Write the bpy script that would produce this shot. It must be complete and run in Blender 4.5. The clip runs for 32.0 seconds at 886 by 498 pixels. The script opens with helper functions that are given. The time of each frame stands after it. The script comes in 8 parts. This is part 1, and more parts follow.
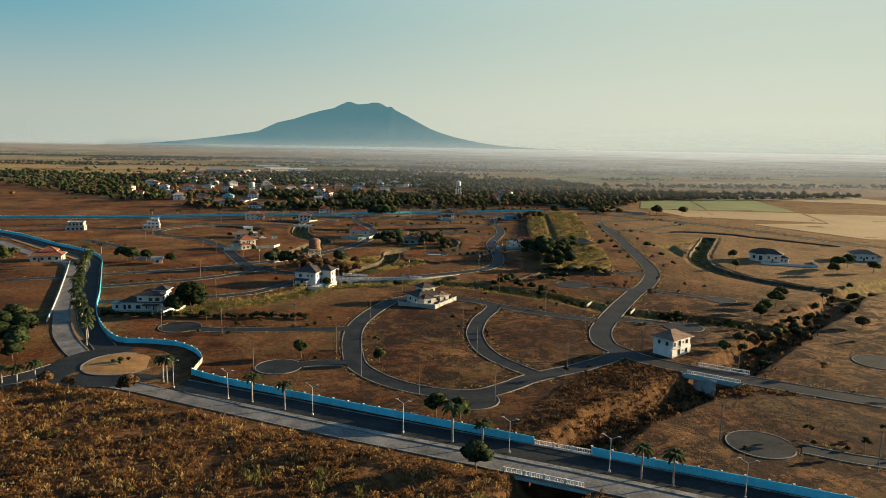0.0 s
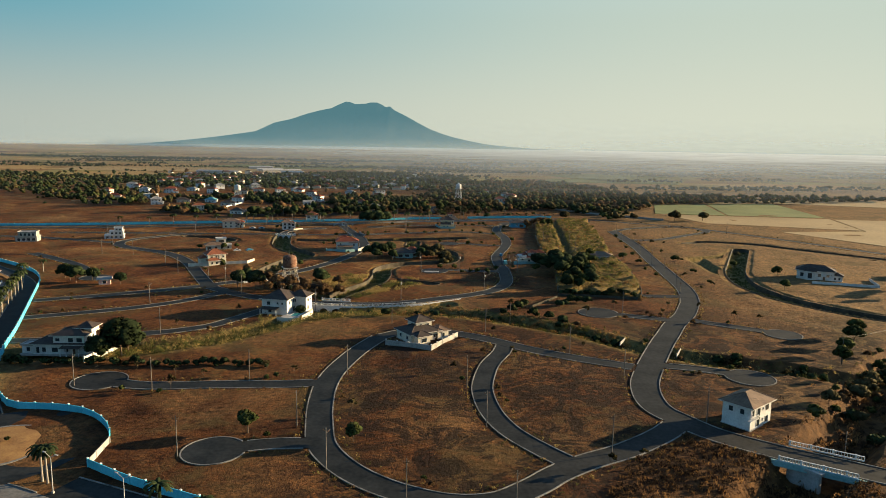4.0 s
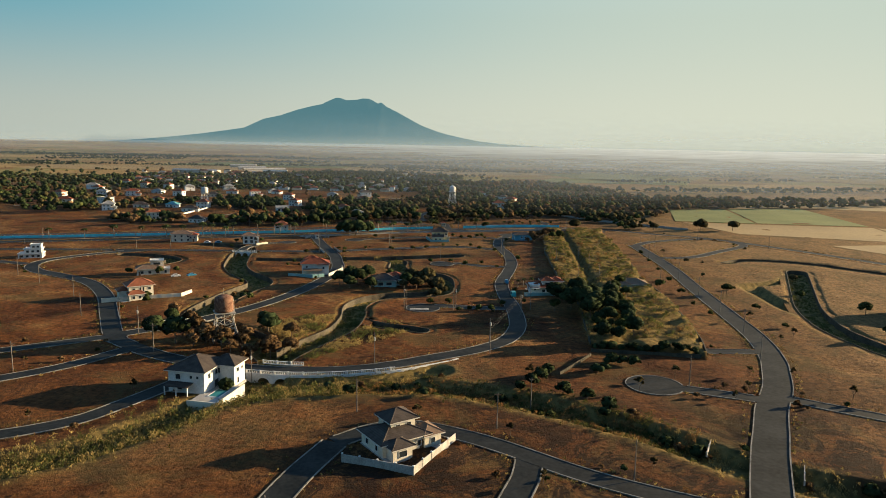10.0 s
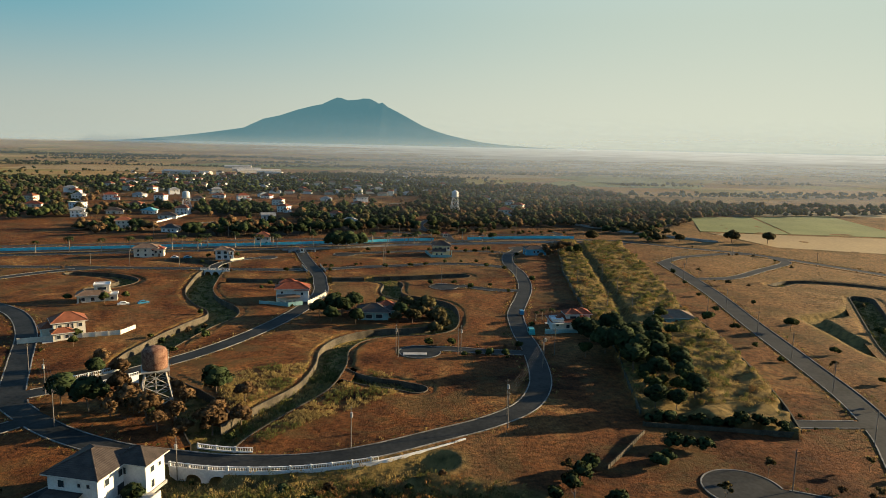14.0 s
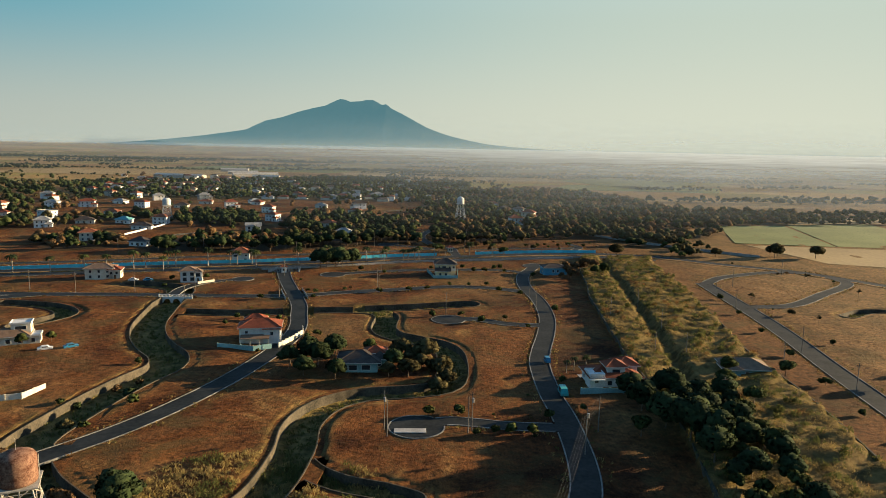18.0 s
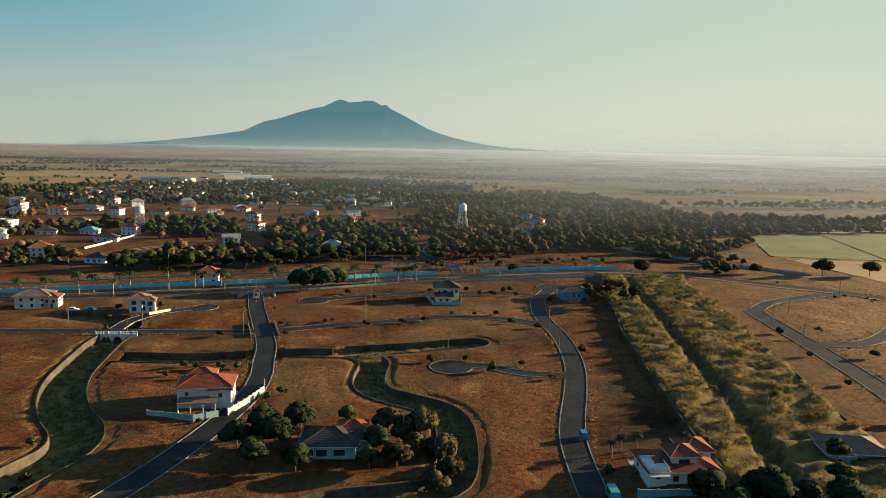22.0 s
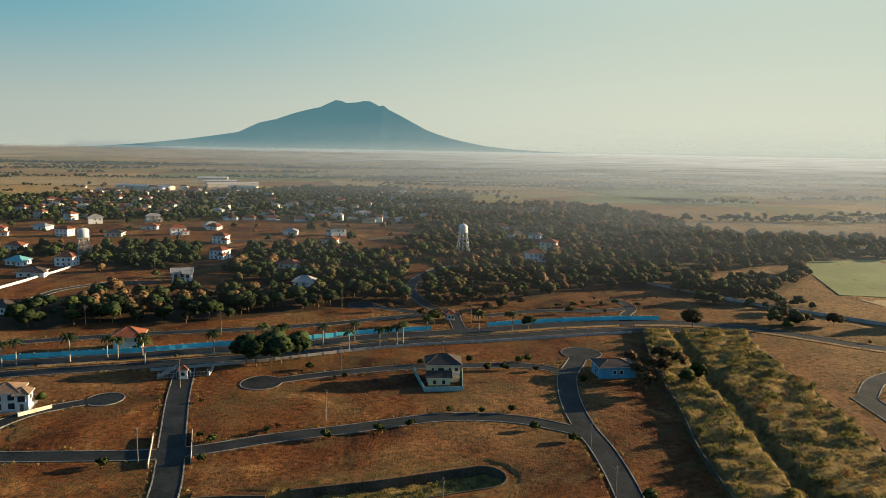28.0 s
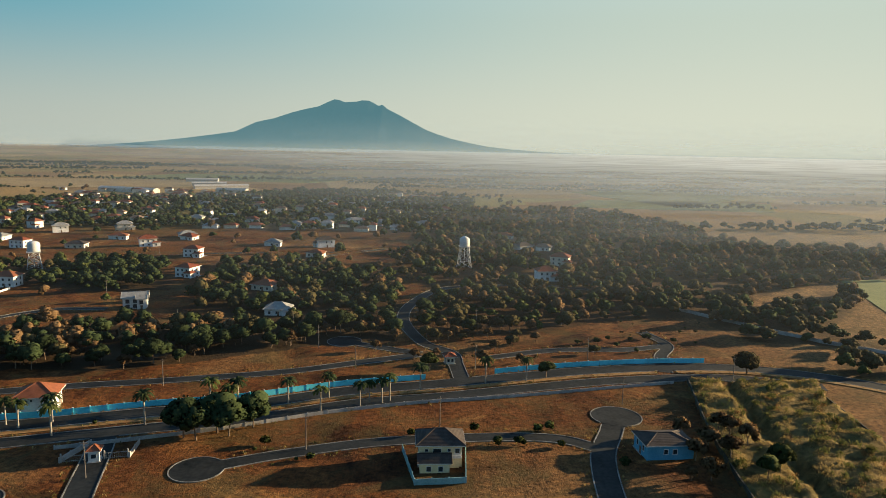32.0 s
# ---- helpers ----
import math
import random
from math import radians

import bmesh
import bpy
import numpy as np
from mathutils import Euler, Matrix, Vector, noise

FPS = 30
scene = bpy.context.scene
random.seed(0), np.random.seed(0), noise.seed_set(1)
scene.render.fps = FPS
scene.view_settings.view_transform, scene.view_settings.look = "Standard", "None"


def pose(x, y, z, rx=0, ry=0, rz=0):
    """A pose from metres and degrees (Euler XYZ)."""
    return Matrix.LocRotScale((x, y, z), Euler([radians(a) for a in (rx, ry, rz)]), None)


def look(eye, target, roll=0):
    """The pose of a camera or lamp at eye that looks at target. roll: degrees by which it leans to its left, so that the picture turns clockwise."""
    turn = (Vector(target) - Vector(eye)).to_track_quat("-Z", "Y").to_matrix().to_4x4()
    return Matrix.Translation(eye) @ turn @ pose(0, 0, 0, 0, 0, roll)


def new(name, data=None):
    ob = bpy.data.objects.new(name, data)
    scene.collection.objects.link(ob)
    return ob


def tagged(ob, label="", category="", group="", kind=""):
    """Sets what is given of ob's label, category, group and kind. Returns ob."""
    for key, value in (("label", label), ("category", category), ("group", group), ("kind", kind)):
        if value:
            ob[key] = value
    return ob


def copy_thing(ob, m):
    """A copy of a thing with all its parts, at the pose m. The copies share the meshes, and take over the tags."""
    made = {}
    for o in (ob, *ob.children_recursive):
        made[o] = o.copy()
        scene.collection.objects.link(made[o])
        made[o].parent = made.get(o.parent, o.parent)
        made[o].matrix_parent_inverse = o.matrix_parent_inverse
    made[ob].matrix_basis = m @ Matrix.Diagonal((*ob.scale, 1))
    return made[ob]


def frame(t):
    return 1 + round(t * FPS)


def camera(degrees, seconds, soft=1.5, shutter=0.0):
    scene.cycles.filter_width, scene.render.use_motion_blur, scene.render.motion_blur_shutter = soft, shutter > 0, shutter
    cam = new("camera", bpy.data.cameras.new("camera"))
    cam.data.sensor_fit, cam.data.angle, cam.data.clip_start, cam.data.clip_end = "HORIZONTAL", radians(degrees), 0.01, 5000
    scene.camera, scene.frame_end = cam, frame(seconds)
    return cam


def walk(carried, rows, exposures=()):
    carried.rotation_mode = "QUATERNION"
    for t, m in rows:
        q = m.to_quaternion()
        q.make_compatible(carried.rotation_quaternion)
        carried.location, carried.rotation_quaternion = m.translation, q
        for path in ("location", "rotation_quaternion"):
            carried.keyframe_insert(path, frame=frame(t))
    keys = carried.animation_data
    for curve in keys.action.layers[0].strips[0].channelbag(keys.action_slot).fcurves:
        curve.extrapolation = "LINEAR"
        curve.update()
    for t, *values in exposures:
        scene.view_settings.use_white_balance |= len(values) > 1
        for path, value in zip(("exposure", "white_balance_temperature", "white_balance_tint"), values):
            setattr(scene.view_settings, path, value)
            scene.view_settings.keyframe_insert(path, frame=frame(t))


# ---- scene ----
cam = camera(66.0, 32.0, soft=0.9)
# seconds, x, y, z in metres, yaw, pitch, roll in degrees
ROWS = [
    (0.0, 0.00, 0.04, 69.99, 0.141, -8.724, -0.950),
    (0.5, 0.04, 7.51, 70.02, 0.148, -8.732, -0.950),
    (1.0, 0.07, 14.99, 69.98, 0.155, -8.732, -0.950),
    (1.5, 0.11, 22.47, 69.98, 0.155, -8.746, -0.940),
    (2.0, 0.11, 29.96, 69.97, 0.141, -8.739, -0.940),
    (2.5, 0.15, 37.50, 69.89, 0.133, -8.724, -0.930),
    (3.0, 0.22, 44.99, 69.81, 0.126, -8.710, -0.930),
    (3.5, 0.22, 52.53, 69.69, 0.112, -8.681, -0.950),
    (5.5, 0.29, 82.02, 69.61, -0.014, -8.760, -0.920),
    (6.0, 0.37, 89.53, 69.66, -0.056, -8.775, -0.940),
    (6.5, 0.40, 96.97, 69.70, -0.105, -8.782, -0.930),
    (7.0, 0.48, 104.40, 69.83, -0.162, -8.796, -0.940),
    (7.5, 0.55, 111.82, 69.94, -0.225, -8.803, -0.960),
    (8.0, 0.62, 119.28, 70.06, -0.281, -8.825, -0.980),
    (8.5, 0.77, 126.69, 70.08, -0.337, -8.847, -1.000),
    (9.0, 0.73, 134.05, 70.22, -0.407, -8.854, -1.020),
    (9.5, 0.73, 141.51, 70.27, -0.450, -8.883, -1.060),
    (10.0, 0.81, 148.63, 70.59, -0.506, -8.926, -1.060),
    (10.5, 0.84, 156.32, 70.65, -0.541, -8.918, -1.110),
    (11.0, 0.84, 163.50, 70.70, -0.555, -8.918, -1.140),
    (11.5, 0.88, 170.92, 70.79, -0.562, -8.926, -1.170),
    (12.0, 0.88, 178.31, 70.98, -0.541, -8.918, -1.190),
    (12.5, 0.99, 185.74, 70.98, -0.499, -8.890, -1.210),
    (13.0, 0.92, 193.26, 70.99, -0.457, -8.868, -1.270),
    (13.5, 0.99, 200.81, 71.10, -0.407, -8.875, -1.240),
    (14.0, 1.03, 208.45, 71.05, -0.358, -8.868, -1.250),
    (14.5, 1.03, 216.08, 70.95, -0.309, -8.832, -1.250),
    (16.5, 1.25, 246.61, 71.07, -0.105, -8.768, -1.190),
    (17.0, 1.32, 254.26, 71.10, -0.063, -8.753, -1.200),
    (17.5, 1.32, 261.84, 71.24, -0.028, -8.746, -1.190),
    (18.0, 1.28, 269.42, 71.14, -0.007, -8.724, -1.170),
    (18.5, 1.32, 276.87, 71.03, 0.014, -8.710, -1.130),
    (19.0, 1.28, 284.23, 70.87, 0.028, -8.689, -1.120),
    (19.5, 1.28, 291.50, 70.77, 0.035, -8.689, -1.120),
    (20.0, 1.28, 298.67, 70.72, 0.042, -8.674, -1.130),
    (20.5, 1.36, 305.77, 70.66, 0.056, -8.667, -1.120),
    (21.0, 1.21, 312.86, 70.84, 0.042, -8.667, -1.110),
    (21.5, 1.25, 320.03, 71.24, 0.042, -8.667, -1.070),
    (22.0, 1.14, 327.09, 71.72, 0.021, -8.653, -1.080),
    (22.5, 1.50, 334.32, 72.37, 0.042, -8.660, -1.000),
    (23.0, 1.47, 341.25, 72.85, 0.021, -8.624, -1.020),
    (23.5, 1.65, 348.46, 73.47, 0.028, -8.631, -1.000),
    (24.0, 1.69, 355.60, 74.20, 0.007, -8.638, -1.000),
    (24.5, 1.76, 362.95, 74.85, 0.007, -8.631, -1.030),
    (25.0, 1.91, 370.08, 75.62, 0.007, -8.631, -1.010),
    (25.5, 2.09, 377.54, 76.39, 0.007, -8.631, -0.990),
    (27.5, 2.27, 406.50, 79.28, -0.063, -8.653, -1.010),
    (28.0, 2.42, 413.73, 80.01, -0.063, -8.645, -1.030),
    (28.5, 2.53, 421.02, 80.71, -0.070, -8.645, -1.050),
    (29.0, 2.60, 428.35, 81.25, -0.084, -8.645, -1.080),
    (29.5, 2.68, 435.63, 81.73, -0.091, -8.645, -1.090),
    (30.0, 2.86, 442.82, 81.98, -0.084, -8.645, -1.090),
    (30.5, 2.90, 450.14, 81.88, -0.070, -8.638, -1.120),
    (31.0, 3.04, 457.47, 82.00, -0.056, -8.660, -1.150),
    (31.5, 2.97, 464.84, 82.09, -0.070, -8.674, -1.140),
    (32.0, 3.04, 472.25, 81.90, -0.070, -8.660, -1.180),
]
walk(cam, [(t, pose(x, y, z, 90 + pitch, roll, yaw)) for t, x, y, z, yaw, pitch, roll in ROWS])

# ---- world, sun, haze light ----
SUN_AZ, SUN_EL = math.radians(19.0), math.radians(10.5)   # from the x axis towards y; above the horizon
SUN_DIR = Vector((math.cos(SUN_AZ) * math.cos(SUN_EL), math.sin(SUN_AZ) * math.cos(SUN_EL), math.sin(SUN_EL)))
world = bpy.data.worlds.new("world")
scene.world = world
world.use_nodes = True
wn = world.node_tree.nodes
sky = wn.new("ShaderNodeTexSky")
sky.sky_type, sky.sun_disc = "NISHITA", False
sky.sun_elevation, sky.sun_rotation = SUN_EL, math.pi / 2 - SUN_AZ
sky.altitude, sky.air_density, sky.dust_density, sky.ozone_density = 100.0, 1.0, 0.6, 3.6
wl = world.node_tree.links


def lerp_colour(fac, a, b):
    m = wn.new("ShaderNodeMix")
    m.data_type = "RGBA"
    for sock, v_ in ((m.inputs[0], fac), (m.inputs[6], a), (m.inputs[7], b)):
        if isinstance(v_, tuple):
            sock.default_value = (*v_, 1)
        else:
            wl.new(v_, sock)
    return m.outputs[2]


def span(value, lo, hi, a=0.0, b=1.0, kind="SMOOTHSTEP"):
    m = wn.new("ShaderNodeMapRange")
    m.interpolation_type = kind
    for k, v_ in (("From Min", lo), ("From Max", hi), ("To Min", a), ("To Max", b)):
        m.inputs[k].default_value = v_
    wl.new(value, m.inputs["Value"])
    return m.outputs[0]


# hazy lower sky: grey to teal away from the sun, cream towards it
where, axes, turn_to_sun = wn.new("ShaderNodeTexCoord"), wn.new("ShaderNodeSeparateXYZ"), wn.new("ShaderNodeVectorMath")
wl.new(where.outputs["Generated"], axes.inputs[0])
turn_to_sun.operation = "DOT_PRODUCT"
turn_to_sun.inputs[1].default_value = (math.cos(SUN_AZ), math.sin(SUN_AZ), 0)
wl.new(where.outputs["Generated"], turn_to_sun.inputs[0])
sunward = span(turn_to_sun.outputs["Value"], -0.45, 0.75)
up_from = span(axes.outputs["Z"], 0.015, 0.20)
low = lerp_colour(sunward, (0.098, 0.108, 0.108), (0.149, 0.153, 0.139))
high = lerp_colour(sunward, (0.020, 0.076, 0.110), (0.122, 0.139, 0.134))
hazy = lerp_colour(up_from, low, high)
upper = wn.new("ShaderNodeMix")
upper.data_type, upper.blend_type, upper.inputs[0].default_value = "RGBA", "MULTIPLY", 1.0
wl.new(sky.outputs[0], upper.inputs[6])
upper.inputs[7].default_value = (0.078, 0.080, 0.082, 1)
wl.new(lerp_colour(span(axes.outputs["Z"], 0.16, 0.5), hazy, upper.outputs[2]), wn["Background"].inputs[0])
wn["Background"].inputs[1].default_value = 1.0
sun = new("sun", bpy.data.lights.new("sun", "SUN"))
sun.data.energy, sun.data.angle, sun.data.color = 4.4, math.radians(0.6), (1.0, 0.745, 0.485)
sun.matrix_world = look(tuple(SUN_DIR * 500), (0, 0, 0))
scene.view_settings.exposure = 2.2
scene.view_settings.use_white_balance = True
scene.view_settings.white_balance_temperature, scene.view_settings.white_balance_tint = 7000, 0.5

# ---- materials ----


def shader(name):
    m = bpy.data.materials.new(name)
    m.use_nodes = True
    return m, m.node_tree.nodes, m.node_tree.links, m.node_tree.nodes["Principled BSDF"]


def ramp(nodes, stops):
    r = nodes.new("ShaderNodeValToRGB")
    while len(r.color_ramp.elements) < len(stops):
        r.color_ramp.elements.new(0.5)
    for e, (p, c) in zip(r.color_ramp.elements, stops):
        e.position, e.color = p, (*c, 1.0)
    return r


def worn(name, a, b, scale=1.0, rough=0.8, metal=0.0, bump=0.3, fine=6.0, jitter=0.0, spec=0.12):
    """A surface of two near colours: broad stains and fine grain, by place in the world, with a slight relief."""
    m, n, l, p = shader(name)
    geo = n.new("ShaderNodeNewGeometry")
    big, small = n.new("ShaderNodeTexNoise"), n.new("ShaderNodeTexNoise")
    big.inputs["Scale"].default_value, small.inputs["Scale"].default_value = scale, scale * fine
    big.inputs["Detail"].default_value, small.inputs["Detail"].default_value = 4.0, 3.0
    mix = n.new("ShaderNodeMath")
    mix.operation = "MULTIPLY_ADD"
    mix.inputs[1].default_value = 0.45
    for t in (big, small):
        l.new(geo.outputs["Position"], t.inputs["Vector"])
    l.new(small.outputs[0], mix.inputs[0])
    half = n.new("ShaderNodeMath")
    half.operation, half.inputs[1].default_value = "MULTIPLY", 0.6
    l.new(big.outputs[0], half.inputs[0])
    l.new(half.outputs[0], mix.inputs[2])
    r = ramp(n, ((0.36, a), (0.68, b)))
    l.new(mix.outputs[0], r.inputs[0])
    out = r.outputs[0]
    if jitter:
        info, hsv, mul = n.new("ShaderNodeObjectInfo"), n.new("ShaderNodeHueSaturation"), n.new("ShaderNodeMapRange")
        mul.inputs["To Min"].default_value, mul.inputs["To Max"].default_value = 1 - jitter, 1 + jitter
        l.new(info.outputs["Random"], mul.inputs["Value"])
        l.new(mul.outputs[0], hsv.inputs["Value"])
        l.new(out, hsv.inputs["Color"])
        out = hsv.outputs[0]
    l.new(out, p.inputs["Base Color"])
    p.inputs["Roughness"].default_value, p.inputs["Metallic"].default_value = rough, metal
    p.inputs["Specular IOR Level"].default_value = spec
    if bump:
        bu = n.new("ShaderNodeBump")
        bu.inputs["Strength"].default_value, bu.inputs["Distance"].default_value = bump, 0.05
        l.new(small.outputs[0], bu.inputs["Height"])
        l.new(bu.outputs[0], p.inputs["Normal"])
    return m


def leafy(name, a, b, c, thin=0.25):
    """Foliage: each leaf clump of its own shade, letting some light through."""
    m, n, l, p = shader(name)
    geo = n.new("ShaderNodeNewGeometry")
    info = n.new("ShaderNodeObjectInfo")
    mott, blendv = n.new("ShaderNodeTexNoise"), n.new("ShaderNodeMath")
    mott.inputs["Scale"].default_value, mott.inputs["Detail"].default_value, mott.inputs["Roughness"].default_value = 0.9, 5.0, 0.78
    l.new(geo.outputs["Position"], mott.inputs["Vector"])
    blendv.operation, blendv.inputs[1].default_value = "MULTIPLY_ADD", 1.5
    l.new(mott.outputs[0], blendv.inputs[0])
    shade = n.new("ShaderNodeMath")
    shade.operation, shade.inputs[1].default_value, shade.inputs[2].default_value = "MULTIPLY_ADD", 0.30, -0.48
    l.new(geo.outputs["Random Per Island"], shade.inputs[0])
    l.new(shade.outputs[0], blendv.inputs[2])
    r = ramp(n, ((0.0, a), (0.55, b), (1.0, c)))
    l.new(blendv.outputs[0], r.inputs[0])
    bu = n.new("ShaderNodeBump")
    bu.inputs["Strength"].default_value, bu.inputs["Distance"].default_value = 0.8, 0.3
    l.new(mott.outputs[0], bu.inputs["Height"])
    l.new(bu.outputs[0], p.inputs["Normal"])
    hsv, mul = n.new("ShaderNodeHueSaturation"), n.new("ShaderNodeMapRange")
    mul.inputs["To Min"].default_value, mul.inputs["To Max"].default_value = 0.72, 1.28
    l.new(info.outputs["Random"], mul.inputs["Value"])
    l.new(mul.outputs[0], hsv.inputs["Value"])
    l.new(r.outputs[0], hsv.inputs["Color"])
    l.new(hsv.outputs[0], p.inputs["Base Color"])
    p.inputs["Roughness"].default_value = 0.9
    p.inputs["Specular IOR Level"].default_value = 0.03
    tr, mx = n.new("ShaderNodeBsdfTranslucent"), n.new("ShaderNodeMixShader")
    l.new(hsv.outputs[0], tr.inputs["Color"])
    mx.inputs[0].default_value = thin
    l.new(p.outputs[0], mx.inputs[1])
    l.new(tr.outputs[0], mx.inputs[2])
    l.new(mx.outputs[0], n["Material Output"].inputs["Surface"])
    return m


def tiled_roof(name, a, b):
    """Clay tile: rows of ribs by the slope's own coordinates, each tile of slightly other shade, with stains."""
    m = worn(name, a, b, 0.6, 0.75, 0.0, 0.0, 9.0)
    n, l, p = m.node_tree.nodes, m.node_tree.links, m.node_tree.nodes["Principled BSDF"]
    geo, wave = n.new("ShaderNodeTexCoord"), n.new("ShaderNodeTexWave")
    l.new(geo.outputs["Object"], wave.inputs["Vector"])
    wave.wave_type, wave.bands_direction = "BANDS", "Z"
    wave.inputs["Scale"].default_value, wave.inputs["Distortion"].default_value = 1.6, 0.4
    bu = n.new("ShaderNodeBump")
    bu.inputs["Strength"].default_value, bu.inputs["Distance"].default_value = 0.6, 0.06
    l.new(wave.outputs[1], bu.inputs["Height"])
    l.new(bu.outputs[0], p.inputs["Normal"])
    return m


asphalt = worn("asphalt", (0.0025, 0.004, 0.0045), (0.020, 0.0215, 0.021), 0.13, 0.75, 0, 0.2, 7, spec=0.10)
asphalt_pale = worn("pale_asphalt", (0.040, 0.040, 0.037), (0.150, 0.142, 0.128), 0.16, 0.75, 0, 0.2, 9)
concrete = worn("concrete", (0.17, 0.163, 0.152), (0.31, 0.295, 0.275), 0.35, 0.85, 0, 0.25, 8)
kerb_mat = worn("kerb_concrete", (0.04, 0.040, 0.036), (0.20, 0.192, 0.175), 0.22, 0.85, 0, 0.2, 10)
white_paint = worn("white_paint", (0.33, 0.33, 0.32), (0.50, 0.495, 0.48), 0.35, 0.7, 0, 0.1, 7)
cream_paint = worn("cream_paint", (0.36, 0.325, 0.26), (0.50, 0.46, 0.38), 0.35, 0.75, 0, 0.1, 7)
yellow_paint = worn("yellow_paint", (0.42, 0.35, 0.21), (0.55, 0.47, 0.31), 0.35, 0.75, 0, 0.1, 7)
blue_wall = worn("blue_wall_paint", (0.05, 0.33, 0.43), (0.09, 0.45, 0.56), 0.22, 0.7, 0, 0.15, 9, jitter=0.1)
blue_house_mat = worn("blue_house_paint", (0.045, 0.17, 0.25), (0.08, 0.24, 0.33), 0.4, 0.7, 0, 0.1, 7)
aqua_wall = worn("aqua_wall_paint", (0.10, 0.20, 0.205), (0.20, 0.32, 0.32), 0.3, 0.75, 0, 0.1, 8)
pink_paint = worn("pink_paint", (0.52, 0.30, 0.24), (0.66, 0.42, 0.34), 0.4, 0.8, 0, 0.1, 7)
roof_dark = tiled_roof("dark_brown_roof", (0.022, 0.017, 0.015), (0.055, 0.043, 0.036))
roof_brown = tiled_roof("brown_roof", (0.085, 0.055, 0.038), (0.16, 0.105, 0.07))
roof_red = tiled_roof("red_tile_roof", (0.10, 0.026, 0.013), (0.17, 0.048, 0.024))
roof_orange = tiled_roof("orange_tile_roof", (0.11, 0.038, 0.019), (0.19, 0.066, 0.034))
roof_grey = tiled_roof("grey_roof", (0.12, 0.12, 0.12), (0.24, 0.235, 0.22))
roof_teal = tiled_roof("teal_roof", (0.06, 0.18, 0.20), (0.10, 0.26, 0.28))
trim_mat = worn("roof_trim", (0.30, 0.28, 0.25), (0.46, 0.43, 0.39), 0.5, 0.8, 0, 0.0, 6)
glass, gn, gl, gp = shader("window_glass")
gp.inputs["Base Color"].default_value, gp.inputs["Roughness"].default_value = (0.02, 0.026, 0.03, 1), 0.08
dark_gap = worn("dark_interior", (0.012, 0.012, 0.012), (0.025, 0.023, 0.02), 0.5, 0.9, 0, 0, 4)
wood = worn("dark_wood", (0.06, 0.035, 0.02), (0.12, 0.07, 0.04), 0.8, 0.7, 0, 0.2, 8)
pole_mat = worn("pole_concrete", (0.07, 0.062, 0.055), (0.15, 0.135, 0.118), 0.5, 0.85, 0, 0.1, 6)
steel = worn("galvanised_steel", (0.20, 0.195, 0.185), (0.36, 0.355, 0.345), 0.6, 0.5, 0.6, 0.05, 6)
white_steel = worn("white_steel", (0.28, 0.285, 0.28), (0.44, 0.44, 0.43), 0.5, 0.55, 0.0, 0.05, 6)
bank_mat = worn("mossy_concrete", (0.018, 0.017, 0.013), (0.085, 0.070, 0.050), 0.2, 0.9, 0, 0.2, 9)
dark_block = worn("mossy_block", (0.022, 0.022, 0.017), (0.065, 0.058, 0.042), 0.5, 0.9, 0, 0.3, 6)
pale_steel = worn("weathered_pale_steel", (0.16, 0.145, 0.12), (0.34, 0.31, 0.265), 0.7, 0.7, 0.0, 0.05, 6)
lamp_mat = worn("lamp_steel", (0.22, 0.22, 0.215), (0.34, 0.335, 0.32), 0.6, 0.6, 0.0, 0.05, 6)
rust = worn("rusty_steel", (0.06, 0.022, 0.012), (0.19, 0.11, 0.075), 0.9, 0.8, 0.2, 0.2, 4)
wire_mat = worn("wire", (0.03, 0.03, 0.03), (0.05, 0.05, 0.05), 1, 0.6, 0, 0, 4)
bark = worn("bark", (0.07, 0.048, 0.032), (0.15, 0.11, 0.08), 1.2, 0.9, 0, 0.4, 6)
palm_bark = worn("palm_bark", (0.13, 0.115, 0.095), (0.25, 0.225, 0.19), 0.8, 0.9, 0, 0.3, 6)
pool_water = worn("pool_water", (0.02, 0.11, 0.13), (0.04, 0.17, 0.19), 0.5, 0.08, 0, 0.05, 5)
leaf_dark = leafy("dark_leaves", (0.008, 0.013, 0.007), (0.023, 0.033, 0.014), (0.062, 0.068, 0.025), 0.08)
leaf_green = leafy("green_leaves", (0.012, 0.018, 0.007), (0.036, 0.045, 0.015), (0.095, 0.094, 0.030), 0.10)
leaf_brown = leafy("dry_leaves", (0.036, 0.022, 0.012), (0.105, 0.064, 0.032), (0.23, 0.150, 0.076), 0.15)
leaf_olive = leafy("olive_leaves", (0.022, 0.021, 0.011), (0.055, 0.046, 0.021), (0.12, 0.092, 0.040), 0.12)
grass_gold = leafy("golden_grass", (0.12, 0.088, 0.034), (0.27, 0.195, 0.075), (0.43, 0.315, 0.125), 0.4)
grass_green = leafy("green_grass", (0.034, 0.041, 0.014), (0.085, 0.084, 0.027), (0.20, 0.162, 0.053), 0.3)
brush_brown = leafy("dry_brush", (0.050, 0.026, 0.012), (0.17, 0.090, 0.035), (0.36, 0.21, 0.085), 0.35)

burnt_brush = leafy("burnt_brush", (0.010, 0.007, 0.005), (0.028, 0.018, 0.011), (0.075, 0.040, 0.018), 0.2)

# ---- mesh helpers ----


def mesh_of(name, verts, faces, mat):
    me = bpy.data.meshes.new(name)
    me.from_pydata([tuple(v) for v in verts], [], faces)
    me.update()
    if mat:
        me.materials.append(mat)
    return me


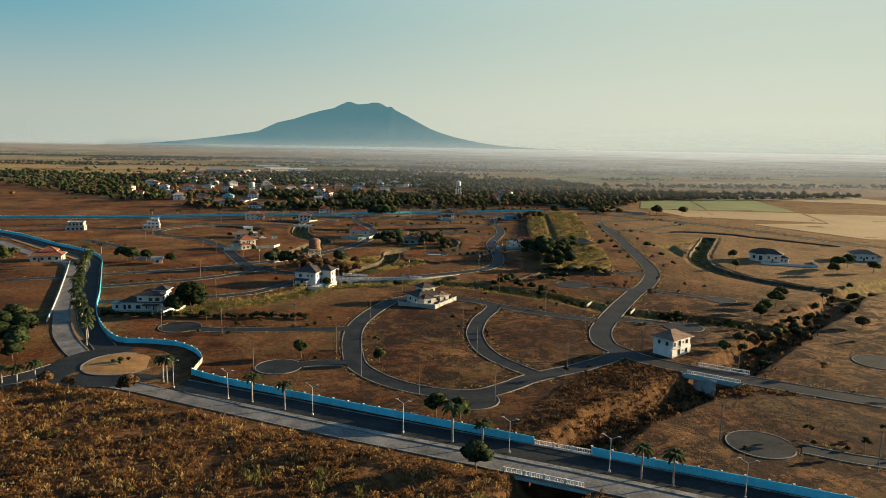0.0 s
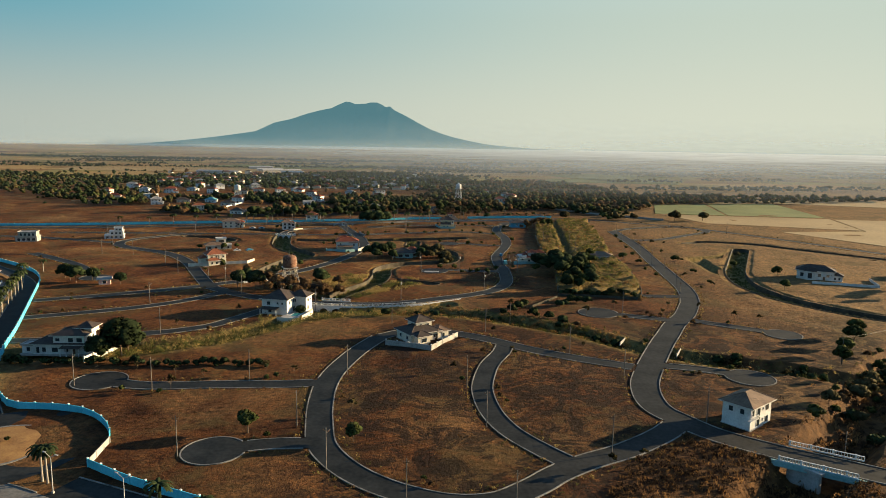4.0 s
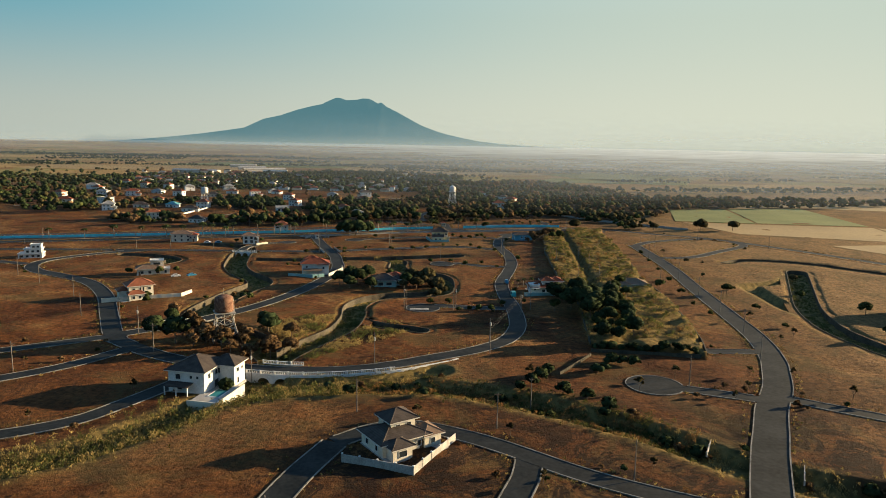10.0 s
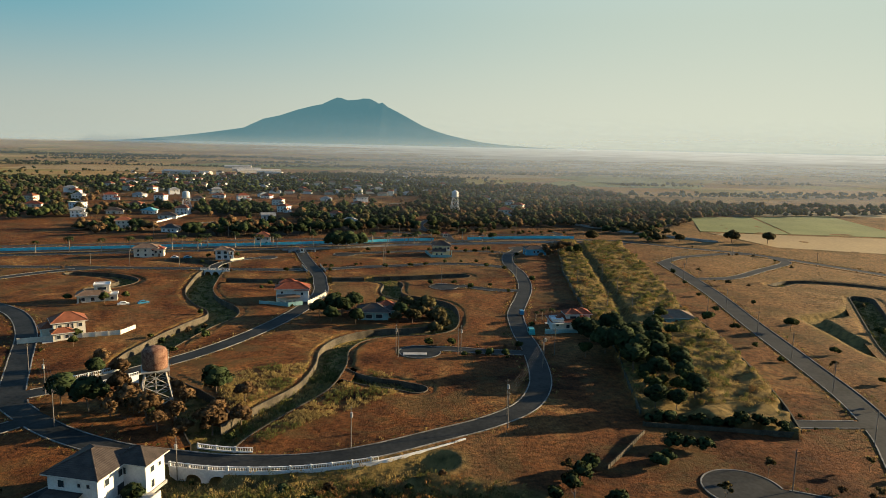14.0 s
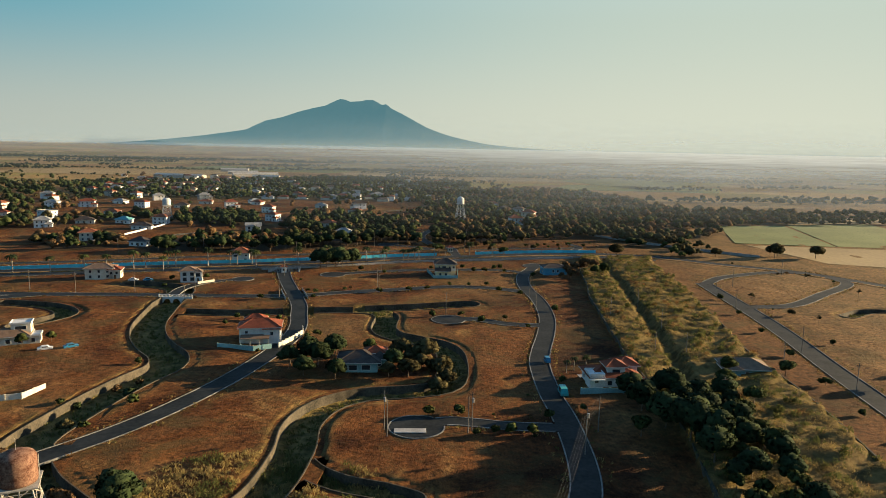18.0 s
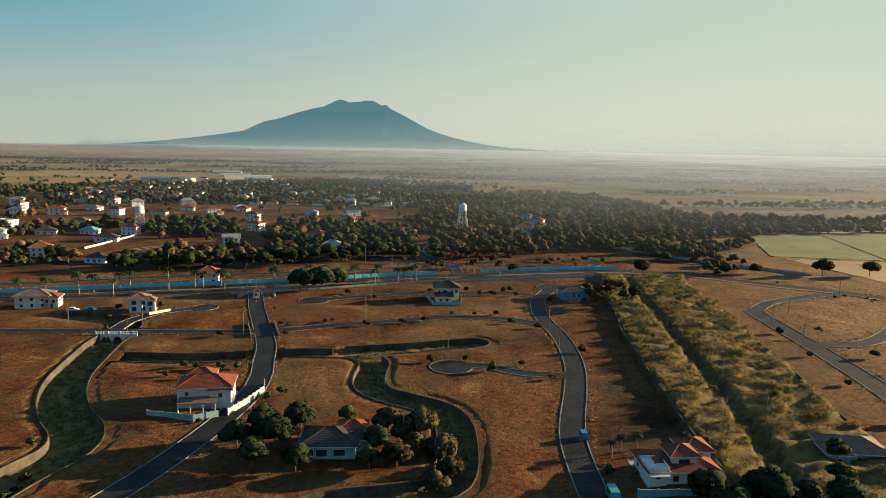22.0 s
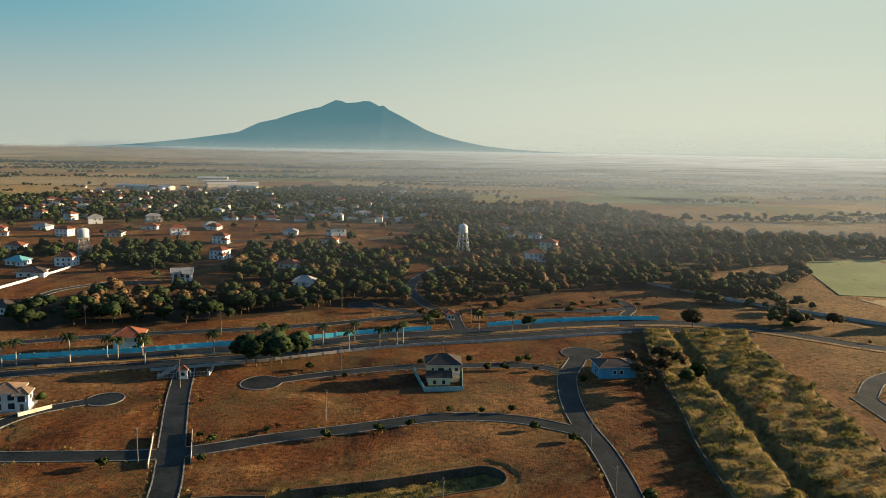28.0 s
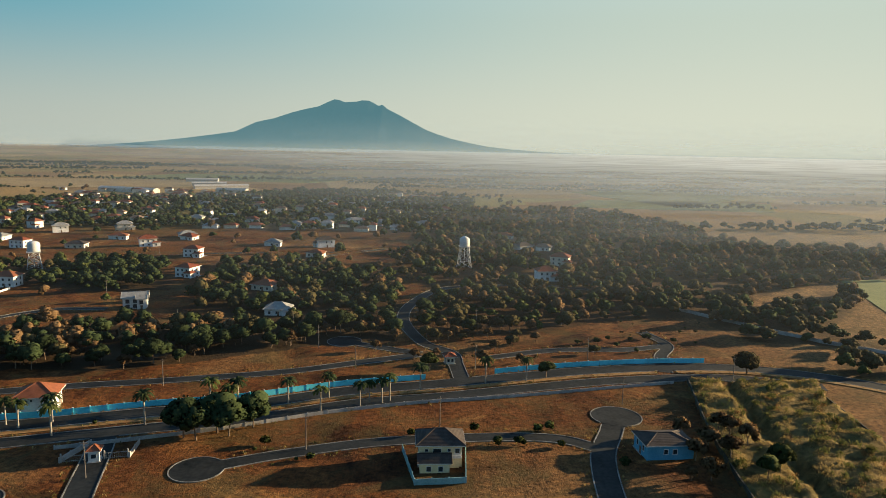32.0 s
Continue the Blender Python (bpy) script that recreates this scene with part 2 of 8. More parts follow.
def thing(name, at=(0, 0, 0), turn=0.0, label="", category="", group="", kind=""):
    ob = new(name)
    ob.empty_display_size = 0.5
    ob.matrix_world = pose(*at, 0, 0, turn)
    return tagged(ob, label, category, group, kind)


def piece(name, me, parent=None, at=None, label=""):
    ob = new(name, me)
    if parent:
        ob.parent = parent
    if at is not None:
        ob.matrix_basis = at
    return tagged(ob, label)


def part(name, bm, mat, parent=None, label="", at=None):
    me = bpy.data.meshes.new(name)
    bm.to_mesh(me)
    bm.free()
    me.materials.append(mat)
    return piece(name, me, parent, at, label)


def add_box(bm, x0, y0, z0, x1, y1, z1, bevel=0.0):
    v = [bm.verts.new(c) for c in ((x0, y0, z0), (x1, y0, z0), (x1, y1, z0), (x0, y1, z0), (x0, y0, z1), (x1, y0, z1), (x1, y1, z1), (x0, y1, z1))]
    for f in ((3, 2, 1, 0), (4, 5, 6, 7), (0, 1, 5, 4), (1, 2, 6, 5), (2, 3, 7, 6), (3, 0, 4, 7)):
        bm.faces.new([v[i] for i in f])
    if bevel:
        bmesh.ops.bevel(bm, geom=list({e for w in v for e in w.link_edges}), offset=bevel, segments=1, affect="EDGES")


def box(x0, y0, z0, x1, y1, z1, bevel=0.0):
    bm = bmesh.new()
    add_box(bm, x0, y0, z0, x1, y1, z1, bevel)
    return bm


def add_tube(bm, a, b, r0, r1, n=8, cap=True):
    a, b = Vector(a), Vector(b)
    q = (b - a).to_track_quat("Z", "Y")
    ring = []
    for p, r in ((a, r0), (b, r1)):
        ring.append([bm.verts.new(p + q @ Vector((r * math.cos(i * math.tau / n), r * math.sin(i * math.tau / n), 0))) for i in range(n)])
    for i in range(n):
        j = (i + 1) % n
        bm.faces.new((ring[0][i], ring[0][j], ring[1][j], ring[1][i]))
    if cap:
        bm.faces.new(ring[0][::-1])
        bm.faces.new(ring[1])


def tube(a, b, r0, r1, n=8):
    bm = bmesh.new()
    add_tube(bm, a, b, r0, r1, n)
    return bm


def bent_tube(points, r, n=4):
    """One tube through several points."""
    bm, prev = bmesh.new(), None
    for i, q in enumerate(points):
        d = Vector(points[min(i + 1, len(points) - 1)]) - Vector(points[max(i - 1, 0)])
        t = d.to_track_quat("Z", "Y")
        ring = [bm.verts.new(Vector(q) + t @ Vector((r * math.cos(k * math.tau / n), r * math.sin(k * math.tau / n), 0))) for k in range(n)]
        if prev:
            for k in range(n):
                bm.faces.new((prev[k], prev[(k + 1) % n], ring[(k + 1) % n], ring[k]))
        prev = ring
    return bm


def loose_quads(name, centre, u, v, mat, out=None):
    """One mesh of many separate quads: centres and two half axes, as arrays; out gives the way each one's shading faces."""
    n = len(centre)
    if out is not None:
        v = v * np.where((np.cross(u, v) * out).sum(1) < 0, -1.0, 1.0)[:, None]
    co = np.empty((n, 4, 3))
    co[:, 0], co[:, 1], co[:, 2], co[:, 3] = centre - u - v, centre + u - v, centre + u + v, centre - u + v
    me = bpy.data.meshes.new(name)
    me.vertices.add(4 * n)
    me.vertices.foreach_set("co", co.ravel())
    me.loops.add(4 * n)
    me.loops.foreach_set("vertex_index", np.arange(4 * n, dtype=np.int32))
    me.polygons.add(n)
    me.polygons.foreach_set("loop_start", np.arange(0, 4 * n, 4, dtype=np.int32))
    me.update(calc_edges=True)
    me.materials.append(mat)
    if out is not None:
        o = out + 0.35 * np.cross(u, v) / (np.linalg.norm(np.cross(u, v), axis=1)[:, None] + 1e-9)
        o /= np.linalg.norm(o, axis=1)[:, None] + 1e-9
        me.polygons.foreach_set("use_smooth", np.ones(n, bool))
        me.normals_split_custom_set_from_vertices(np.repeat(o, 4, 0).tolist())
    return me


def leaf_axes(rng, n, size, stretch=1.4):
    d = rng.normal(size=(n, 3))
    d /= np.linalg.norm(d, axis=1)[:, None]
    e = np.cross(d, rng.normal(size=(n, 3)))
    e /= np.linalg.norm(e, axis=1)[:, None]
    s = size * rng.uniform(0.6, 1.3, n)[:, None]
    return d * s * stretch * 0.5, e * s * 0.5


def curve(points, step=2.5, closed=False):
    """Points along a smooth line through the given ones."""
    p = [np.array(q, float) for q in points]
    ext = [p[-1], *p, p[0], p[1]] if closed else [2 * p[0] - p[1], *p, 2 * p[-1] - p[-2]]
    out = []
    for a, b, c, d in zip(ext, ext[1:], ext[2:], ext[3:]):
        k = max(1, int(np.linalg.norm(c - b) / step))
        for i in range(k):
            t = i / k
            out.append(0.5 * (2 * b + (c - a) * t + (2 * a - 5 * b + 4 * c - d) * t * t + (3 * b - a - 3 * c + d) * t ** 3))
    if not closed:
        out.append(p[-1])
    return np.array(out)


def sides(line, closed=False):
    """Unit normals to the left of a line."""
    if closed:
        d = np.roll(line, -1, 0) - np.roll(line, 1, 0)
    else:
        d = np.gradient(line, axis=0)
    d /= np.linalg.norm(d, axis=1)[:, None] + 1e-9
    return np.column_stack([-d[:, 1], d[:, 0]])


def far_from(P, line):
    """Distance of each point to a line of points."""
    best = np.full(len(P), 1e9)
    for a, b in zip(line[:-1], line[1:]):
        d = b - a
        t = np.clip(((P - a) @ d) / (d @ d + 1e-9), 0, 1)
        best = np.minimum(best, np.hypot(*(P - a - t[:, None] * d).T))
    return best

# ---- plan: roads, creeks, ground ----
ROADS = []      # centre line, half width, name, material, top
DISCS = []      # centre, radius


def road(points, width=8.0, mat=None, name="street"):
    line = curve(points, 2.5)
    width *= 0.77 if name == "street" else 0.92
    ROADS.append((line, width / 2, name, mat or asphalt, 0.05 + 0.006 * (len(ROADS) % 9)))
    return line


def turning_circle(x, y, r):
    DISCS.append((np.array((x, y), float), r))


# near boulevard, two carriageways, and the ring round the island
BLVD_FAR = road([(-76, 189), (-64, 184), (-46, 176.5), (-21, 165.5), (1, 156.5), (33, 143.5), (52, 135), (73, 126), (105, 112), (150, 93), (200, 72)], 8.6, asphalt, "boulevard")
BLVD_NEAR = road([(-103, 191), (-94, 188.6), (-84, 185), (-67, 177), (-49, 169), (-24, 158), (-2, 149), (30, 135.5), (47, 128), (68, 119), (102, 105), (147, 86), (197, 65)], 6.4, asphalt_pale, "boulevard")
BLVD_R = road([(-345, 505), (-300, 474), (-250, 430), (-215, 400), (-198, 380), (-187, 358), (-161, 304), (-146, 273), (-133, 250), (-122, 234), (-113, 222)], 7.2, asphalt, "boulevard")
BLVD_L = road([(-352, 490), (-303, 458), (-257, 416), (-224, 389), (-207, 374), (-188, 338), (-166, 292), (-148, 259), (-136, 238), (-124, 222), (-117, 214)], 7.0, asphalt_pale, "boulevard")
road([(-118, 203), (-123, 193), (-133, 185), (-150, 178), (-190, 165)], 9.0, asphalt, "boulevard")
ISLAND = (-100.5, 206.5)
# streets of the estate
STREET_A = road([(-22, 301), (-28, 283), (-32, 264), (-33, 250), (-32, 236), (-30, 223), (-27, 210), (-21, 200), (-14, 193), (-6, 188), (3, 185), (12, 186), (20, 192), (26, 198), (34, 204), (44, 210), (55, 219), (62, 227)], 8.4)
road([(-22, 301), (-13, 309), (-4, 311), (6, 307), (17, 300), (33, 287), (46, 279), (62, 271)], 7.6)
road([(-34, 252), (-46, 250), (-63, 249), (-83, 247), (-98, 250)], 7.2)
turning_circle(-99, 250.5, 7.5)
road([(-30, 211), (-40, 210), (-51, 206.5)], 7.0)
turning_circle(-51, 206.3, 7.0)
turning_circle(9, 181, 7.2)
road([(23, 294), (21, 285), (16, 271), (13, 255), (12.5, 244), (14, 231), (17.5, 220), (23, 211), (30, 202)], 7.6)
STREET_C = road([(143, 629), (139, 545), (132, 485), (126, 428), (122, 395), (116, 371), (110, 356), (103, 341), (94, 326), (86, 310), (79, 296), (68, 272), (61, 254), (59, 238), (63, 228), (69, 219), (80, 210), (91, 203), (104, 195), (130, 181), (170, 163), (225, 142)], 10.4)
road([(68, 274), (83, 270), (94, 265)], 6.6)
turning_circle(96, 262.5, 7.2)
road([(102, 333), (114, 325), (128, 316)], 6.6)
turning_circle(131, 313, 6.6)
road([(97, 331), (85, 336), (68, 343)], 6.8)
turning_circle(67, 343, 8.2)
road([(94, 377.5), (116, 378)], 6.0)
road([(-150, 288), (-126, 292), (-110, 299), (-98, 304.5), (-88, 312), (-82, 322), (-76, 334), (-72, 344), (-70, 355)], 7.2)
road([(-165, 318), (-132, 336), (-114, 351), (-104, 366), (-98, 375)], 7.2)
road([(-215, 330), (-172, 350), (-148, 363), (-127, 376), (-112, 386)], 7.2)
STREET_K = road([(-110, 381), (-117, 392), (-130, 417), (-147, 449), (-167, 475), (-190, 491), (-208, 502), (-219, 518), (-218, 536), (-200, 560), (-180, 573)], 8.4)
STREET_M = road([(-114, 386), (-98, 400), (-87, 414), (-78, 427), (-70, 443), (-62, 465), (-56, 490), (-53, 513), (-54, 530), (-57, 545), (-61, 564), (-71, 594), (-79, 618), (-86, 642), (-90, 654)], 8.4)
STREET_N = road([(-114, 384), (-93, 367), (-74, 357), (-58, 353), (-44, 351), (-28, 352), (-14, 357), (1, 366), (15, 375), (26, 386), (32, 400), (34.5, 416), (35, 440), (34, 460), (34.5, 484), (37, 500), (42, 522), (46, 544), (47.5, 566), (47, 586), (45, 603), (45, 623), (48, 645), (54, 661), (58, 672)], 8.2)
turning_circle(58.5, 673, 7.6)
road([(-292, 566), (-220, 571), (-150, 575), (-125, 576), (-99, 577), (-67, 580), (-43, 590), (-23, 597), (3, 606.5), (24, 606.5), (38, 601), (46, 596)], 7.2)
road([(-122, 577), (-122.5, 592), (-117, 605), (-107, 613), (-101, 616.5)], 6.4)
turning_circle(-101, 616.5, 5.4)
road([(-57, 633.5), (-50, 637), (-37, 643), (-12, 651.5), (20, 656), (38, 655.5), (49, 649)], 6.4)
turning_circle(-57, 633.5, 6.6)
road([(34, 435), (20, 435.5), (5, 438), (-4, 434.5)], 6.2)
turning_circle(-4, 434, 7.0)
road([(44, 535), (28, 537), (15, 543.5), (6, 542)], 6.2)
turning_circle(5, 542, 6.8)
road([(-250, 471), (-223, 451), (-200, 431), (-177, 402)], 7.0)
turning_circle(-176, 400, 7.0)
road([(-224, 520), (-250, 528), (-290, 540), (-330, 542)], 6.6)
road([(86, 153), (98, 147), (125, 138), (150, 125)], 6.4)
turning_circle(77, 155, 7.6)
turning_circle(147, 221, 7.6)
road([(147, 221), (170, 212), (205, 190)], 6.2)
road([(141, 575), (165, 580), (194, 606), (226, 640), (208, 668), (164, 650), (143, 628)], 7.4)
# upper boulevard along the second wall
UP_FAR = road([(-420, 583), (-300, 605), (-215, 629), (-160, 646), (-122, 656.5), (-84, 669), (-58, 676), (-28, 690), (1, 698), (26, 706), (63, 717), (109, 723), (146, 714), (180, 690), (215, 668), (252, 617), (287, 556), (330, 480)], 8.0, asphalt, "boulevard")
UP_NEAR = road([(-418, 571), (-298, 593), (-212, 617), (-158, 634), (-118, 645), (-80, 657.5), (-54, 665), (-24, 679), (5, 687), (30, 695), (66, 705.5), (106, 711), (140, 703)], 7.0, asphalt, "boulevard")
road([(-330, 622), (-215, 655), (-160, 676), (-122, 689), (-90, 697), (-53, 708), (-28, 720), (-4, 732)], 6.6)
road([(12, 701), (10, 720), (8, 735), (-4, 750), (-14, 790), (-8, 830), (10, 862), (60, 872), (100, 860)], 7.0)
road([(-4, 733), (-22, 741), (-34, 747)], 6.0)
turning_circle(-36, 748, 7.0)
road([(-196, 716), (-199, 735), (-202, 755), (-199, 773), (-182, 792), (-158, 795)], 5.6)
road([(24, 730), (50, 741), (80, 744), (98, 750)], 6.0)
road([(88, 716), (92, 735), (100, 752), (95, 772)], 6.0)
road([(-140, 900), (-60, 985), (0, 1040), (60, 1120)], 6.0)
road([(-420, 830), (-300, 900), (-180, 960), (-60, 985)], 6.0)

CREEKS = []     # line, half width, depth


def creek(points, half, depth):
    CREEKS.append((curve(points, 3.0), half, depth))
    return CREEKS[-1][0]


CREEK_S = creek([(10, 95), (18, 120), (28, 145), (38, 160), (50, 174), (64, 184), (80, 199), (90, 209), (103, 223), (120, 242), (145, 270), (175, 300), (205, 335), (260, 370)], 8.5, 5.0)
CREEK_W = creek([(-175, 264), (-140, 272), (-112, 277), (-96, 283), (-79, 295), (-66, 312), (-57, 327), (-42, 334), (-20, 338), (2, 338), (20, 331), (44, 317), (60, 303), (72, 291), (90, 280), (110, 272), (132, 258)], 6.0, 2.6)
CREEK_N = creek([(-48, 333), (-50, 345), (-49, 362), (-42, 380), (-34, 398), (-32, 418), (-33, 434), (-29, 447), (-20, 455), (-8, 458), (2, 462), (5.5, 472), (5.5, 494), (1.5, 505), (-7, 511), (-16, 517), (-20, 525), (-20.5, 535), (-20.5, 545), (-27, 553), (-40, 554), (-56, 552), (-80, 546), (-106, 546)], 5.0, 2.4)
CREEK_B = creek([(-54, 341), (-42, 340.5), (-28, 341.5), (-13, 346), (2, 353)], 5.0, 2.6)
CREEK_N2 = creek([(-30, 556.5), (-8, 562.5), (5, 567), (14, 570)], 5.6, 2.4)
CREEK_L = creek([(-50, 362), (-64, 384), (-84, 402), (-94, 418), (-93, 440), (-89, 462), (-85, 476), (-88, 487), (-97, 498), (-105, 511), (-111, 526), (-115, 545), (-118, 562), (-119, 576), (-126, 592), (-150, 600)], 6.2, 2.4)
CREEK_M = creek([(-33, 420), (-27, 410), (-19, 404), (-10, 401), (-4, 398)], 3.4, 2.0)
CREEK_P = creek([(209, 532), (186, 483), (169, 446), (161, 420), (159, 400), (164, 372), (185, 342), (207, 333)], 5.5, 2.4)
CREEK_P3 = creek([(165, 493), (187, 504), (203, 524)], 3.5, 2.56)
CREEK_P4 = creek([(162, 491), (160, 468), (159, 446), (160, 425)], 4.0, 2.56)
CREEK_P2 = creek([(181, 561), (197, 571), (217, 568), (236, 558), (249, 542), (290, 500)], 3.6, 2.0)
CREEK_K = creek([(-158, 520), (-150, 538), (-163, 551), (-186, 556)], 4.5, 2.0)


def steps(lo, hi, d, far_lo, far_hi, grow):
    out = list(np.arange(lo, hi + d, d))
    s, v = d, hi
    while v < far_hi:
        s *= grow
        v += s
        out.append(min(v, far_hi))
    s, v = d, lo
    while v > far_lo:
        s *= grow
        v -= s
        out.insert(0, max(v, far_lo))
    return np.array(out)


def soft(a, b, x):
    t = np.clip((x - a) / (b - a), 0, 1)
    return t * t * (3 - 2 * t)


def waves(P, size, seed):
    """Smooth unevenness from a few crossed waves."""
    r = np.random.default_rng(seed)
    z = np.zeros(len(P))
    for k in range(7):
        a, f = r.uniform(0, math.tau), math.tau / (size * r.uniform(0.5, 1.7))
        z += np.sin((P[:, 0] * math.cos(a) + P[:, 1] * math.sin(a)) * f + r.uniform(0, 6))
    return z / 4.0


def thin(line):
    return np.concatenate([line[:-1:2], line[-1:]])


def nearest_road(P):
    best = np.full(len(P), 1e9)
    for line, half, *_ in ROADS:
        best = np.minimum(best, far_from(P, thin(line)) - half)
    for c, r in DISCS:
        best = np.minimum(best, np.hypot(*(P - c).T) - r)
    return best


def nearest_creek(P):
    best = np.full(len(P), 1e9)
    for line, half, depth in CREEKS:
        best = np.minimum(best, far_from(P, line) - half)
    return best


def heights(P, clear):
    P = np.asarray(P, float)
    z = (waves(P, 26, 3) * 0.24 + waves(P, 10, 5) * 0.07 + 0.3) * soft(1.0, 14.0, clear)
    dip = np.zeros(len(P))
    for line, half, depth in CREEKS:
        d = far_from(P, line)
        dip = np.maximum(dip, depth * (1 - soft(half * 0.5, half + 0.6, d)) if depth > 2.55 else (depth + 0.3) * (1 - soft(half + 0.1, half + 1.9, d)))
    z -= dip
    return np.maximum(z, -5.6)


STRIP_W = [(56, 380), (59.5, 406), (64, 440), (65, 493), (66.6, 512), (68, 535), (70.2, 560), (72, 585), (76.5, 612), (79.5, 640), (84, 668), (92, 705)]
STRIP_E = [(138, 705), (132, 688), (126, 620), (119, 567), (115, 535), (110, 505), (108.5, 482), (107, 450), (99, 394), (93, 369)]
STRIP = np.array(STRIP_W + STRIP_E, float)


def inside(P, poly):
    c = np.zeros(len(P), bool)
    for (x0, y0), (x1, y1) in zip(poly, np.roll(poly, -1, 0)):
        hit = ((y0 > P[:, 1]) != (y1 > P[:, 1])) & (P[:, 0] < (x1 - x0) * (P[:, 1] - y0) / (y1 - y0 + 1e-9) + x0)
        c ^= hit
    return c


# stands of trees: outline, thickness, kinds of tree (dark, green, olive, brown)
STANDS = (
    (((-278, 726), (-240, 690), (-196, 716), (-162, 773), (-141, 766), (-105, 758), (-91, 783), (-50, 759), (-19, 776), (-14, 748), (-46, 740), (-89, 716), (-110, 706), (-150, 704), (-173, 690), (-225, 733), (-259, 770)), 0.78, (0.56, 0.08, 0.08, 0.28)),
    (((-300, 880), (-257, 905), (-186, 935), (-146, 842), (-175, 831), (-223, 846)), 0.85, (0.75, 0.1, 0.15, 0.0)),
    (((-132, 831), (-140, 900), (-132, 923), (-85, 953), (-54, 902), (-24, 885), (-12, 793), (-19, 768), (-50, 762), (-68, 768), (-90, 781), (-115, 795)), 0.72, (0.6, 0.12, 0.14, 0.14)),
    (((-29, 963), (-6, 1032), (-40, 1117), (46, 1338), (166, 1364), (224, 1302), (263, 1164), (259, 1060), (324, 1052), (404, 1040), (318, 916), (254, 896), (185, 855), (144, 789), (116, 800), (79, 788), (60, 772), (26, 762), (-6, 764), (-12, 793), (-3, 856), (-24, 889)), 0.56, (0.30, 0.18, 0.32, 0.20)),
    (((-418, 1060), (-598, 1316), (-499, 1391), (-354, 1431), (-304, 1503), (-244, 1616), (-77, 1670), (-63, 1457), (46, 1531), (47, 1354), (-40, 1117), (-133, 1101), (-199, 1112), (-299, 1099)), 0.43, (0.62, 0.26, 0.12, 0.0)),
    (((130, 786), (198, 841), (240, 872), (243, 848), (183, 777), (194, 754), (169, 715), (152, 714), (172, 753), (139, 759)), 0.5, (0.3, 0.2, 0.4, 0.1)),
    (((-430, 1060), (-600, 1310), (-900, 1400), (-700, 1050), (-440, 830), (-360, 900)), 0.2, (0.6, 0.2, 0.2, 0.0)),
    (((-360, 760), (-300, 800), (-262, 850), (-330, 900), (-440, 840)), 0.3, (0.6, 0.1, 0.2, 0.1)),
    (((404, 1040), (318, 916), (420, 930), (620, 1010), (640, 1060)), 0.28, (0.4, 0.3, 0.3, 0.0)),
)

xs = steps(-300, 250, 2.2, -5200, 5200, 1.22)
xs = np.unique(np.round(np.concatenate([xs, np.arange(-58.9, 22, 2.2), np.arange(55.5, 142, 2.2), np.arange(-131, -60, 2.2)]), 2))
ys = steps(96, 780, 1.9, -1500, 4930, 1.16)
gx, gy = np.meshgrid(xs, ys)
gp2 = np.column_stack([gx.ravel(), gy.ravel()])
near = (np.abs(gp2[:, 0]) < 480) & (gp2[:, 1] > 60) & (gp2[:, 1] < 1150)
dr = np.full(len(gp2), 99.0)
dr[near] = nearest_road(gp2[near])
gz = np.zeros(len(gp2))
gz[near] = heights(gp2[near], dr[near])
GULLY = curve([(70, 428), (75, 455), (81, 490), (85, 523), (90.5, 573), (96, 624), (101, 675), (108, 716)], 4)
gully_d = np.full(len(gp2), 99.0)
in_strip = inside(gp2, STRIP)
gully_d[in_strip] = far_from(gp2[in_strip], GULLY)
gz += (2.0 + 0.70 * waves(gp2, 15, 77) + 0.75 * waves(gp2, 7.0, 78) - 2.9 * (1 - soft(1.0, 3.4, gully_d))) * in_strip     # the overgrown strip stands above the lots
gz += soft(2200, 4900, gp2[:, 1]) * 34    # the plain lifts slightly towards the mountain's foot
dc = np.full(len(gp2), 99.0)
dc[near] = nearest_creek(gp2[near])
nx, ny = len(xs), len(ys)


def from_grid(field, P):
    """A field of the ground's grid, read between its nodes."""
    P = np.asarray(P, float)
    i = np.clip(np.searchsorted(xs, P[:, 0]) - 1, 0, nx - 2)
    j = np.clip(np.searchsorted(ys, P[:, 1]) - 1, 0, ny - 2)
    s, t = np.clip((P[:, 0] - xs[i]) / (xs[i + 1] - xs[i]), 0, 1), np.clip((P[:, 1] - ys[j]) / (ys[j + 1] - ys[j]), 0, 1)
    g = field.reshape(ny, nx)
    return (g[j, i] * (1 - s) + g[j, i + 1] * s) * (1 - t) + (g[j + 1, i] * (1 - s) + g[j + 1, i + 1] * s) * t


def ground_z(x, y):
    return float(from_grid(gz, [(x, y)])[0])


idx = np.arange(nx * ny).reshape(ny, nx)
quads = np.stack([idx[:-1, :-1], idx[:-1, 1:], idx[1:, 1:], idx[1:, :-1]], -1).reshape(-1, 4)
me = bpy.data.meshes.new("ground")
me.vertices.add(nx * ny)
me.vertices.foreach_set("co", np.column_stack([gp2, gz]).ravel())
me.loops.add(4 * len(quads))
me.loops.foreach_set("vertex_index", quads.ravel().astype(np.int32))
me.polygons.add(len(quads))
me.polygons.foreach_set("loop_start", np.arange(0, 4 * len(quads), 4, dtype=np.int32))
me.polygons.foreach_set("use_smooth", np.ones(len(quads), bool))
me.update(calc_edges=True)
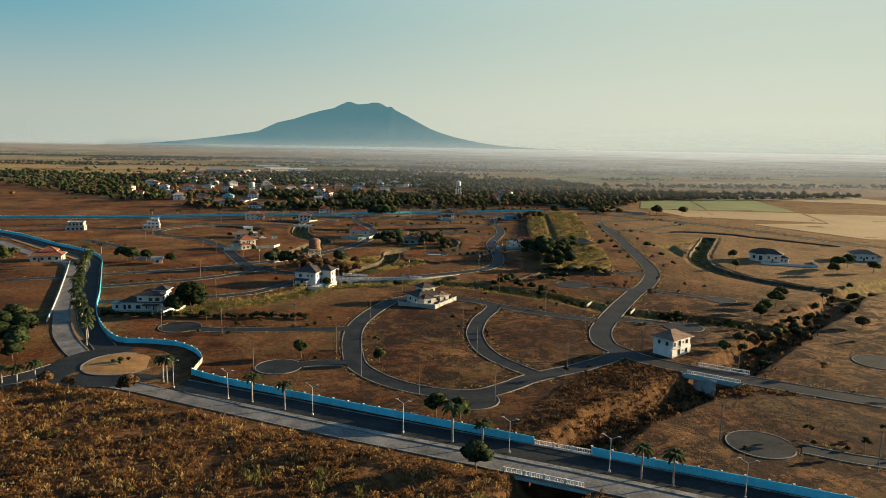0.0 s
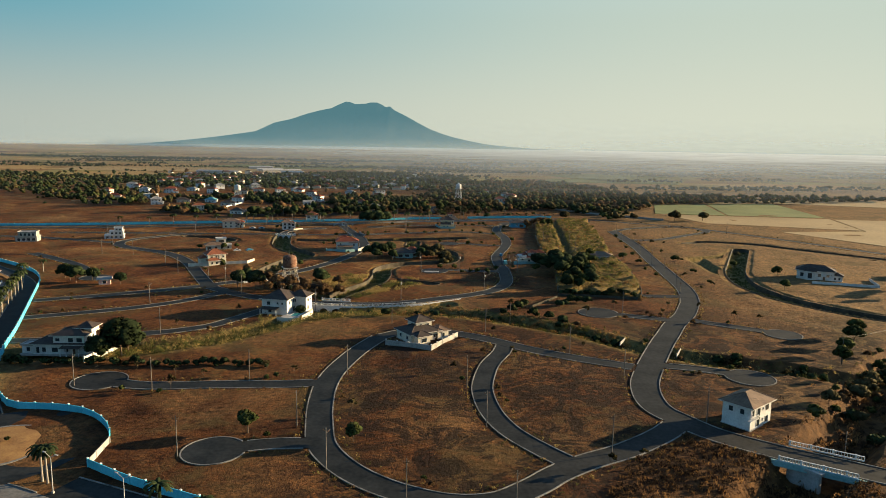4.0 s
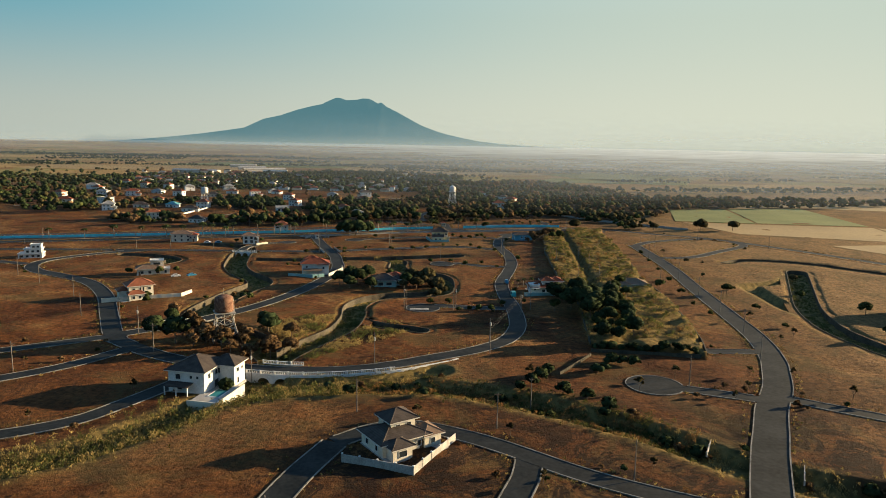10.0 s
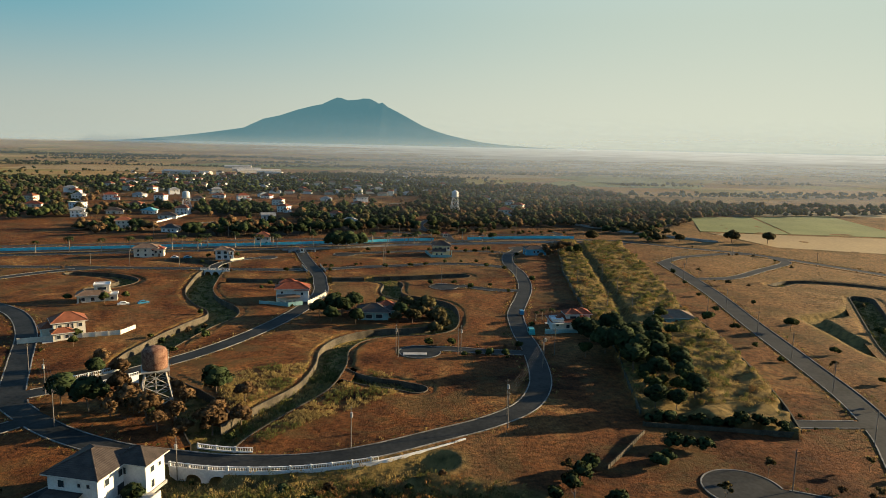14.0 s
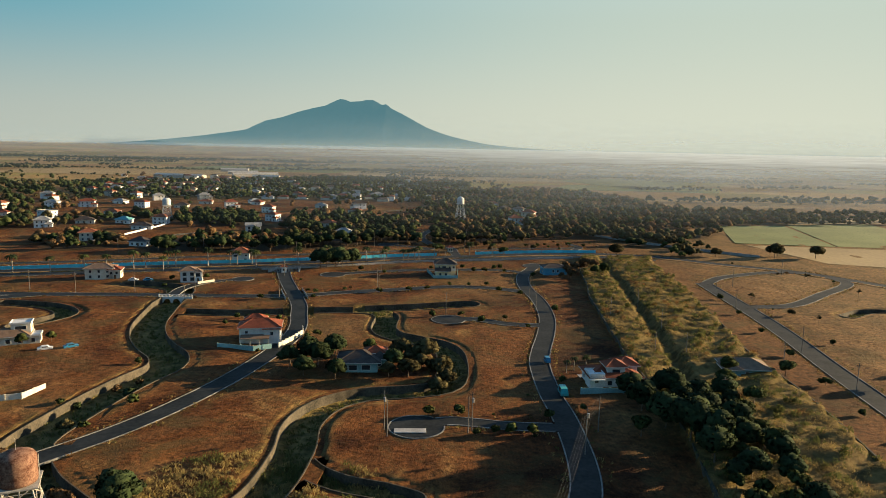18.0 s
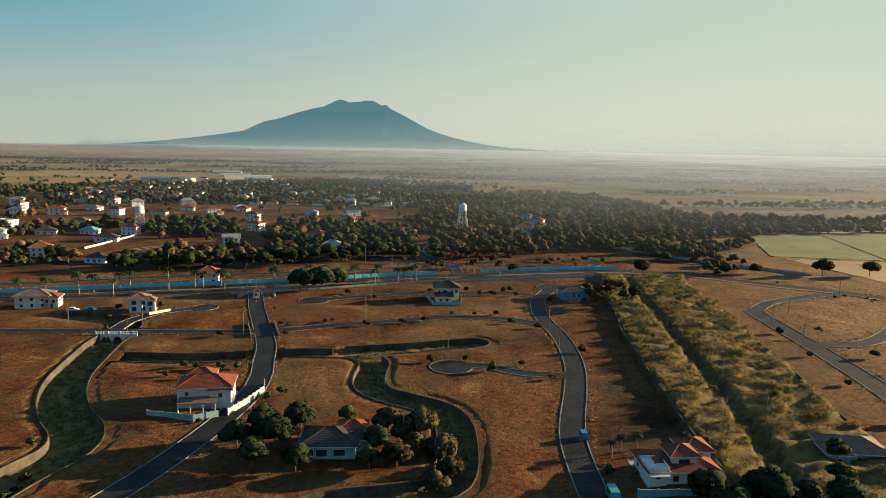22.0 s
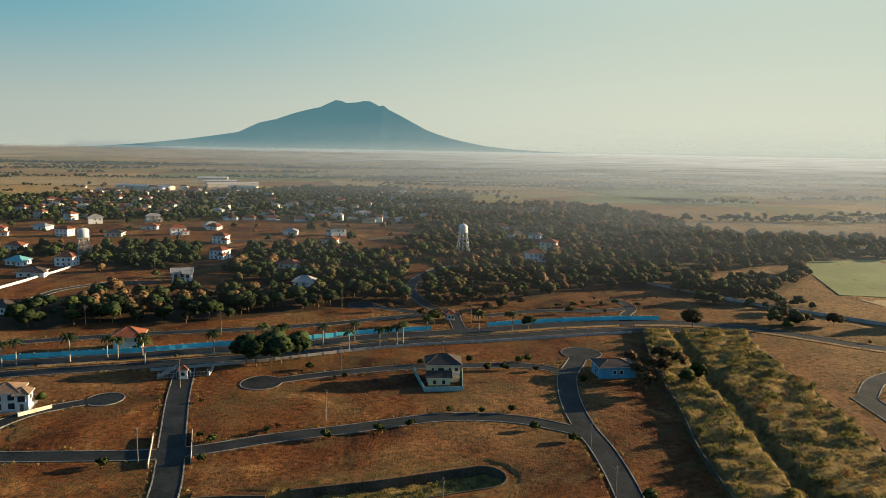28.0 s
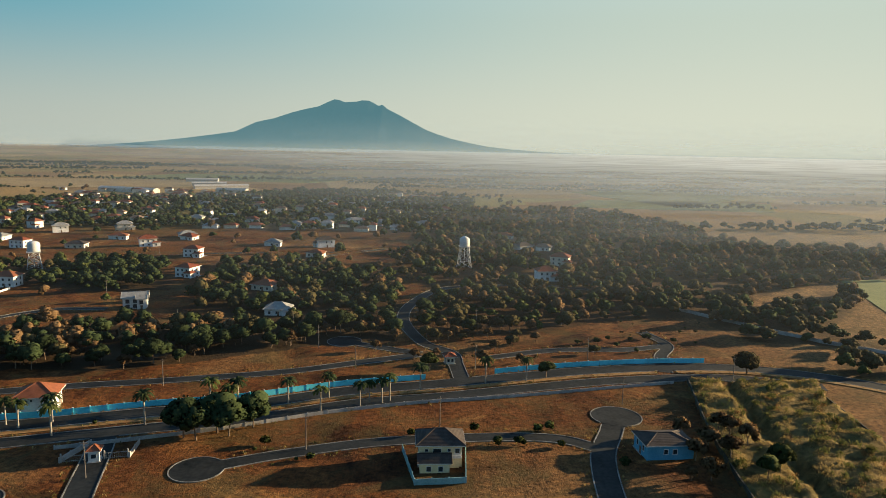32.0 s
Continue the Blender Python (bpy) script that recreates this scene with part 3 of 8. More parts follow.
# what grows where: lush by the creeks and in the long strip, scrub in the wild land before the boulevard
lush = (1 - soft(-1.0, 5.0, dc)) * 0.9 * soft(255, 275, gp2[:, 1]) * (1 - soft(86, 100, gp2[:, 0]) * (1 - soft(330, 350, gp2[:, 1])))
lush = np.maximum(lush, inside(gp2, STRIP) * 0.75)
scrub = 1.0 - soft(-6, 2, gp2[:, 1] - (166 - 0.42 * (gp2[:, 0] + 40)))
burnt_land = np.array([(16, 158), (42, 202), (62, 224), (96, 204), (112, 190), (72, 184), (44, 152)], float)
scrub = np.maximum(scrub, 0.6 * inside(gp2, burnt_land))
scrub = np.maximum(scrub, (1 - soft(-1.0, 4.0, dc)) * np.maximum(1 - soft(255, 275, gp2[:, 1]), soft(86, 100, gp2[:, 0]) * (1 - soft(330, 350, gp2[:, 1]))))
# the ground colour gets darker inside the tree stands, more in thick ones
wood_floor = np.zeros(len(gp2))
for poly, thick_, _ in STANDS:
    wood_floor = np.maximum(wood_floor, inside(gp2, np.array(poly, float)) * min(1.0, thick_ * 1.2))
for key, val in (("lush", lush), ("scrub", scrub * near), ("in_stands", wood_floor)):
    me.attributes.new(key, "FLOAT", "POINT").data.foreach_set("value", val.astype(np.float32))

earth, n, l, p = shader("dry_ground")
geo = n.new("ShaderNodeNewGeometry")


def tex(scale, detail=5.0, dist=0.0, rough=0.55):
    t = n.new("ShaderNodeTexNoise")
    t.inputs["Scale"].default_value, t.inputs["Detail"].default_value = scale, detail
    t.inputs["Distortion"].default_value, t.inputs["Roughness"].default_value = dist, rough
    l.new(geo.outputs["Position"], t.inputs["Vector"])
    return t


def blend(fac, a, b, kind="MIX"):
    m = n.new("ShaderNodeMix")
    m.data_type, m.blend_type = "RGBA", kind
    for sock, v in ((m.inputs[0], fac), (m.inputs[6], a), (m.inputs[7], b)):
        if isinstance(v, (float, int)):
            sock.default_value = v
        elif isinstance(v, tuple):
            sock.default_value = (*v, 1)
        else:
            l.new(v, sock)
    return m.outputs[2]


def attr(key):
    a = n.new("ShaderNodeAttribute")
    a.attribute_name = key
    return a.outputs["Fac"]


broad = ramp(n, ((0.36, (0.030, 0.0115, 0.0052)), (0.50, (0.074, 0.0295, 0.0110)), (0.66, (0.116, 0.060, 0.024))))
l.new(tex(0.021, 8, 0.6, 0.65).outputs[0], broad.inputs[0])
fine = ramp(n, ((0.34, (0.22, 0.23, 0.24)), (0.49, (0.82, 0.82, 0.82)), (0.66, (1.50, 1.42, 1.30))))
l.new(tex(0.55, 8, 0.0, 0.78).outputs[0], fine.inputs[0])
mown = n.new("ShaderNodeTexWave")
mown.inputs["Scale"].default_value, mown.inputs["Distortion"].default_value = 0.35, 2.5
mown.inputs["Detail Scale"].default_value = 0.4
l.new(geo.outputs["Position"], mown.inputs["Vector"])
mown_c = ramp(n, ((0.2, (0.90, 0.90, 0.90)), (0.8, (1.06, 1.06, 1.06))))
l.new(mown.outputs[1], mown_c.inputs[0])
golden = ramp(n, ((0.52, (0, 0, 0)), (0.68, (0.5, 0.5, 0.5))))
l.new(tex(0.013, 7, 0.5, 0.62).outputs[0], golden.inputs[0])
east_side = n.new("ShaderNodeMapRange")      # paler lots east of the long street, partly haze put into the colour
east_side.inputs["From Min"].default_value, east_side.inputs["From Max"].default_value = 95, 190
east_side.inputs["To Max"].default_value = 0.7
spot = n.new("ShaderNodeSeparateXYZ")
l.new(geo.outputs["Position"], spot.inputs[0])
l.new(spot.outputs["X"], east_side.inputs["Value"])
either = n.new("ShaderNodeMath")
either.operation = "MAXIMUM"
l.new(east_side.outputs[0], either.inputs[0])
l.new(golden.outputs[0], either.inputs[1])
dry_gold = ramp(n, ((0.36, (0.026, 0.0100, 0.0046)), (0.48, (0.086, 0.0320, 0.0112)), (0.58, (0.112, 0.0465, 0.0160)), (0.68, (0.200, 0.110, 0.040))))
l.new(tex(0.030, 8, 0.8, 0.68).outputs[0], dry_gold.inputs[0])
north = n.new("ShaderNodeMapRange")
north.inputs["From Min"].default_value, north.inputs["From Max"].default_value = 230, 400
l.new(spot.outputs["Y"], north.inputs["Value"])
lots = blend(north.outputs[0], broad.outputs[0], dry_gold.outputs[0])
tan_grass = blend(either.outputs[0], lots, (0.205, 0.128, 0.056))
col = blend(1.0, tan_grass, fine.outputs[0], "MULTIPLY")
col = blend(0.7, col, mown_c.outputs[0], "MULTIPLY")
sward = ramp(n, ((0.49, (0, 0, 0)), (0.60, (1, 1, 1))))
l.new(tex(0.04, 10, 0.8, 0.74).outputs[0], sward.inputs[0])
thin_sward = n.new("ShaderNodeMath")
thin_sward.operation, thin_sward.inputs[1].default_value = "MULTIPLY", 0.6
l.new(sward.outputs[0], thin_sward.inputs[0])
col = blend(thin_sward.outputs[0], col, (0.060, 0.045, 0.018))
burnt = ramp(n, ((0.475, (0, 0, 0)), (0.515, (1, 1, 1))))
l.new(tex(0.085, 13, 1.2, 0.82).outputs[0], burnt.inputs[0])
dim = n.new("ShaderNodeMath")
dim.operation = "MULTIPLY"
place = n.new("ShaderNodeSeparateXYZ")
l.new(geo.outputs["Position"], place.inputs[0])
scorched = n.new("ShaderNodeMapRange")      # fires ran over the southern lots
scorched.inputs["From Min"].default_value, scorched.inputs["From Max"].default_value = 300, 360
scorched.inputs["To Min"].default_value, scorched.inputs["To Max"].default_value = 0.86, 0.06
l.new(place.outputs["Y"], scorched.inputs["Value"])
scorched_side = n.new("ShaderNodeMapRange")
scorched_side.inputs["From Min"].default_value, scorched_side.inputs["From Max"].default_value = -42, -22
scorched_side.inputs["To Min"].default_value = 0.15
l.new(place.outputs["X"], scorched_side.inputs["Value"])
both_ways = n.new("ShaderNodeMath")
both_ways.operation = "MULTIPLY"
l.new(scorched.outputs[0], both_ways.inputs[0])
l.new(scorched_side.outputs[0], both_ways.inputs[1])
l.new(both_ways.outputs[0], dim.inputs[1])
l.new(burnt.outputs[0], dim.inputs[0])
col = blend(dim.outputs[0], col, (0.014, 0.009, 0.0065))
green = ramp(n, ((0.35, (0.050, 0.043, 0.016)), (0.65, (0.175, 0.125, 0.045))))
l.new(tex(0.35, 5).outputs[0], green.inputs[0])
col = blend(attr("lush"), col, green.outputs[0])
wild = ramp(n, ((0.35, (0.030, 0.015, 0.007)), (0.65, (0.110, 0.056, 0.022))))
l.new(tex(0.3, 5).outputs[0], wild.inputs[0])
col = blend(attr("scrub"), col, wild.outputs[0])
col = blend(attr("in_stands"), col, (0.030, 0.021, 0.012))
# far fields: straw, plough and paddy in broad plots
plots = n.new("ShaderNodeTexVoronoi")
plots.inputs["Scale"].default_value = 0.0075
plots.distance = "CHEBYCHEV"
l.new(geo.outputs["Position"], plots.inputs["Vector"])
sep = n.new("ShaderNodeSeparateColor")
l.new(plots.outputs["Color"], sep.inputs[0])
field = ramp(n, ((0.0, (0.15, 0.085, 0.040)), (0.35, (0.23, 0.145, 0.062)), (0.6, (0.29, 0.195, 0.080)), (0.8, (0.13, 0.105, 0.044)), (1.0, (0.22, 0.18, 0.065))))
l.new(sep.outputs[0], field.inputs[0])
xyz = n.new("ShaderNodeSeparateXYZ")
l.new(geo.outputs["Position"], xyz.inputs[0])
beyond = n.new("ShaderNodeMapRange")
beyond.inputs["From Min"].default_value, beyond.inputs["From Max"].default_value = 1050, 1350
l.new(xyz.outputs["Y"], beyond.inputs["Value"])
col = blend(beyond.outputs[0], col, field.outputs[0])
l.new(col, p.inputs["Base Color"])
p.inputs["Roughness"].default_value, p.inputs["Specular IOR Level"].default_value = 0.95, 0.05
bu = n.new("ShaderNodeBump")
bu.inputs["Strength"].default_value, bu.inputs["Distance"].default_value = 1.0, 0.8
l.new(tex(0.6, 9, 0.0, 0.75).outputs[0], bu.inputs["Height"])
l.new(bu.outputs[0], p.inputs["Normal"])
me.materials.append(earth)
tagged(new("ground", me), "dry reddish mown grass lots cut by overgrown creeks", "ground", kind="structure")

# ---- road surfaces and kerbs ----


def ribbon(name, line, left, right, z, mat, parent=None, thick=0.0, closed=False, label=""):
    """A strip along a line, from an offset on its left to one on its right; thick gives it sides down from its top."""
    s = sides(line, closed)
    a, b = line + s * left, line + s * right
    k = len(line)
    v = [(x, y, z) for x, y in a] + [(x, y, z) for x, y in b]
    last = k if closed else k - 1
    f = [(i, k + i, k + (i + 1) % k, (i + 1) % k) for i in range(last)]
    if thick:
        v += [(x, y, z - thick) for x, y in a] + [(x, y, z - thick) for x, y in b]
        for i in range(last):
            j = (i + 1) % k
            f += [(j, 2 * k + j, 2 * k + i, i), (k + i, 3 * k + i, 3 * k + j, k + j)]
        if not closed:
            f += [(0, 2 * k, 3 * k, k), (k - 1, 2 * k - 1, 4 * k - 1, 3 * k - 1)]
    return piece(name, mesh_of(name, v, f, mat), parent, None, label)


def clear_runs(line, skip_road=None, skip_disc=None, margin=0.15):
    """The stretches of a line that lie on no other road."""
    ok = np.ones(len(line), bool)
    for i, (other, half, *_) in enumerate(ROADS):
        if i != skip_road:
            ok &= far_from(line, other) > half + margin
    for i, (c, r) in enumerate(DISCS):
        if i != skip_disc:
            ok &= np.hypot(*(line - c).T) > r + margin
    ok &= np.hypot(line[:, 0] - ISLAND[0], line[:, 1] - ISLAND[1]) > 20.5
    runs, start = [], None
    for i, o in enumerate([*ok, False]):
        if o and start is None:
            start = i
        elif not o and start is not None:
            if i - start > 1:
                runs.append(line[start:i])
            start = None
    return runs


for i, (line, half, name, mat, top) in enumerate(ROADS):
    if name == "boulevard":
        text = "grey asphalt boulevard carriageway between concrete kerbs"
    else:
        text = "dark grey asphalt estate street edged by pale kerbs"
    ob = tagged(ribbon("road", line, half, -half, top, mat, thick=0.3), text, "road", kind="structure")
    dense = curve(line, 1.2)
    s = sides(dense)
    for e in (half + 0.16, -half - 0.16):
        for run in clear_runs(dense + s * e, i):
            ribbon("kerb", run, 0.16, -0.16, 0.20, kerb_mat, ob, 0.5, label="pale concrete kerb")
for i, (c, r) in enumerate(DISCS):
    a = np.linspace(0, math.tau, 49)[:-1]
    ring = np.column_stack([c[0] + np.cos(a) * r, c[1] + np.sin(a) * r])
    v = [(x, y, 0.115) for x, y in ring]
    ob = tagged(piece("turning_circle", mesh_of("turning_circle", v, [tuple(range(48))], asphalt)), "round asphalt turning circle at the end of a street", "road", kind="structure")
    a = np.linspace(0, math.tau, 73)
    ring = np.column_stack([c[0] + np.cos(a) * (r + 0.16), c[1] + np.sin(a) * (r + 0.16)])
    for run in clear_runs(ring, None, i):
        ribbon("kerb", run, 0.16, -0.16, 0.20, kerb_mat, ob, 0.5, label="pale concrete kerb")
# the ring and its island
a = np.linspace(0, math.tau, 65)[:-1]
unit = np.column_stack([np.cos(a), np.sin(a)])
ring_ob = tagged(ribbon("roundabout", np.array(ISLAND) + unit * 16, 5.2, -5.2, 0.125, asphalt, closed=True), "grey asphalt ring road round a grassy island", "road", kind="structure")
island = thing("traffic_island", (*ISLAND, 0), 0, "round grassy traffic island with a pale kerb and shrubs", "traffic island")
v = [(0, 0, 0.75)] + [(math.cos(t) * r, math.sin(t) * r, z) for r, z in ((6, 0.6), (11.0, 0.3)) for t in a]
f = [(0, 1 + i, 1 + (i + 1) % 64) for i in range(64)] + [(1 + i, 65 + i, 65 + (i + 1) % 64, 1 + (i + 1) % 64) for i in range(64)]
mound = worn("island_grass", (0.13, 0.065, 0.026), (0.24, 0.135, 0.05), 0.3, 0.95, 0, 0.4, 9)
piece("mound", mesh_of("mound", v, f, mound), island)
ribbon("kerb", unit * 11.3, 0.32, -0.32, 0.36, kerb_mat, island, 0.4, True)
# medians
for far, near_line, off in ((BLVD_FAR, BLVD_NEAR, -5.0), (UP_FAR, UP_NEAR, -5.6)):
    line = curve(far[4:-2], 2.0)
    line = line + sides(line) * off
    for run in clear_runs(line, None, None, 0.0):
        w = 0.65 if off == -5.0 else 1.2
        tagged(ribbon("median", run, w, -w, 0.24, kerb_mat if off == -5.0 else mound, thick=0.4), "raised narrow median strip between the carriageways", "median", kind="structure")
line = curve(BLVD_R[24:-6], 2.0)
line = line + sides(line) * -4.9
for run in clear_runs(line, None, None, 0.0):
    tagged(ribbon("median", run, 1.0, -1.0, 0.24, mound, thick=0.4), "raised grassy median planted with palms", "median", kind="structure")

# retaining walls of the walled creeks
for k, (line, half, depth) in enumerate(CREEKS):
    if depth > 2.55:
        continue
    turn_ = np.linspace(-math.pi / 2, math.pi / 2, 9)
    edges_ = [(line + sides(line) * half, 1), (line - sides(line) * half, -1)]
    for tip, way in ((line[-1], line[-1] - line[-2]), (line[0], line[0] - line[1])):
        a_ = math.atan2(way[1], way[0]) + turn_
        edges_.append((tip + half * np.column_stack([np.cos(a_), np.sin(a_)]), -1))
    for edge_line, out_way in edges_:
        free = np.ones(len(edge_line), bool)
        for other, oh, _ in CREEKS:
            free &= far_from(edge_line, other) > oh - 0.15
        for run in clear_runs(edge_line, None, None, 0.6):
            ok = far_from(run, edge_line[free]) < 1.0 if free.any() else np.zeros(len(run), bool)
            cuts = [i for i in range(len(run)) if not ok[i]]
            for i, j in zip([-1, *cuts], [*cuts, len(run)]):
                if j - i > 4:
                    wall_ob = tagged(ribbon("bank_wall", run[i + 1:j], 0.15, -0.15, 0.34, bank_mat, thick=depth + 1.2), "weathered concrete wall along the sunken creek", "wall", kind="structure")
                    a_, b_ = sorted((out_way * 0.15, out_way * 4.0))
                    ribbon("verge", run[i + 1:j], b_, a_, 0.10, earth, wall_ob, 0.25, label="dry grass verge along the creek wall")

# retaining walls of the long strip
for pts in (STRIP_W, STRIP_E[1:]):
    tagged(ribbon("strip_wall", curve(pts, 3.0), 0.2, -0.2, 2.1, dark_block, thick=2.7), "dark mossy retaining wall along the overgrown strip", "wall", kind="structure")

# ---- mountain and far country ----


def ridge(name, base, mat, profile, y, depth, x_mid, label):
    """A far mountain: its outline as heights along x, swelling towards the viewer, scored with gullies."""
    px, pz = np.array([q[0] for q in profile], float), np.array([q[1] for q in profile], float)
    ux = np.linspace(px[0], px[-1], 420)
    top = np.interp(ux, px, pz)
    rows_ = 26
    v = []
    for j in range(rows_):
        t = j / (rows_ - 1)
        for i, x in enumerate(ux):
            g = math.sin(x * 0.021 + 3 * math.sin(x * 0.004) + t * 2.0) * 0.5 + math.sin(x * 0.047 + t * 3) * 0.3 + noise.noise(Vector((x * 0.006, t * 4, 1.0)))
            z = top[i] * (1 - t) ** 1.25 * (1 + 0.05 * g * math.sin(math.pi * t))
            v.append((x_mid + x, y - depth * t * (1.0 + 0.10 * g * (1 - t)), base + z))
    m_ = len(ux)
    f = [(j * m_ + i, (j + 1) * m_ + i, (j + 1) * m_ + i + 1, j * m_ + i + 1) for j in range(rows_ - 1) for i in range(m_ - 1)]
    me_ = mesh_of(name, v, f, mat)
    for q in me_.polygons:
        q.use_smooth = True
    return tagged(new(name, me_), label, "mountain", kind="structure")


hazed_forest = worn("hazed_forest", (0.003, 0.004, 0.004), (0.009, 0.009, 0.008), 0.004, 0.95, 0, 0.0, 5, spec=0.0)
mn, ml = hazed_forest.node_tree.nodes, hazed_forest.node_tree.links
mn["Principled BSDF"].inputs["Emission Color"].default_value = (0.0230, 0.052, 0.066, 1)   # bluish haze of the air, put in as a glow of the slopes
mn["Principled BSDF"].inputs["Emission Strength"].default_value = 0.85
ridge("mountain", 6, hazed_forest, [(-2745, 2), (-2554, 13), (-2364, 25), (-2174, 36), (-2022, 47), (-1832, 66), (-1642, 88), (-1452, 115), (-1319, 136), (-1262, 163), (-1185, 198), (-1072, 223), (-958, 262), (-864, 287), (-788, 303), (-732, 330), (-687, 349), (-657, 346), (-619, 332), (-544, 338), (-514, 346), (-469, 346), (-438, 332), (-408, 314), (-382, 322), (-348, 294), (-272, 258), (-185, 212), (-108, 172), (-32, 144), (63, 116), (178, 92), (292, 72), (445, 57), (635, 46), (864, 39)], 4900, 420, 0, "forested volcano with a blue haze glow and a notched summit rising from the plain")


def haze(name, y, x0, x1, low, high, thin_left, thin_right, seed, streak=0.004, patch=0.5):
    """An upright sheet standing in for morning mist and far haze: it thins upwards and to its left, torn by streaks."""
    m, n, l, p = shader("mist")
    geo, sep = n.new("ShaderNodeNewGeometry"), n.new("ShaderNodeSeparateXYZ")
    l.new(geo.outputs["Position"], sep.inputs[0])
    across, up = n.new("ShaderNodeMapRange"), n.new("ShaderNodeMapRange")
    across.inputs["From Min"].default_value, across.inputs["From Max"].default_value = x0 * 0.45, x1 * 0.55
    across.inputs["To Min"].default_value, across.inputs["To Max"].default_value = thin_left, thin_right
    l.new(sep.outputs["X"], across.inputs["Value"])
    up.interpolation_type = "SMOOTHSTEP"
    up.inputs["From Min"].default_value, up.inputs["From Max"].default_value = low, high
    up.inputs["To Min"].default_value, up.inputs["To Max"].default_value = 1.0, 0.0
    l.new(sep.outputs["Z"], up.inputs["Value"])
    mp, tx = n.new("ShaderNodeMapping"), n.new("ShaderNodeTexNoise")
    mp.inputs["Scale"].default_value = (streak, streak, streak * 7)
    mp.inputs["Location"].default_value = (seed * 3.7, 0, seed)
    l.new(geo.outputs["Position"], mp.inputs["Vector"])
    l.new(mp.outputs[0], tx.inputs["Vector"])
    tx.inputs["Detail"].default_value = 4.0
    spots = n.new("ShaderNodeMapRange")
    spots.inputs["From Min"].default_value, spots.inputs["From Max"].default_value = 0.32, 0.68
    spots.inputs["To Min"].default_value, spots.inputs["To Max"].default_value = 1.0 - patch, 1.0
    l.new(tx.outputs[0], spots.inputs["Value"])
    a, b = n.new("ShaderNodeMath"), n.new("ShaderNodeMath")
    a.operation = b.operation = "MULTIPLY"
    l.new(across.outputs[0], a.inputs[0])
    l.new(up.outputs[0], a.inputs[1])
    l.new(a.outputs[0], b.inputs[0])
    l.new(spots.outputs[0], b.inputs[1])
    clear, drop, back, both, mx = (n.new("ShaderNode" + k) for k in ("BsdfTransparent", "BsdfDiffuse", "BsdfTranslucent", "MixShader", "MixShader"))
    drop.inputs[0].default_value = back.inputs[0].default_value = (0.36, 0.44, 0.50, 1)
    both.inputs[0].default_value = 0.65
    l.new(drop.outputs[0], both.inputs[1])
    l.new(back.outputs[0], both.inputs[2])
    l.new(b.outputs[0], mx.inputs[0])
    l.new(clear.outputs[0], mx.inputs[1])
    l.new(both.outputs[0], mx.inputs[2])
    l.new(mx.outputs[0], n["Material Output"].inputs["Surface"])
    me_ = mesh_of(name, [(x0, y, 0.0), (x1, y + 60, 0.0), (x1, y + 60, high + 2), (x0, y, high + 2)], [(0, 1, 2, 3)], m)
    return tagged(new(name, me_), "thin upright sheet standing in for mist and haze over the fields", "mist", kind="stuff")


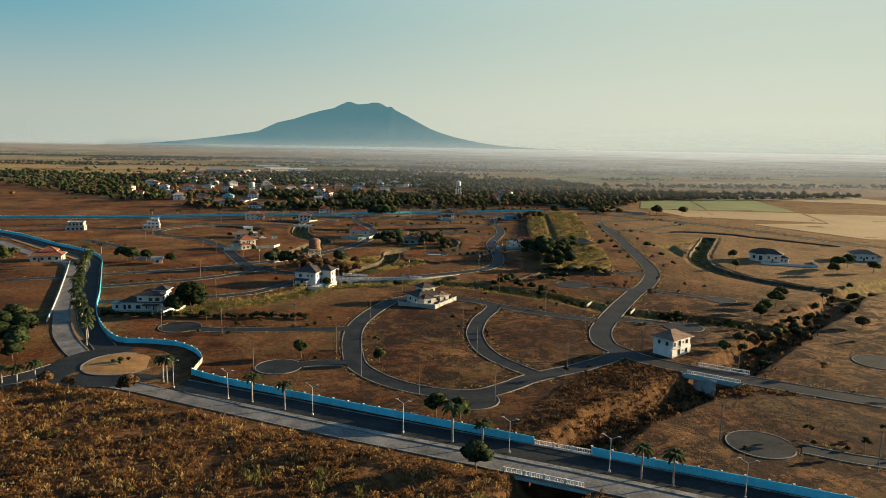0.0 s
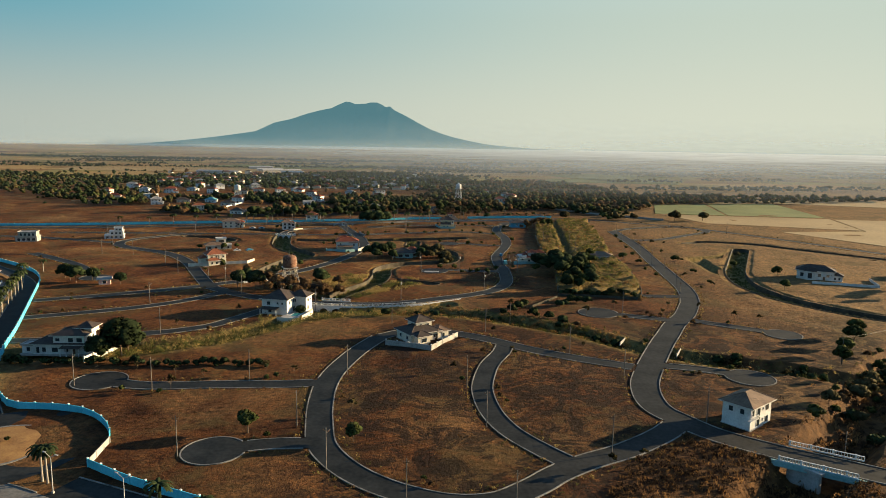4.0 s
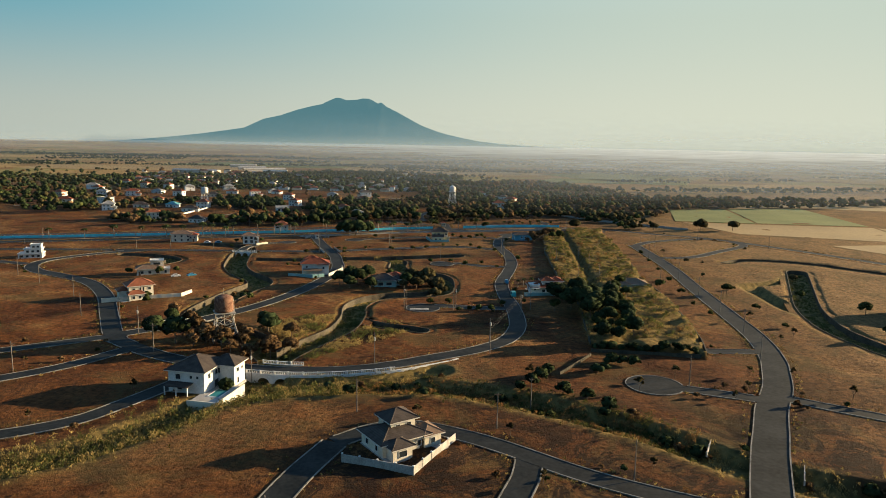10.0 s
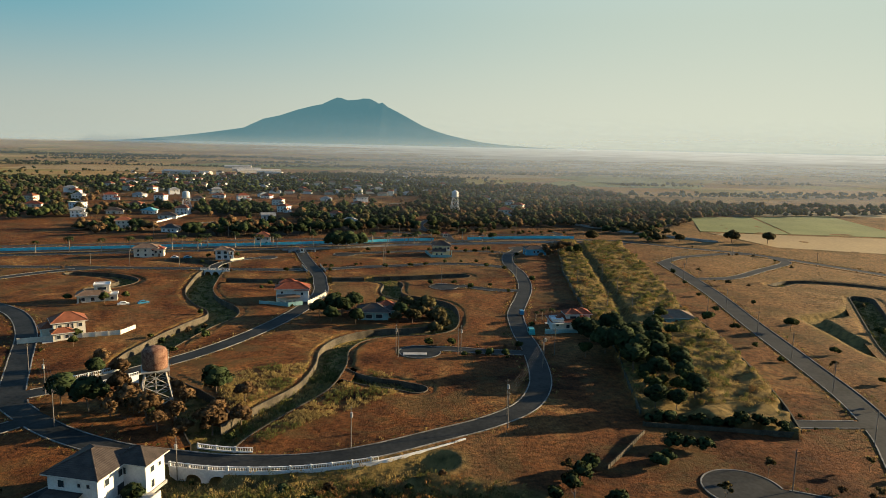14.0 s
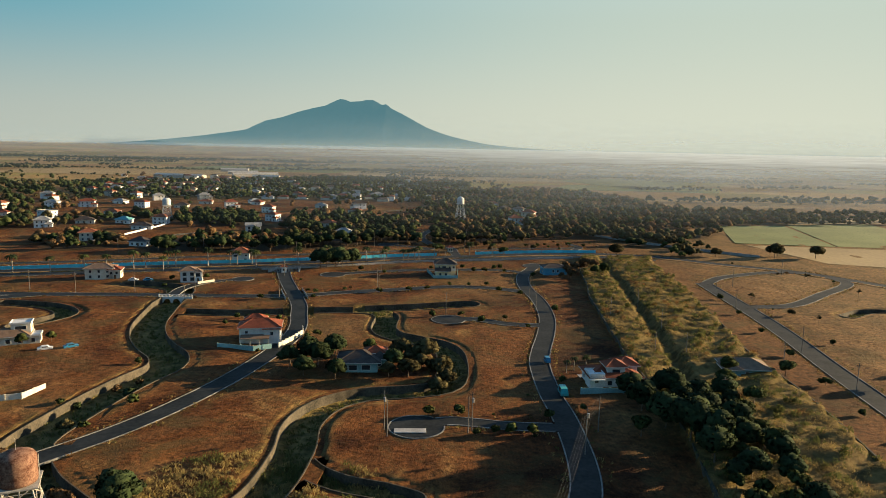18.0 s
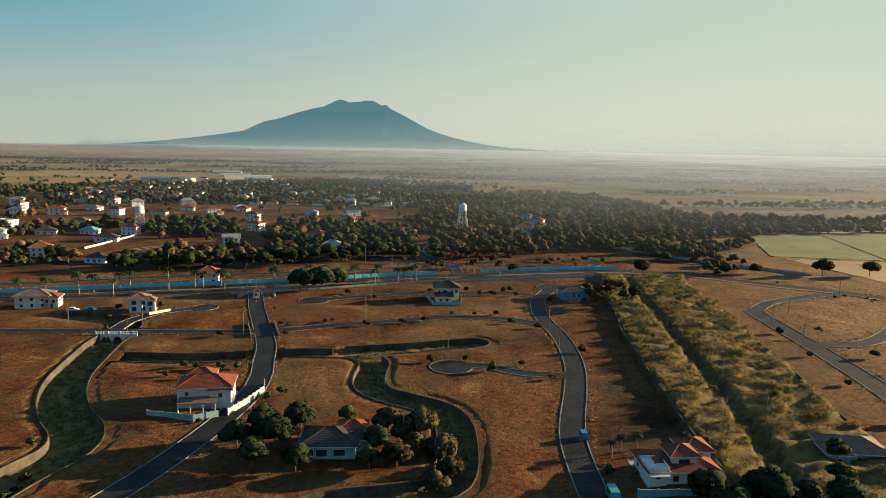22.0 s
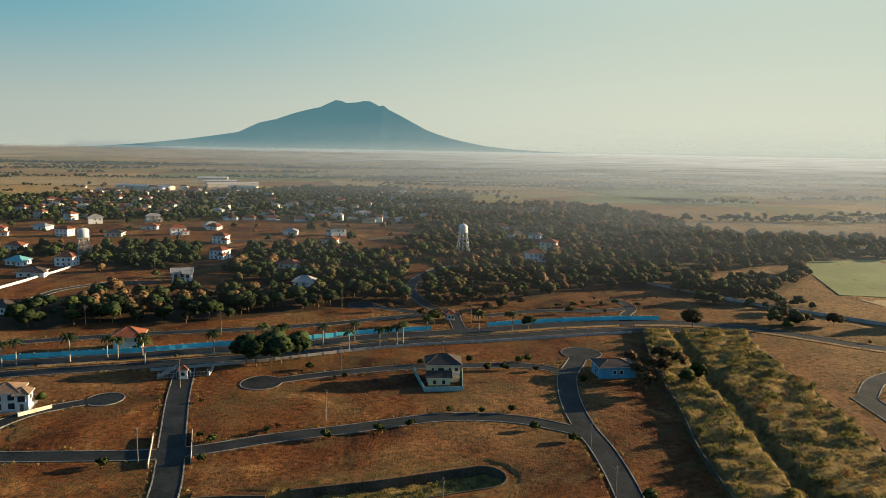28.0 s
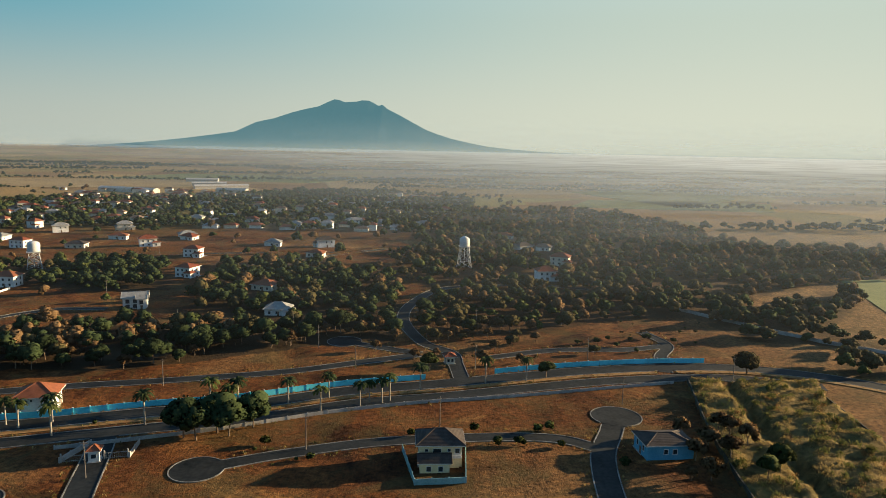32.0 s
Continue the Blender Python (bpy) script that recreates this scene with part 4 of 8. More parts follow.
def mist_haze_layer(name, z, y0, y1, x0, x1, near_y, far_y, left_a, right_a, seed, streak):
    """A level sheet standing in for mist and air haze: thicker with distance and towards the sun's side, torn into
    streaks.
    """
    m, n, l, p = shader("mist")
    geo, sep = n.new("ShaderNodeNewGeometry"), n.new("ShaderNodeSeparateXYZ")
    l.new(geo.outputs["Position"], sep.inputs[0])

    def rise(src, lo, hi, a_, b_, kind="SMOOTHSTEP"):
        r = n.new("ShaderNodeMapRange")
        r.interpolation_type = kind
        for k, v_ in (("From Min", lo), ("From Max", hi), ("To Min", a_), ("To Max", b_)):
            r.inputs[k].default_value = v_
        l.new(src, r.inputs["Value"])
        return r.outputs[0]

    def times(a_, b_):
        q = n.new("ShaderNodeMath")
        q.operation = "MULTIPLY"
        l.new(a_, q.inputs[0])
        l.new(b_, q.inputs[1])
        return q.outputs[0]

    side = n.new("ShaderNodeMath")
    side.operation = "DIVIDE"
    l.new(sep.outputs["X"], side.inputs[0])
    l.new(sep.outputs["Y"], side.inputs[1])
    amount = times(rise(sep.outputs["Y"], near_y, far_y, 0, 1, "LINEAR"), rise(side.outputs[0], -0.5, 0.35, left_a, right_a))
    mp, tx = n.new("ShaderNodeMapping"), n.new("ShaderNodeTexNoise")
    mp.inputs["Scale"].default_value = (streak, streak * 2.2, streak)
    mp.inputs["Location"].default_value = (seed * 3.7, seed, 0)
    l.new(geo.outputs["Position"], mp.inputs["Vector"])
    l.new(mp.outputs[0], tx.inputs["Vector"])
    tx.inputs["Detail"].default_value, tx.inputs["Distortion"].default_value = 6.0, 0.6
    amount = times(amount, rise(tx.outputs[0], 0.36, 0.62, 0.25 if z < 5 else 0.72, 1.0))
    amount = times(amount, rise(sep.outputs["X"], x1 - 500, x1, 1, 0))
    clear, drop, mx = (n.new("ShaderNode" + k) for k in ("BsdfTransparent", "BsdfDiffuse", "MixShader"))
    # sheet colour is painted paler on the sun's side
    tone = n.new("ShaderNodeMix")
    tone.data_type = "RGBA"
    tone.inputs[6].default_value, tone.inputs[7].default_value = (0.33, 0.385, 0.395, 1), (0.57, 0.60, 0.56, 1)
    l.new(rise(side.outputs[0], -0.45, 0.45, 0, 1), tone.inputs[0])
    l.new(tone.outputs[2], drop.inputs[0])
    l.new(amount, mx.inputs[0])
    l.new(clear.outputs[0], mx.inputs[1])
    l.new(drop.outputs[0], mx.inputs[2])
    l.new(mx.outputs[0], n["Material Output"].inputs["Surface"])
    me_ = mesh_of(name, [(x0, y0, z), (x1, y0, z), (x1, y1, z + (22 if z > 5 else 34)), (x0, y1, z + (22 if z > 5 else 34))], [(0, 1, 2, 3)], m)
    return tagged(new(name, me_), "level sheet standing in for mist and air haze over the fields", "mist", kind="stuff")


# the two higher sheets stand in for haze in the air
mist_haze_layer("mist", 2.2, 900, 4850, -4200, 4200, 950, 2200, 0.0, 0.28, 1, 0.0022)
mist_haze_layer("mist", 19.0, 560, 4300, -4200, 4200, 650, 1650, 0.05, 0.44, 3, 0.0013)
mist_haze_layer("mist", 27.0, 1000, 4300, -4200, 4200, 1050, 2500, 0.36, 0.82, 4, 0.0010)
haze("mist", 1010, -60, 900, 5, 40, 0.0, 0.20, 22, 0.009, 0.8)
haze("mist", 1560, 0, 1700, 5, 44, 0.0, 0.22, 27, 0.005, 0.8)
# these two sheets paint the far haze over the mountain's lower slopes
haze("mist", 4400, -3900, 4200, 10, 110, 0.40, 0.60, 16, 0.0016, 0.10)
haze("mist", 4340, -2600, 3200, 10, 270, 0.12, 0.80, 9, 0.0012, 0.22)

# ---- houses ----
WINDOWS = {}


def window(parent, w, h, at):
    """A window: frame with a mullion, and its pane; alike ones share their meshes."""
    key = (round(w, 2), round(h, 2))
    if key not in WINDOWS:
        t = 0.12
        o, q = [(-w / 2 - t, -h / 2 - t), (w / 2 + t, -h / 2 - t), (w / 2 + t, h / 2 + t), (-w / 2 - t, h / 2 + t)], [(-w / 2, -h / 2), (w / 2, -h / 2), (w / 2, h / 2), (-w / 2, h / 2)]
        vs = [(x, y, z) for y in (0.0, 0.1) for x, z in o + q]
        fs = []
        for i in range(4):
            k = (i + 1) % 4
            fs += [(8 + i, 12 + i, 12 + k, 8 + k), (i, 8 + i, 8 + k, k), (4 + i, 4 + k, 12 + k, 12 + i)]
        fm = mesh_of("window", vs, fs, None)
        fm.materials.append(white_paint)
        pm = mesh_of("pane", [(-w / 2, 0.03, -h / 2), (w / 2, 0.03, -h / 2), (w / 2, 0.03, h / 2), (-w / 2, 0.03, h / 2), (-w / 2, 0.0, -h / 2), (w / 2, 0.0, -h / 2), (w / 2, 0.0, h / 2), (-w / 2, 0.0, h / 2)], [(3, 2, 1, 0), (4, 5, 6, 7)], glass)
        WINDOWS[key] = (fm, pm)
    fm, pm = WINDOWS[key]
    ob = piece("window", fm, parent, at)
    piece("pane", pm, ob, Matrix.Identity(4), "dark window glass")
    return ob


FACES = {"S": (0, -1, 180), "N": (0, 1, 0), "E": (1, 0, -90), "W": (-1, 0, 90)}


def face_pose(b, side, u, z):
    """A pose on a block's side: u along it (viewed from outside, from the middle), z above the block's foot, +y outwards."""
    nx_, ny_, turn = FACES[side]
    cx, cy, w, d = b["x"], b["y"], b["w"], b["d"]
    if side in "SN":
        return pose(cx + (u if side == "S" else -u), cy + ny_ * d / 2, b["z"] + z, 0, 0, turn)
    return pose(cx + nx_ * w / 2, cy + (u if side == "E" else -u), b["z"] + z, 0, 0, turn)


def hip_roof(parent, b, mat, rise, over, gable=False, caps=True):
    x0, x1, y0, y1 = b["x"] - b["w"] / 2 - over, b["x"] + b["w"] / 2 + over, b["y"] - b["d"] / 2 - over, b["y"] + b["d"] / 2 + over
    z = b["z"] + b["h"]
    w, d = x1 - x0, y1 - y0
    k = min(w, d) / 2
    if gable:
        r = ((x0, (y0 + y1) / 2), (x1, (y0 + y1) / 2)) if w >= d else (((x0 + x1) / 2, y0), ((x0 + x1) / 2, y1))
    elif w >= d:
        r = ((x0 + k, (y0 + y1) / 2), (x1 - k, (y0 + y1) / 2))
    else:
        r = (((x0 + x1) / 2, y0 + k), ((x0 + x1) / 2, y1 - k))
    t = 0.2
    base = [(x0, y0), (x1, y0), (x1, y1), (x0, y1)]
    v = [(x, y, z - 0.02) for x, y in base] + [(x, y, z + t) for x, y in base] + [(*r[0], z + t + rise), (*r[1], z + t + rise)]
    f = [(3, 2, 1, 0), (0, 1, 5, 4), (1, 2, 6, 5), (2, 3, 7, 6), (3, 0, 4, 7)]
    if w >= d:
        f += [(4, 5, 9, 8), (5, 6, 9), (6, 7, 8, 9), (7, 4, 8)]
        hips = ((4, 8), (7, 8), (5, 9), (6, 9), (8, 9))
    else:
        f += [(4, 5, 8), (5, 6, 9, 8), (6, 7, 9), (7, 4, 8, 9)]
        hips = ((4, 8), (5, 8), (6, 9), (7, 9), (8, 9))
    roof = piece("roof", mesh_of("roof", v, f, mat), parent)
    bm = bmesh.new()
    for a_, b_ in ((0, 1), (1, 2), (2, 3), (3, 0)):
        (ax, ay), (bx, by) = base[a_], base[b_]
        add_box(bm, min(ax, bx) - 0.05, min(ay, by) - 0.05, z - 0.06, max(ax, bx) + 0.05, max(ay, by) + 0.05, z + t - 0.03)
    part("fascia", bm, trim_mat, roof, "pale painted fascia")
    if caps:
        bm = bmesh.new()
        for a_, b_ in hips:
            if (Vector(v[a_]) - Vector(v[b_])).length > 0.3:
                add_tube(bm, v[a_], v[b_], 0.14, 0.14, 6)
        part("ridge_cap", bm, mat, roof)
    return roof


def flat_roof(parent, b, mat):
    x0, x1, y0, y1, z = b["x"] - b["w"] / 2, b["x"] + b["w"] / 2, b["y"] - b["d"] / 2, b["y"] + b["d"] / 2, b["z"] + b["h"]
    roof = part("roof", box(x0 - 0.35, y0 - 0.35, z - 0.02, x1 + 0.35, y1 + 0.35, z + 0.22), mat, parent)
    bm = bmesh.new()
    for q in ((x0 - 0.35, y0 - 0.35, x1 + 0.35, y0 - 0.15), (x0 - 0.35, y1 + 0.15, x1 + 0.35, y1 + 0.35), (x0 - 0.35, y0 - 0.15, x0 - 0.15, y1 + 0.15), (x1 + 0.15, y0 - 0.15, x1 + 0.35, y1 + 0.15)):
        add_box(bm, q[0], q[1], z + 0.2, q[2], q[3], z + 0.6)
    part("parapet", bm, mat, roof)
    return roof


def B(x, y, w, d, h, z=0.0, roof="hip", rise=None, over=0.7, mat=None, wall=None, **wins):
    return dict(x=x, y=y, w=w, d=d, h=h, z=z, roof=roof, rise=rise, over=over, mat=mat, wall=wall, wins=wins)


def row_of(n_, width, z, w=1.1, h=1.3):
    return [((i + 0.5) * width / n_ - width / 2, z, w, h) for i in range(n_)]


def house(at, turn, blocks, wall_mat, roof_mat, label, name="house", door=None):
    ob = thing(name, (at[0], at[1], 0.05), turn, label, "house")
    part("plinth", box(min(b["x"] - b["w"] / 2 for b in blocks if b["z"] == 0) - 0.3, min(b["y"] - b["d"] / 2 for b in blocks if b["z"] == 0) - 0.3, -0.6, max(b["x"] + b["w"] / 2 for b in blocks if b["z"] == 0) + 0.3, max(b["y"] + b["d"] / 2 for b in blocks if b["z"] == 0) + 0.3, 0.1), concrete, ob, "concrete plinth")
    for b in blocks:
        wl = part("wall", box(b["x"] - b["w"] / 2, b["y"] - b["d"] / 2, b["z"] + (0.12 if b["z"] == 0 else 0.004), b["x"] + b["w"] / 2, b["y"] + b["d"] / 2, b["z"] + b["h"]), b["wall"] or wall_mat, ob)
        rm = b["mat"] or roof_mat
        if b["roof"] == "hip":
            hip_roof(ob, b, rm, b["rise"] or min(b["w"], b["d"]) * 0.27, b["over"])
        elif b["roof"] == "gable":
            hip_roof(ob, b, rm, b["rise"] or min(b["w"], b["d"]) * 0.27, b["over"], True)
            wd = b["w"] >= b["d"]
            rise = (b["rise"] or min(b["w"], b["d"]) * 0.27)
            z = b["z"] + b["h"] + 0.2
            for s_ in (-1, 1):
                if wd:
                    e = b["x"] + s_ * b["w"] / 2
                    tri = [(e, b["y"] - b["d"] / 2, z - 0.1), (e, b["y"] + b["d"] / 2, z - 0.1), (e, b["y"], z + rise * 0.9)]
                    tri += [(q[0] - s_ * 0.2, q[1], q[2]) for q in tri]
                else:
                    e = b["y"] + s_ * b["d"] / 2
                    tri = [(b["x"] - b["w"] / 2, e, z - 0.1), (b["x"] + b["w"] / 2, e, z - 0.1), (b["x"], e, z + rise * 0.9)]
                    tri += [(q[0], q[1] - s_ * 0.2, q[2]) for q in tri]
                piece("gable", mesh_of("gable", tri, [(0, 1, 2), (5, 4, 3), (0, 3, 4, 1), (1, 4, 5, 2), (2, 5, 3, 0)], b["wall"] or wall_mat), ob)
        elif b["roof"] == "flat":
            flat_roof(ob, b, b["mat"] or concrete)
        for side, ws in b["wins"].items():
            for u, z, w, h in ws:
                window(ob, w, h, face_pose(b, side, u, z))
    if door:
        bi, side, u = door
        dm = bmesh.new()
        add_box(dm, -0.5, -0.05, 0, 0.5, 0.07, 2.1, 0.02)
        dr = part("door", dm, wood, ob, "dark wooden door", face_pose(blocks[bi], side, u, 0.12))
        hd = bmesh.new()
        add_box(hd, 0.32, 0.07, 0.95, 0.4, 0.14, 1.1)
        part("handle", hd, steel, dr, "metal handle")
    return ob


def porch(parent, x, y, w, d, h, mat, roof_mat, posts=3, rise=0.5):
    """A lean-to roof on posts."""
    v = [(x - w / 2, y - d / 2, h), (x + w / 2, y - d / 2, h), (x + w / 2, y + d / 2, h + rise), (x - w / 2, y + d / 2, h + rise)]
    v += [(a_, b_, c_ + 0.15) for a_, b_, c_ in v]
    piece("porch_roof", mesh_of("porch_roof", v, [(3, 2, 1, 0), (4, 5, 6, 7), (0, 1, 5, 4), (1, 2, 6, 5), (2, 3, 7, 6), (3, 0, 4, 7)], roof_mat), parent)
    for i in range(posts):
        px_ = x - w / 2 + 0.3 + i * (w - 0.6) / max(1, posts - 1)
        part("post", box(px_ - 0.13, y - d / 2 + 0.15, 0.0, px_ + 0.13, y - d / 2 + 0.41, h, 0.02), mat, parent)


def balcony(parent, x0, y0, x1, y1, z, mat):
    slab = part("balcony", box(x0, y0, z - 0.2, x1, y1, z), mat, parent)
    bm = bmesh.new()
    for q in ((x0, y0, x1, y0 + 0.1), (x0, y0 + 0.1, x0 + 0.1, y1), (x1 - 0.1, y0 + 0.1, x1, y1)):
        add_box(bm, q[0], q[1], z + 0.85, q[2], q[3], z + 0.95)
    k = int((x1 - x0) / 0.35)
    for i in range(k + 1):
        q = x0 + 0.05 + i * (x1 - x0 - 0.1) / k
        add_box(bm, q - 0.03, y0 + 0.02, z, q + 0.03, y0 + 0.08, z + 0.86)
    part("railing", bm, white_paint, slab)


def garden_wall(points, h, mat, label, gap=None, post_every=4.0, cap=True, name="garden_wall", base=None):
    """A masonry wall along straight stretches: panels between posts with caps."""
    ob = thing(name, (*points[0], 0), 0, label, "wall")
    unit_panel = mesh_of("panel", *BOX01, mat)
    unit_post = mesh_of("post", *BOX01, mat)
    unit_cap = mesh_of("cap", *BOX01, white_paint)
    inv = Matrix.Translation((-points[0][0], -points[0][1], 0))
    for (xa, ya), (xb, yb) in zip(points[:-1], points[1:]):
        length, ang = math.hypot(xb - xa, yb - ya), math.degrees(math.atan2(yb - ya, xb - xa))
        k = max(1, round(length / post_every))
        for i in range(k):
            s_ = length / k
            q = (xa + (xb - xa) * i / k, ya + (yb - ya) * i / k)
            zb = -0.5 if base is None else base
            piece("panel", unit_panel, ob, inv @ pose(*q, zb, 0, 0, ang) @ Matrix.Translation((0.17, -0.075, 0)) @ Matrix.Diagonal((s_ - 0.34, 0.15, h - zb, 1)))
            po = piece("post", unit_post, ob, inv @ pose(*q, zb, 0, 0, ang) @ Matrix.Translation((-0.17, -0.17, 0)) @ Matrix.Diagonal((0.34, 0.34, h + 0.15 - zb, 1)))
            if cap:
                piece("cap", unit_cap, ob, inv @ pose(*q, h + 0.15, 0, 0, ang) @ Matrix.Translation((-0.21, -0.21, 0)) @ Matrix.Diagonal((0.42, 0.42, 0.14, 1)))
    return ob


BOX01 = ([(0, 0, 0), (1, 0, 0), (1, 1, 0), (0, 1, 0), (0, 0, 1), (1, 0, 1), (1, 1, 1), (0, 1, 1)], [(3, 2, 1, 0), (4, 5, 6, 7), (0, 1, 5, 4), (1, 2, 6, 5), (2, 3, 7, 6), (3, 0, 4, 7)])

# white house by the bridge, with terrace and pool
wh = house((-67, 335), -12, [
    B(0, 2, 11, 12, 6.3, roof="hip", rise=2.9, over=0.8, S=[(-2.5, 4.6, 1.4, 1.4), (1.5, 4.7, 0.7, 0.8), (3.5, 4.7, 0.7, 0.8), (-2, 1.6, 1.4, 1.4)], E=[(-3.4, 4.6, 1.2, 1.4), (0.5, 4.6, 1.2, 1.4), (0.5, 1.3, 2.2, 2.2)]),
    B(7, 6.6, 7, 6.2, 6.3, roof="hip", rise=2.2, over=0.8, S=[(-1.6, 4.6, 1.4, 1.4), (1.2, 1.6, 1.4, 1.4)], E=[(-1, 4.6, 1.2, 1.2), (-1, 1.5, 0.9, 1.6), (1.4, 4.6, 0.8, 0.8)]),
], white_paint, roof_dark, "two-storey white house with dark hip roofs and a pool terrace", door=(0, "E", 3.6))
porch(wh, -1.5, -5.6, 7.5, 3.0, 2.6, white_paint, roof_dark, 3)
terr = thing("pool_terrace", (-57.5, 329.5, 0), -12, "pale concrete terrace with a small pool beside the white house", "terrace")
part("slab", box(-6, -7.5, -3.2, 2.6, 7.5, 0.35), concrete, terr)
part("pool", box(-3.0, -2.2, 0.36, 0.2, 3.4, 0.40), pool_water, terr, "teal pool water")
bm = bmesh.new()
for q in ((-3.3, -2.5, 0.5, -2.2), (-3.3, 3.4, 0.5, 3.7), (-3.3, -2.2, -3.0, 3.4), (0.2, -2.2, 0.5, 3.4)):
    add_box(bm, q[0], q[1], 0.35, q[2], q[3], 0.46)
part("pool_edge", bm, white_paint, terr)
part("parapet", box(2.6, -7.5, -3.2, 2.9, 7.5, 1.1), cream_paint, terr, "cream terrace parapet wall")
part("parapet", box(-6, -7.8, -3.2, 2.9, -7.5, 1.1), cream_paint, terr, "cream terrace parapet wall")

# brown-roofed villa within a walled plot
h1 = house((-8, 300), 34, [
    B(0, 0, 12, 10, 3.3, rise=2.3, over=0.9, S=row_of(3, 11, 1.6), E=row_of(2, 9, 1.6), W=row_of(2, 9, 1.6)),
    B(1.5, 1.5, 6.5, 6, 3.0, z=3.3, rise=1.9, over=0.8, S=row_of(2, 6, 1.6), E=row_of(2, 5.5, 1.6), W=row_of(1, 5, 1.6)),
    B(7.2, -2.5, 4.6, 6, 3.0, rise=1.5, over=0.7, mat=roof_brown, S=row_of(1, 4, 1.6), E=row_of(2, 5, 1.6)),
    B(-2.5, -6, 5, 4, 3.0, rise=1.4, over=0.7, S=row_of(1, 4, 1.6, 2.0, 1.4)),
], cream_paint, roof_dark, "cream villa with stepped dark brown hip roofs", door=(0, "S", 4.4))
garden_wall([(-19, 291), (-3, 285.5), (6.5, 303)], 1.9, concrete, "pale masonry garden wall round the brown-roofed villa")

# tall cream house beside the creek
rh = house((79.5, 228), 39, [
    B(0, 0, 10.5, 7.5, 6.0, rise=2.2, over=0.9, S=[(-4.2, 4.5, 1.0, 1.5), (-1.4, 4.3, 1.6, 2.6), (-1.4, 1.6, 1.6, 2.2), (3.0, 4.5, 1.5, 1.5), (3.0, 1.5, 1.5, 1.5), (0.9, 4.6, 0.6, 0.6), (0.9, 1.7, 0.7, 0.8)], E=row_of(3, 6.5, 4.5, 0.8, 1.3) + row_of(2, 6, 1.5, 0.9, 1.4), W=row_of(2, 6, 4.5)),
], white_paint, roof_brown, "tall two-storey white house with a brown hip roof", door=(0, "E", 2.6))
balcony(rh, -6.9, -4.6, -2.6, -3.75, 3.1, white_paint)
porch(rh, 6.4, -0.5, 2.2, 5, 2.6, white_paint, roof_brown, 2, 0.3)

# long white house by the boulevard
lh = house((-124, 279), 1, [
    B(0, 0, 17, 9, 3.3, rise=2.2, over=0.9, S=[(-7, 1.4, 1.0, 2.0), (-5, 1.5, 1.2, 1.5), (-1.5, 1.5, 2.0, 1.5), (2.2, 1.5, 1.2, 1.5)], W=row_of(2, 8, 1.6)),
    B(3.2, -0.6, 10, 8, 3.0, z=3.3, rise=1.9, over=0.9, S=[(-3.6, 1.6, 1.4, 1.0), (0.6, 1.5, 1.6, 1.5), (3.4, 1.5, 1.8, 1.4)], E=row_of(2, 7, 1.5)),
    B(6.5, 1.5, 5, 5, 1.6, z=6.3, rise=1.5, over=0.8),
    B(-10.5, -1.5, 4, 4.5, 2.6, roof="flat", S=row_of(1, 3, 1.4)),
], white_paint, roof_dark, "long white two-storey house with dark tiled roofs", door=(0, "S", 4.6))
porch(lh, 4.6, -6.2, 6.5, 3, 2.7, white_paint, roof_dark, 4)
garden_wall([(-111.5, 266), (-109, 283)], 2.1, white_paint, "white garden wall beside the long white house")

# red-roofed house at the bend of the gate street
rr = house((-63, 508), 10, [
    B(0, 0, 14, 9, 5.6, rise=2.3, over=0.7, S=[(2.0, 3.4, 1.2, 1.6), (-4.5, 4.2, 0.9, 1.0)], W=row_of(2, 8, 4.2), E=row_of(3, 7.5, 1.5, 0.8, 1.8) + row_of(3, 7.5, 4.2, 0.9, 1.3), N=row_of(4, 13, 4.2)),
    B(4.2, -2.6, 5.5, 5, 5.0, rise=1.7, over=0.6, E=[(0, 4.0, 0.9, 1.0), (-1.4, 1.6, 0.7, 2.0), (1.4, 1.6, 0.7, 2.0)], S=[(0, 3.6, 1.0, 1.2)]),
    B(-2, 4.6, 7, 5, 6.6, rise=1.8, over=0.7, W=row_of(1, 4, 5), E=row_of(1, 4, 5)),
], white_paint, roof_red, "white house with red tiled roofs at the street bend", door=(1, "E", 0.0))
porch(rr, -1.5, -6.4, 10, 4, 2.7, cream_paint, roof_brown, 4)
garden_wall([(-75, 497), (-62, 494.5), (-56.5, 498)], 1.8, aqua_wall, "pale aqua garden wall before the red-roofed house", cap=False)
garden_wall([(-54.5, 499), (-51.5, 508), (-49.5, 517), (-51, 523)], 1.7, cream_paint, "cream front wall with tall gate posts", post_every=2.6)

# red-roofed house on the main street, with outbuildings
r2 = house((54, 470), 4, [
    B(0, 0, 15, 10, 3.2, rise=2.4, over=0.9, S=row_of(4, 14, 1.6, 1.3, 1.3), W=row_of(2, 9, 1.6), E=row_of(2, 9, 1.6)),
    B(0.5, -1.0, 5.5, 5, 2.8, z=3.2, rise=1.6, over=0.7, S=[(0, 1.4, 2.4, 1.4)], W=row_of(1, 4, 1.5)),
    B(5.6, 4.0, 6, 6, 5.0, rise=1.8, over=0.8, E=row_of(2, 5, 3.6), S=row_of(1, 5, 4.0)),
    B(-6, -3.2, 4, 5, 4.2, roof="flat", S=row_of(1, 3.6, 2.6), mat=white_paint),
], white_paint, roof_red, "white house with several red tiled roofs and an upper room", door=(0, "S", 6.0))
balcony(r2, -8.2, -7.0, -3.8, -5.75, 3.2, white_paint)
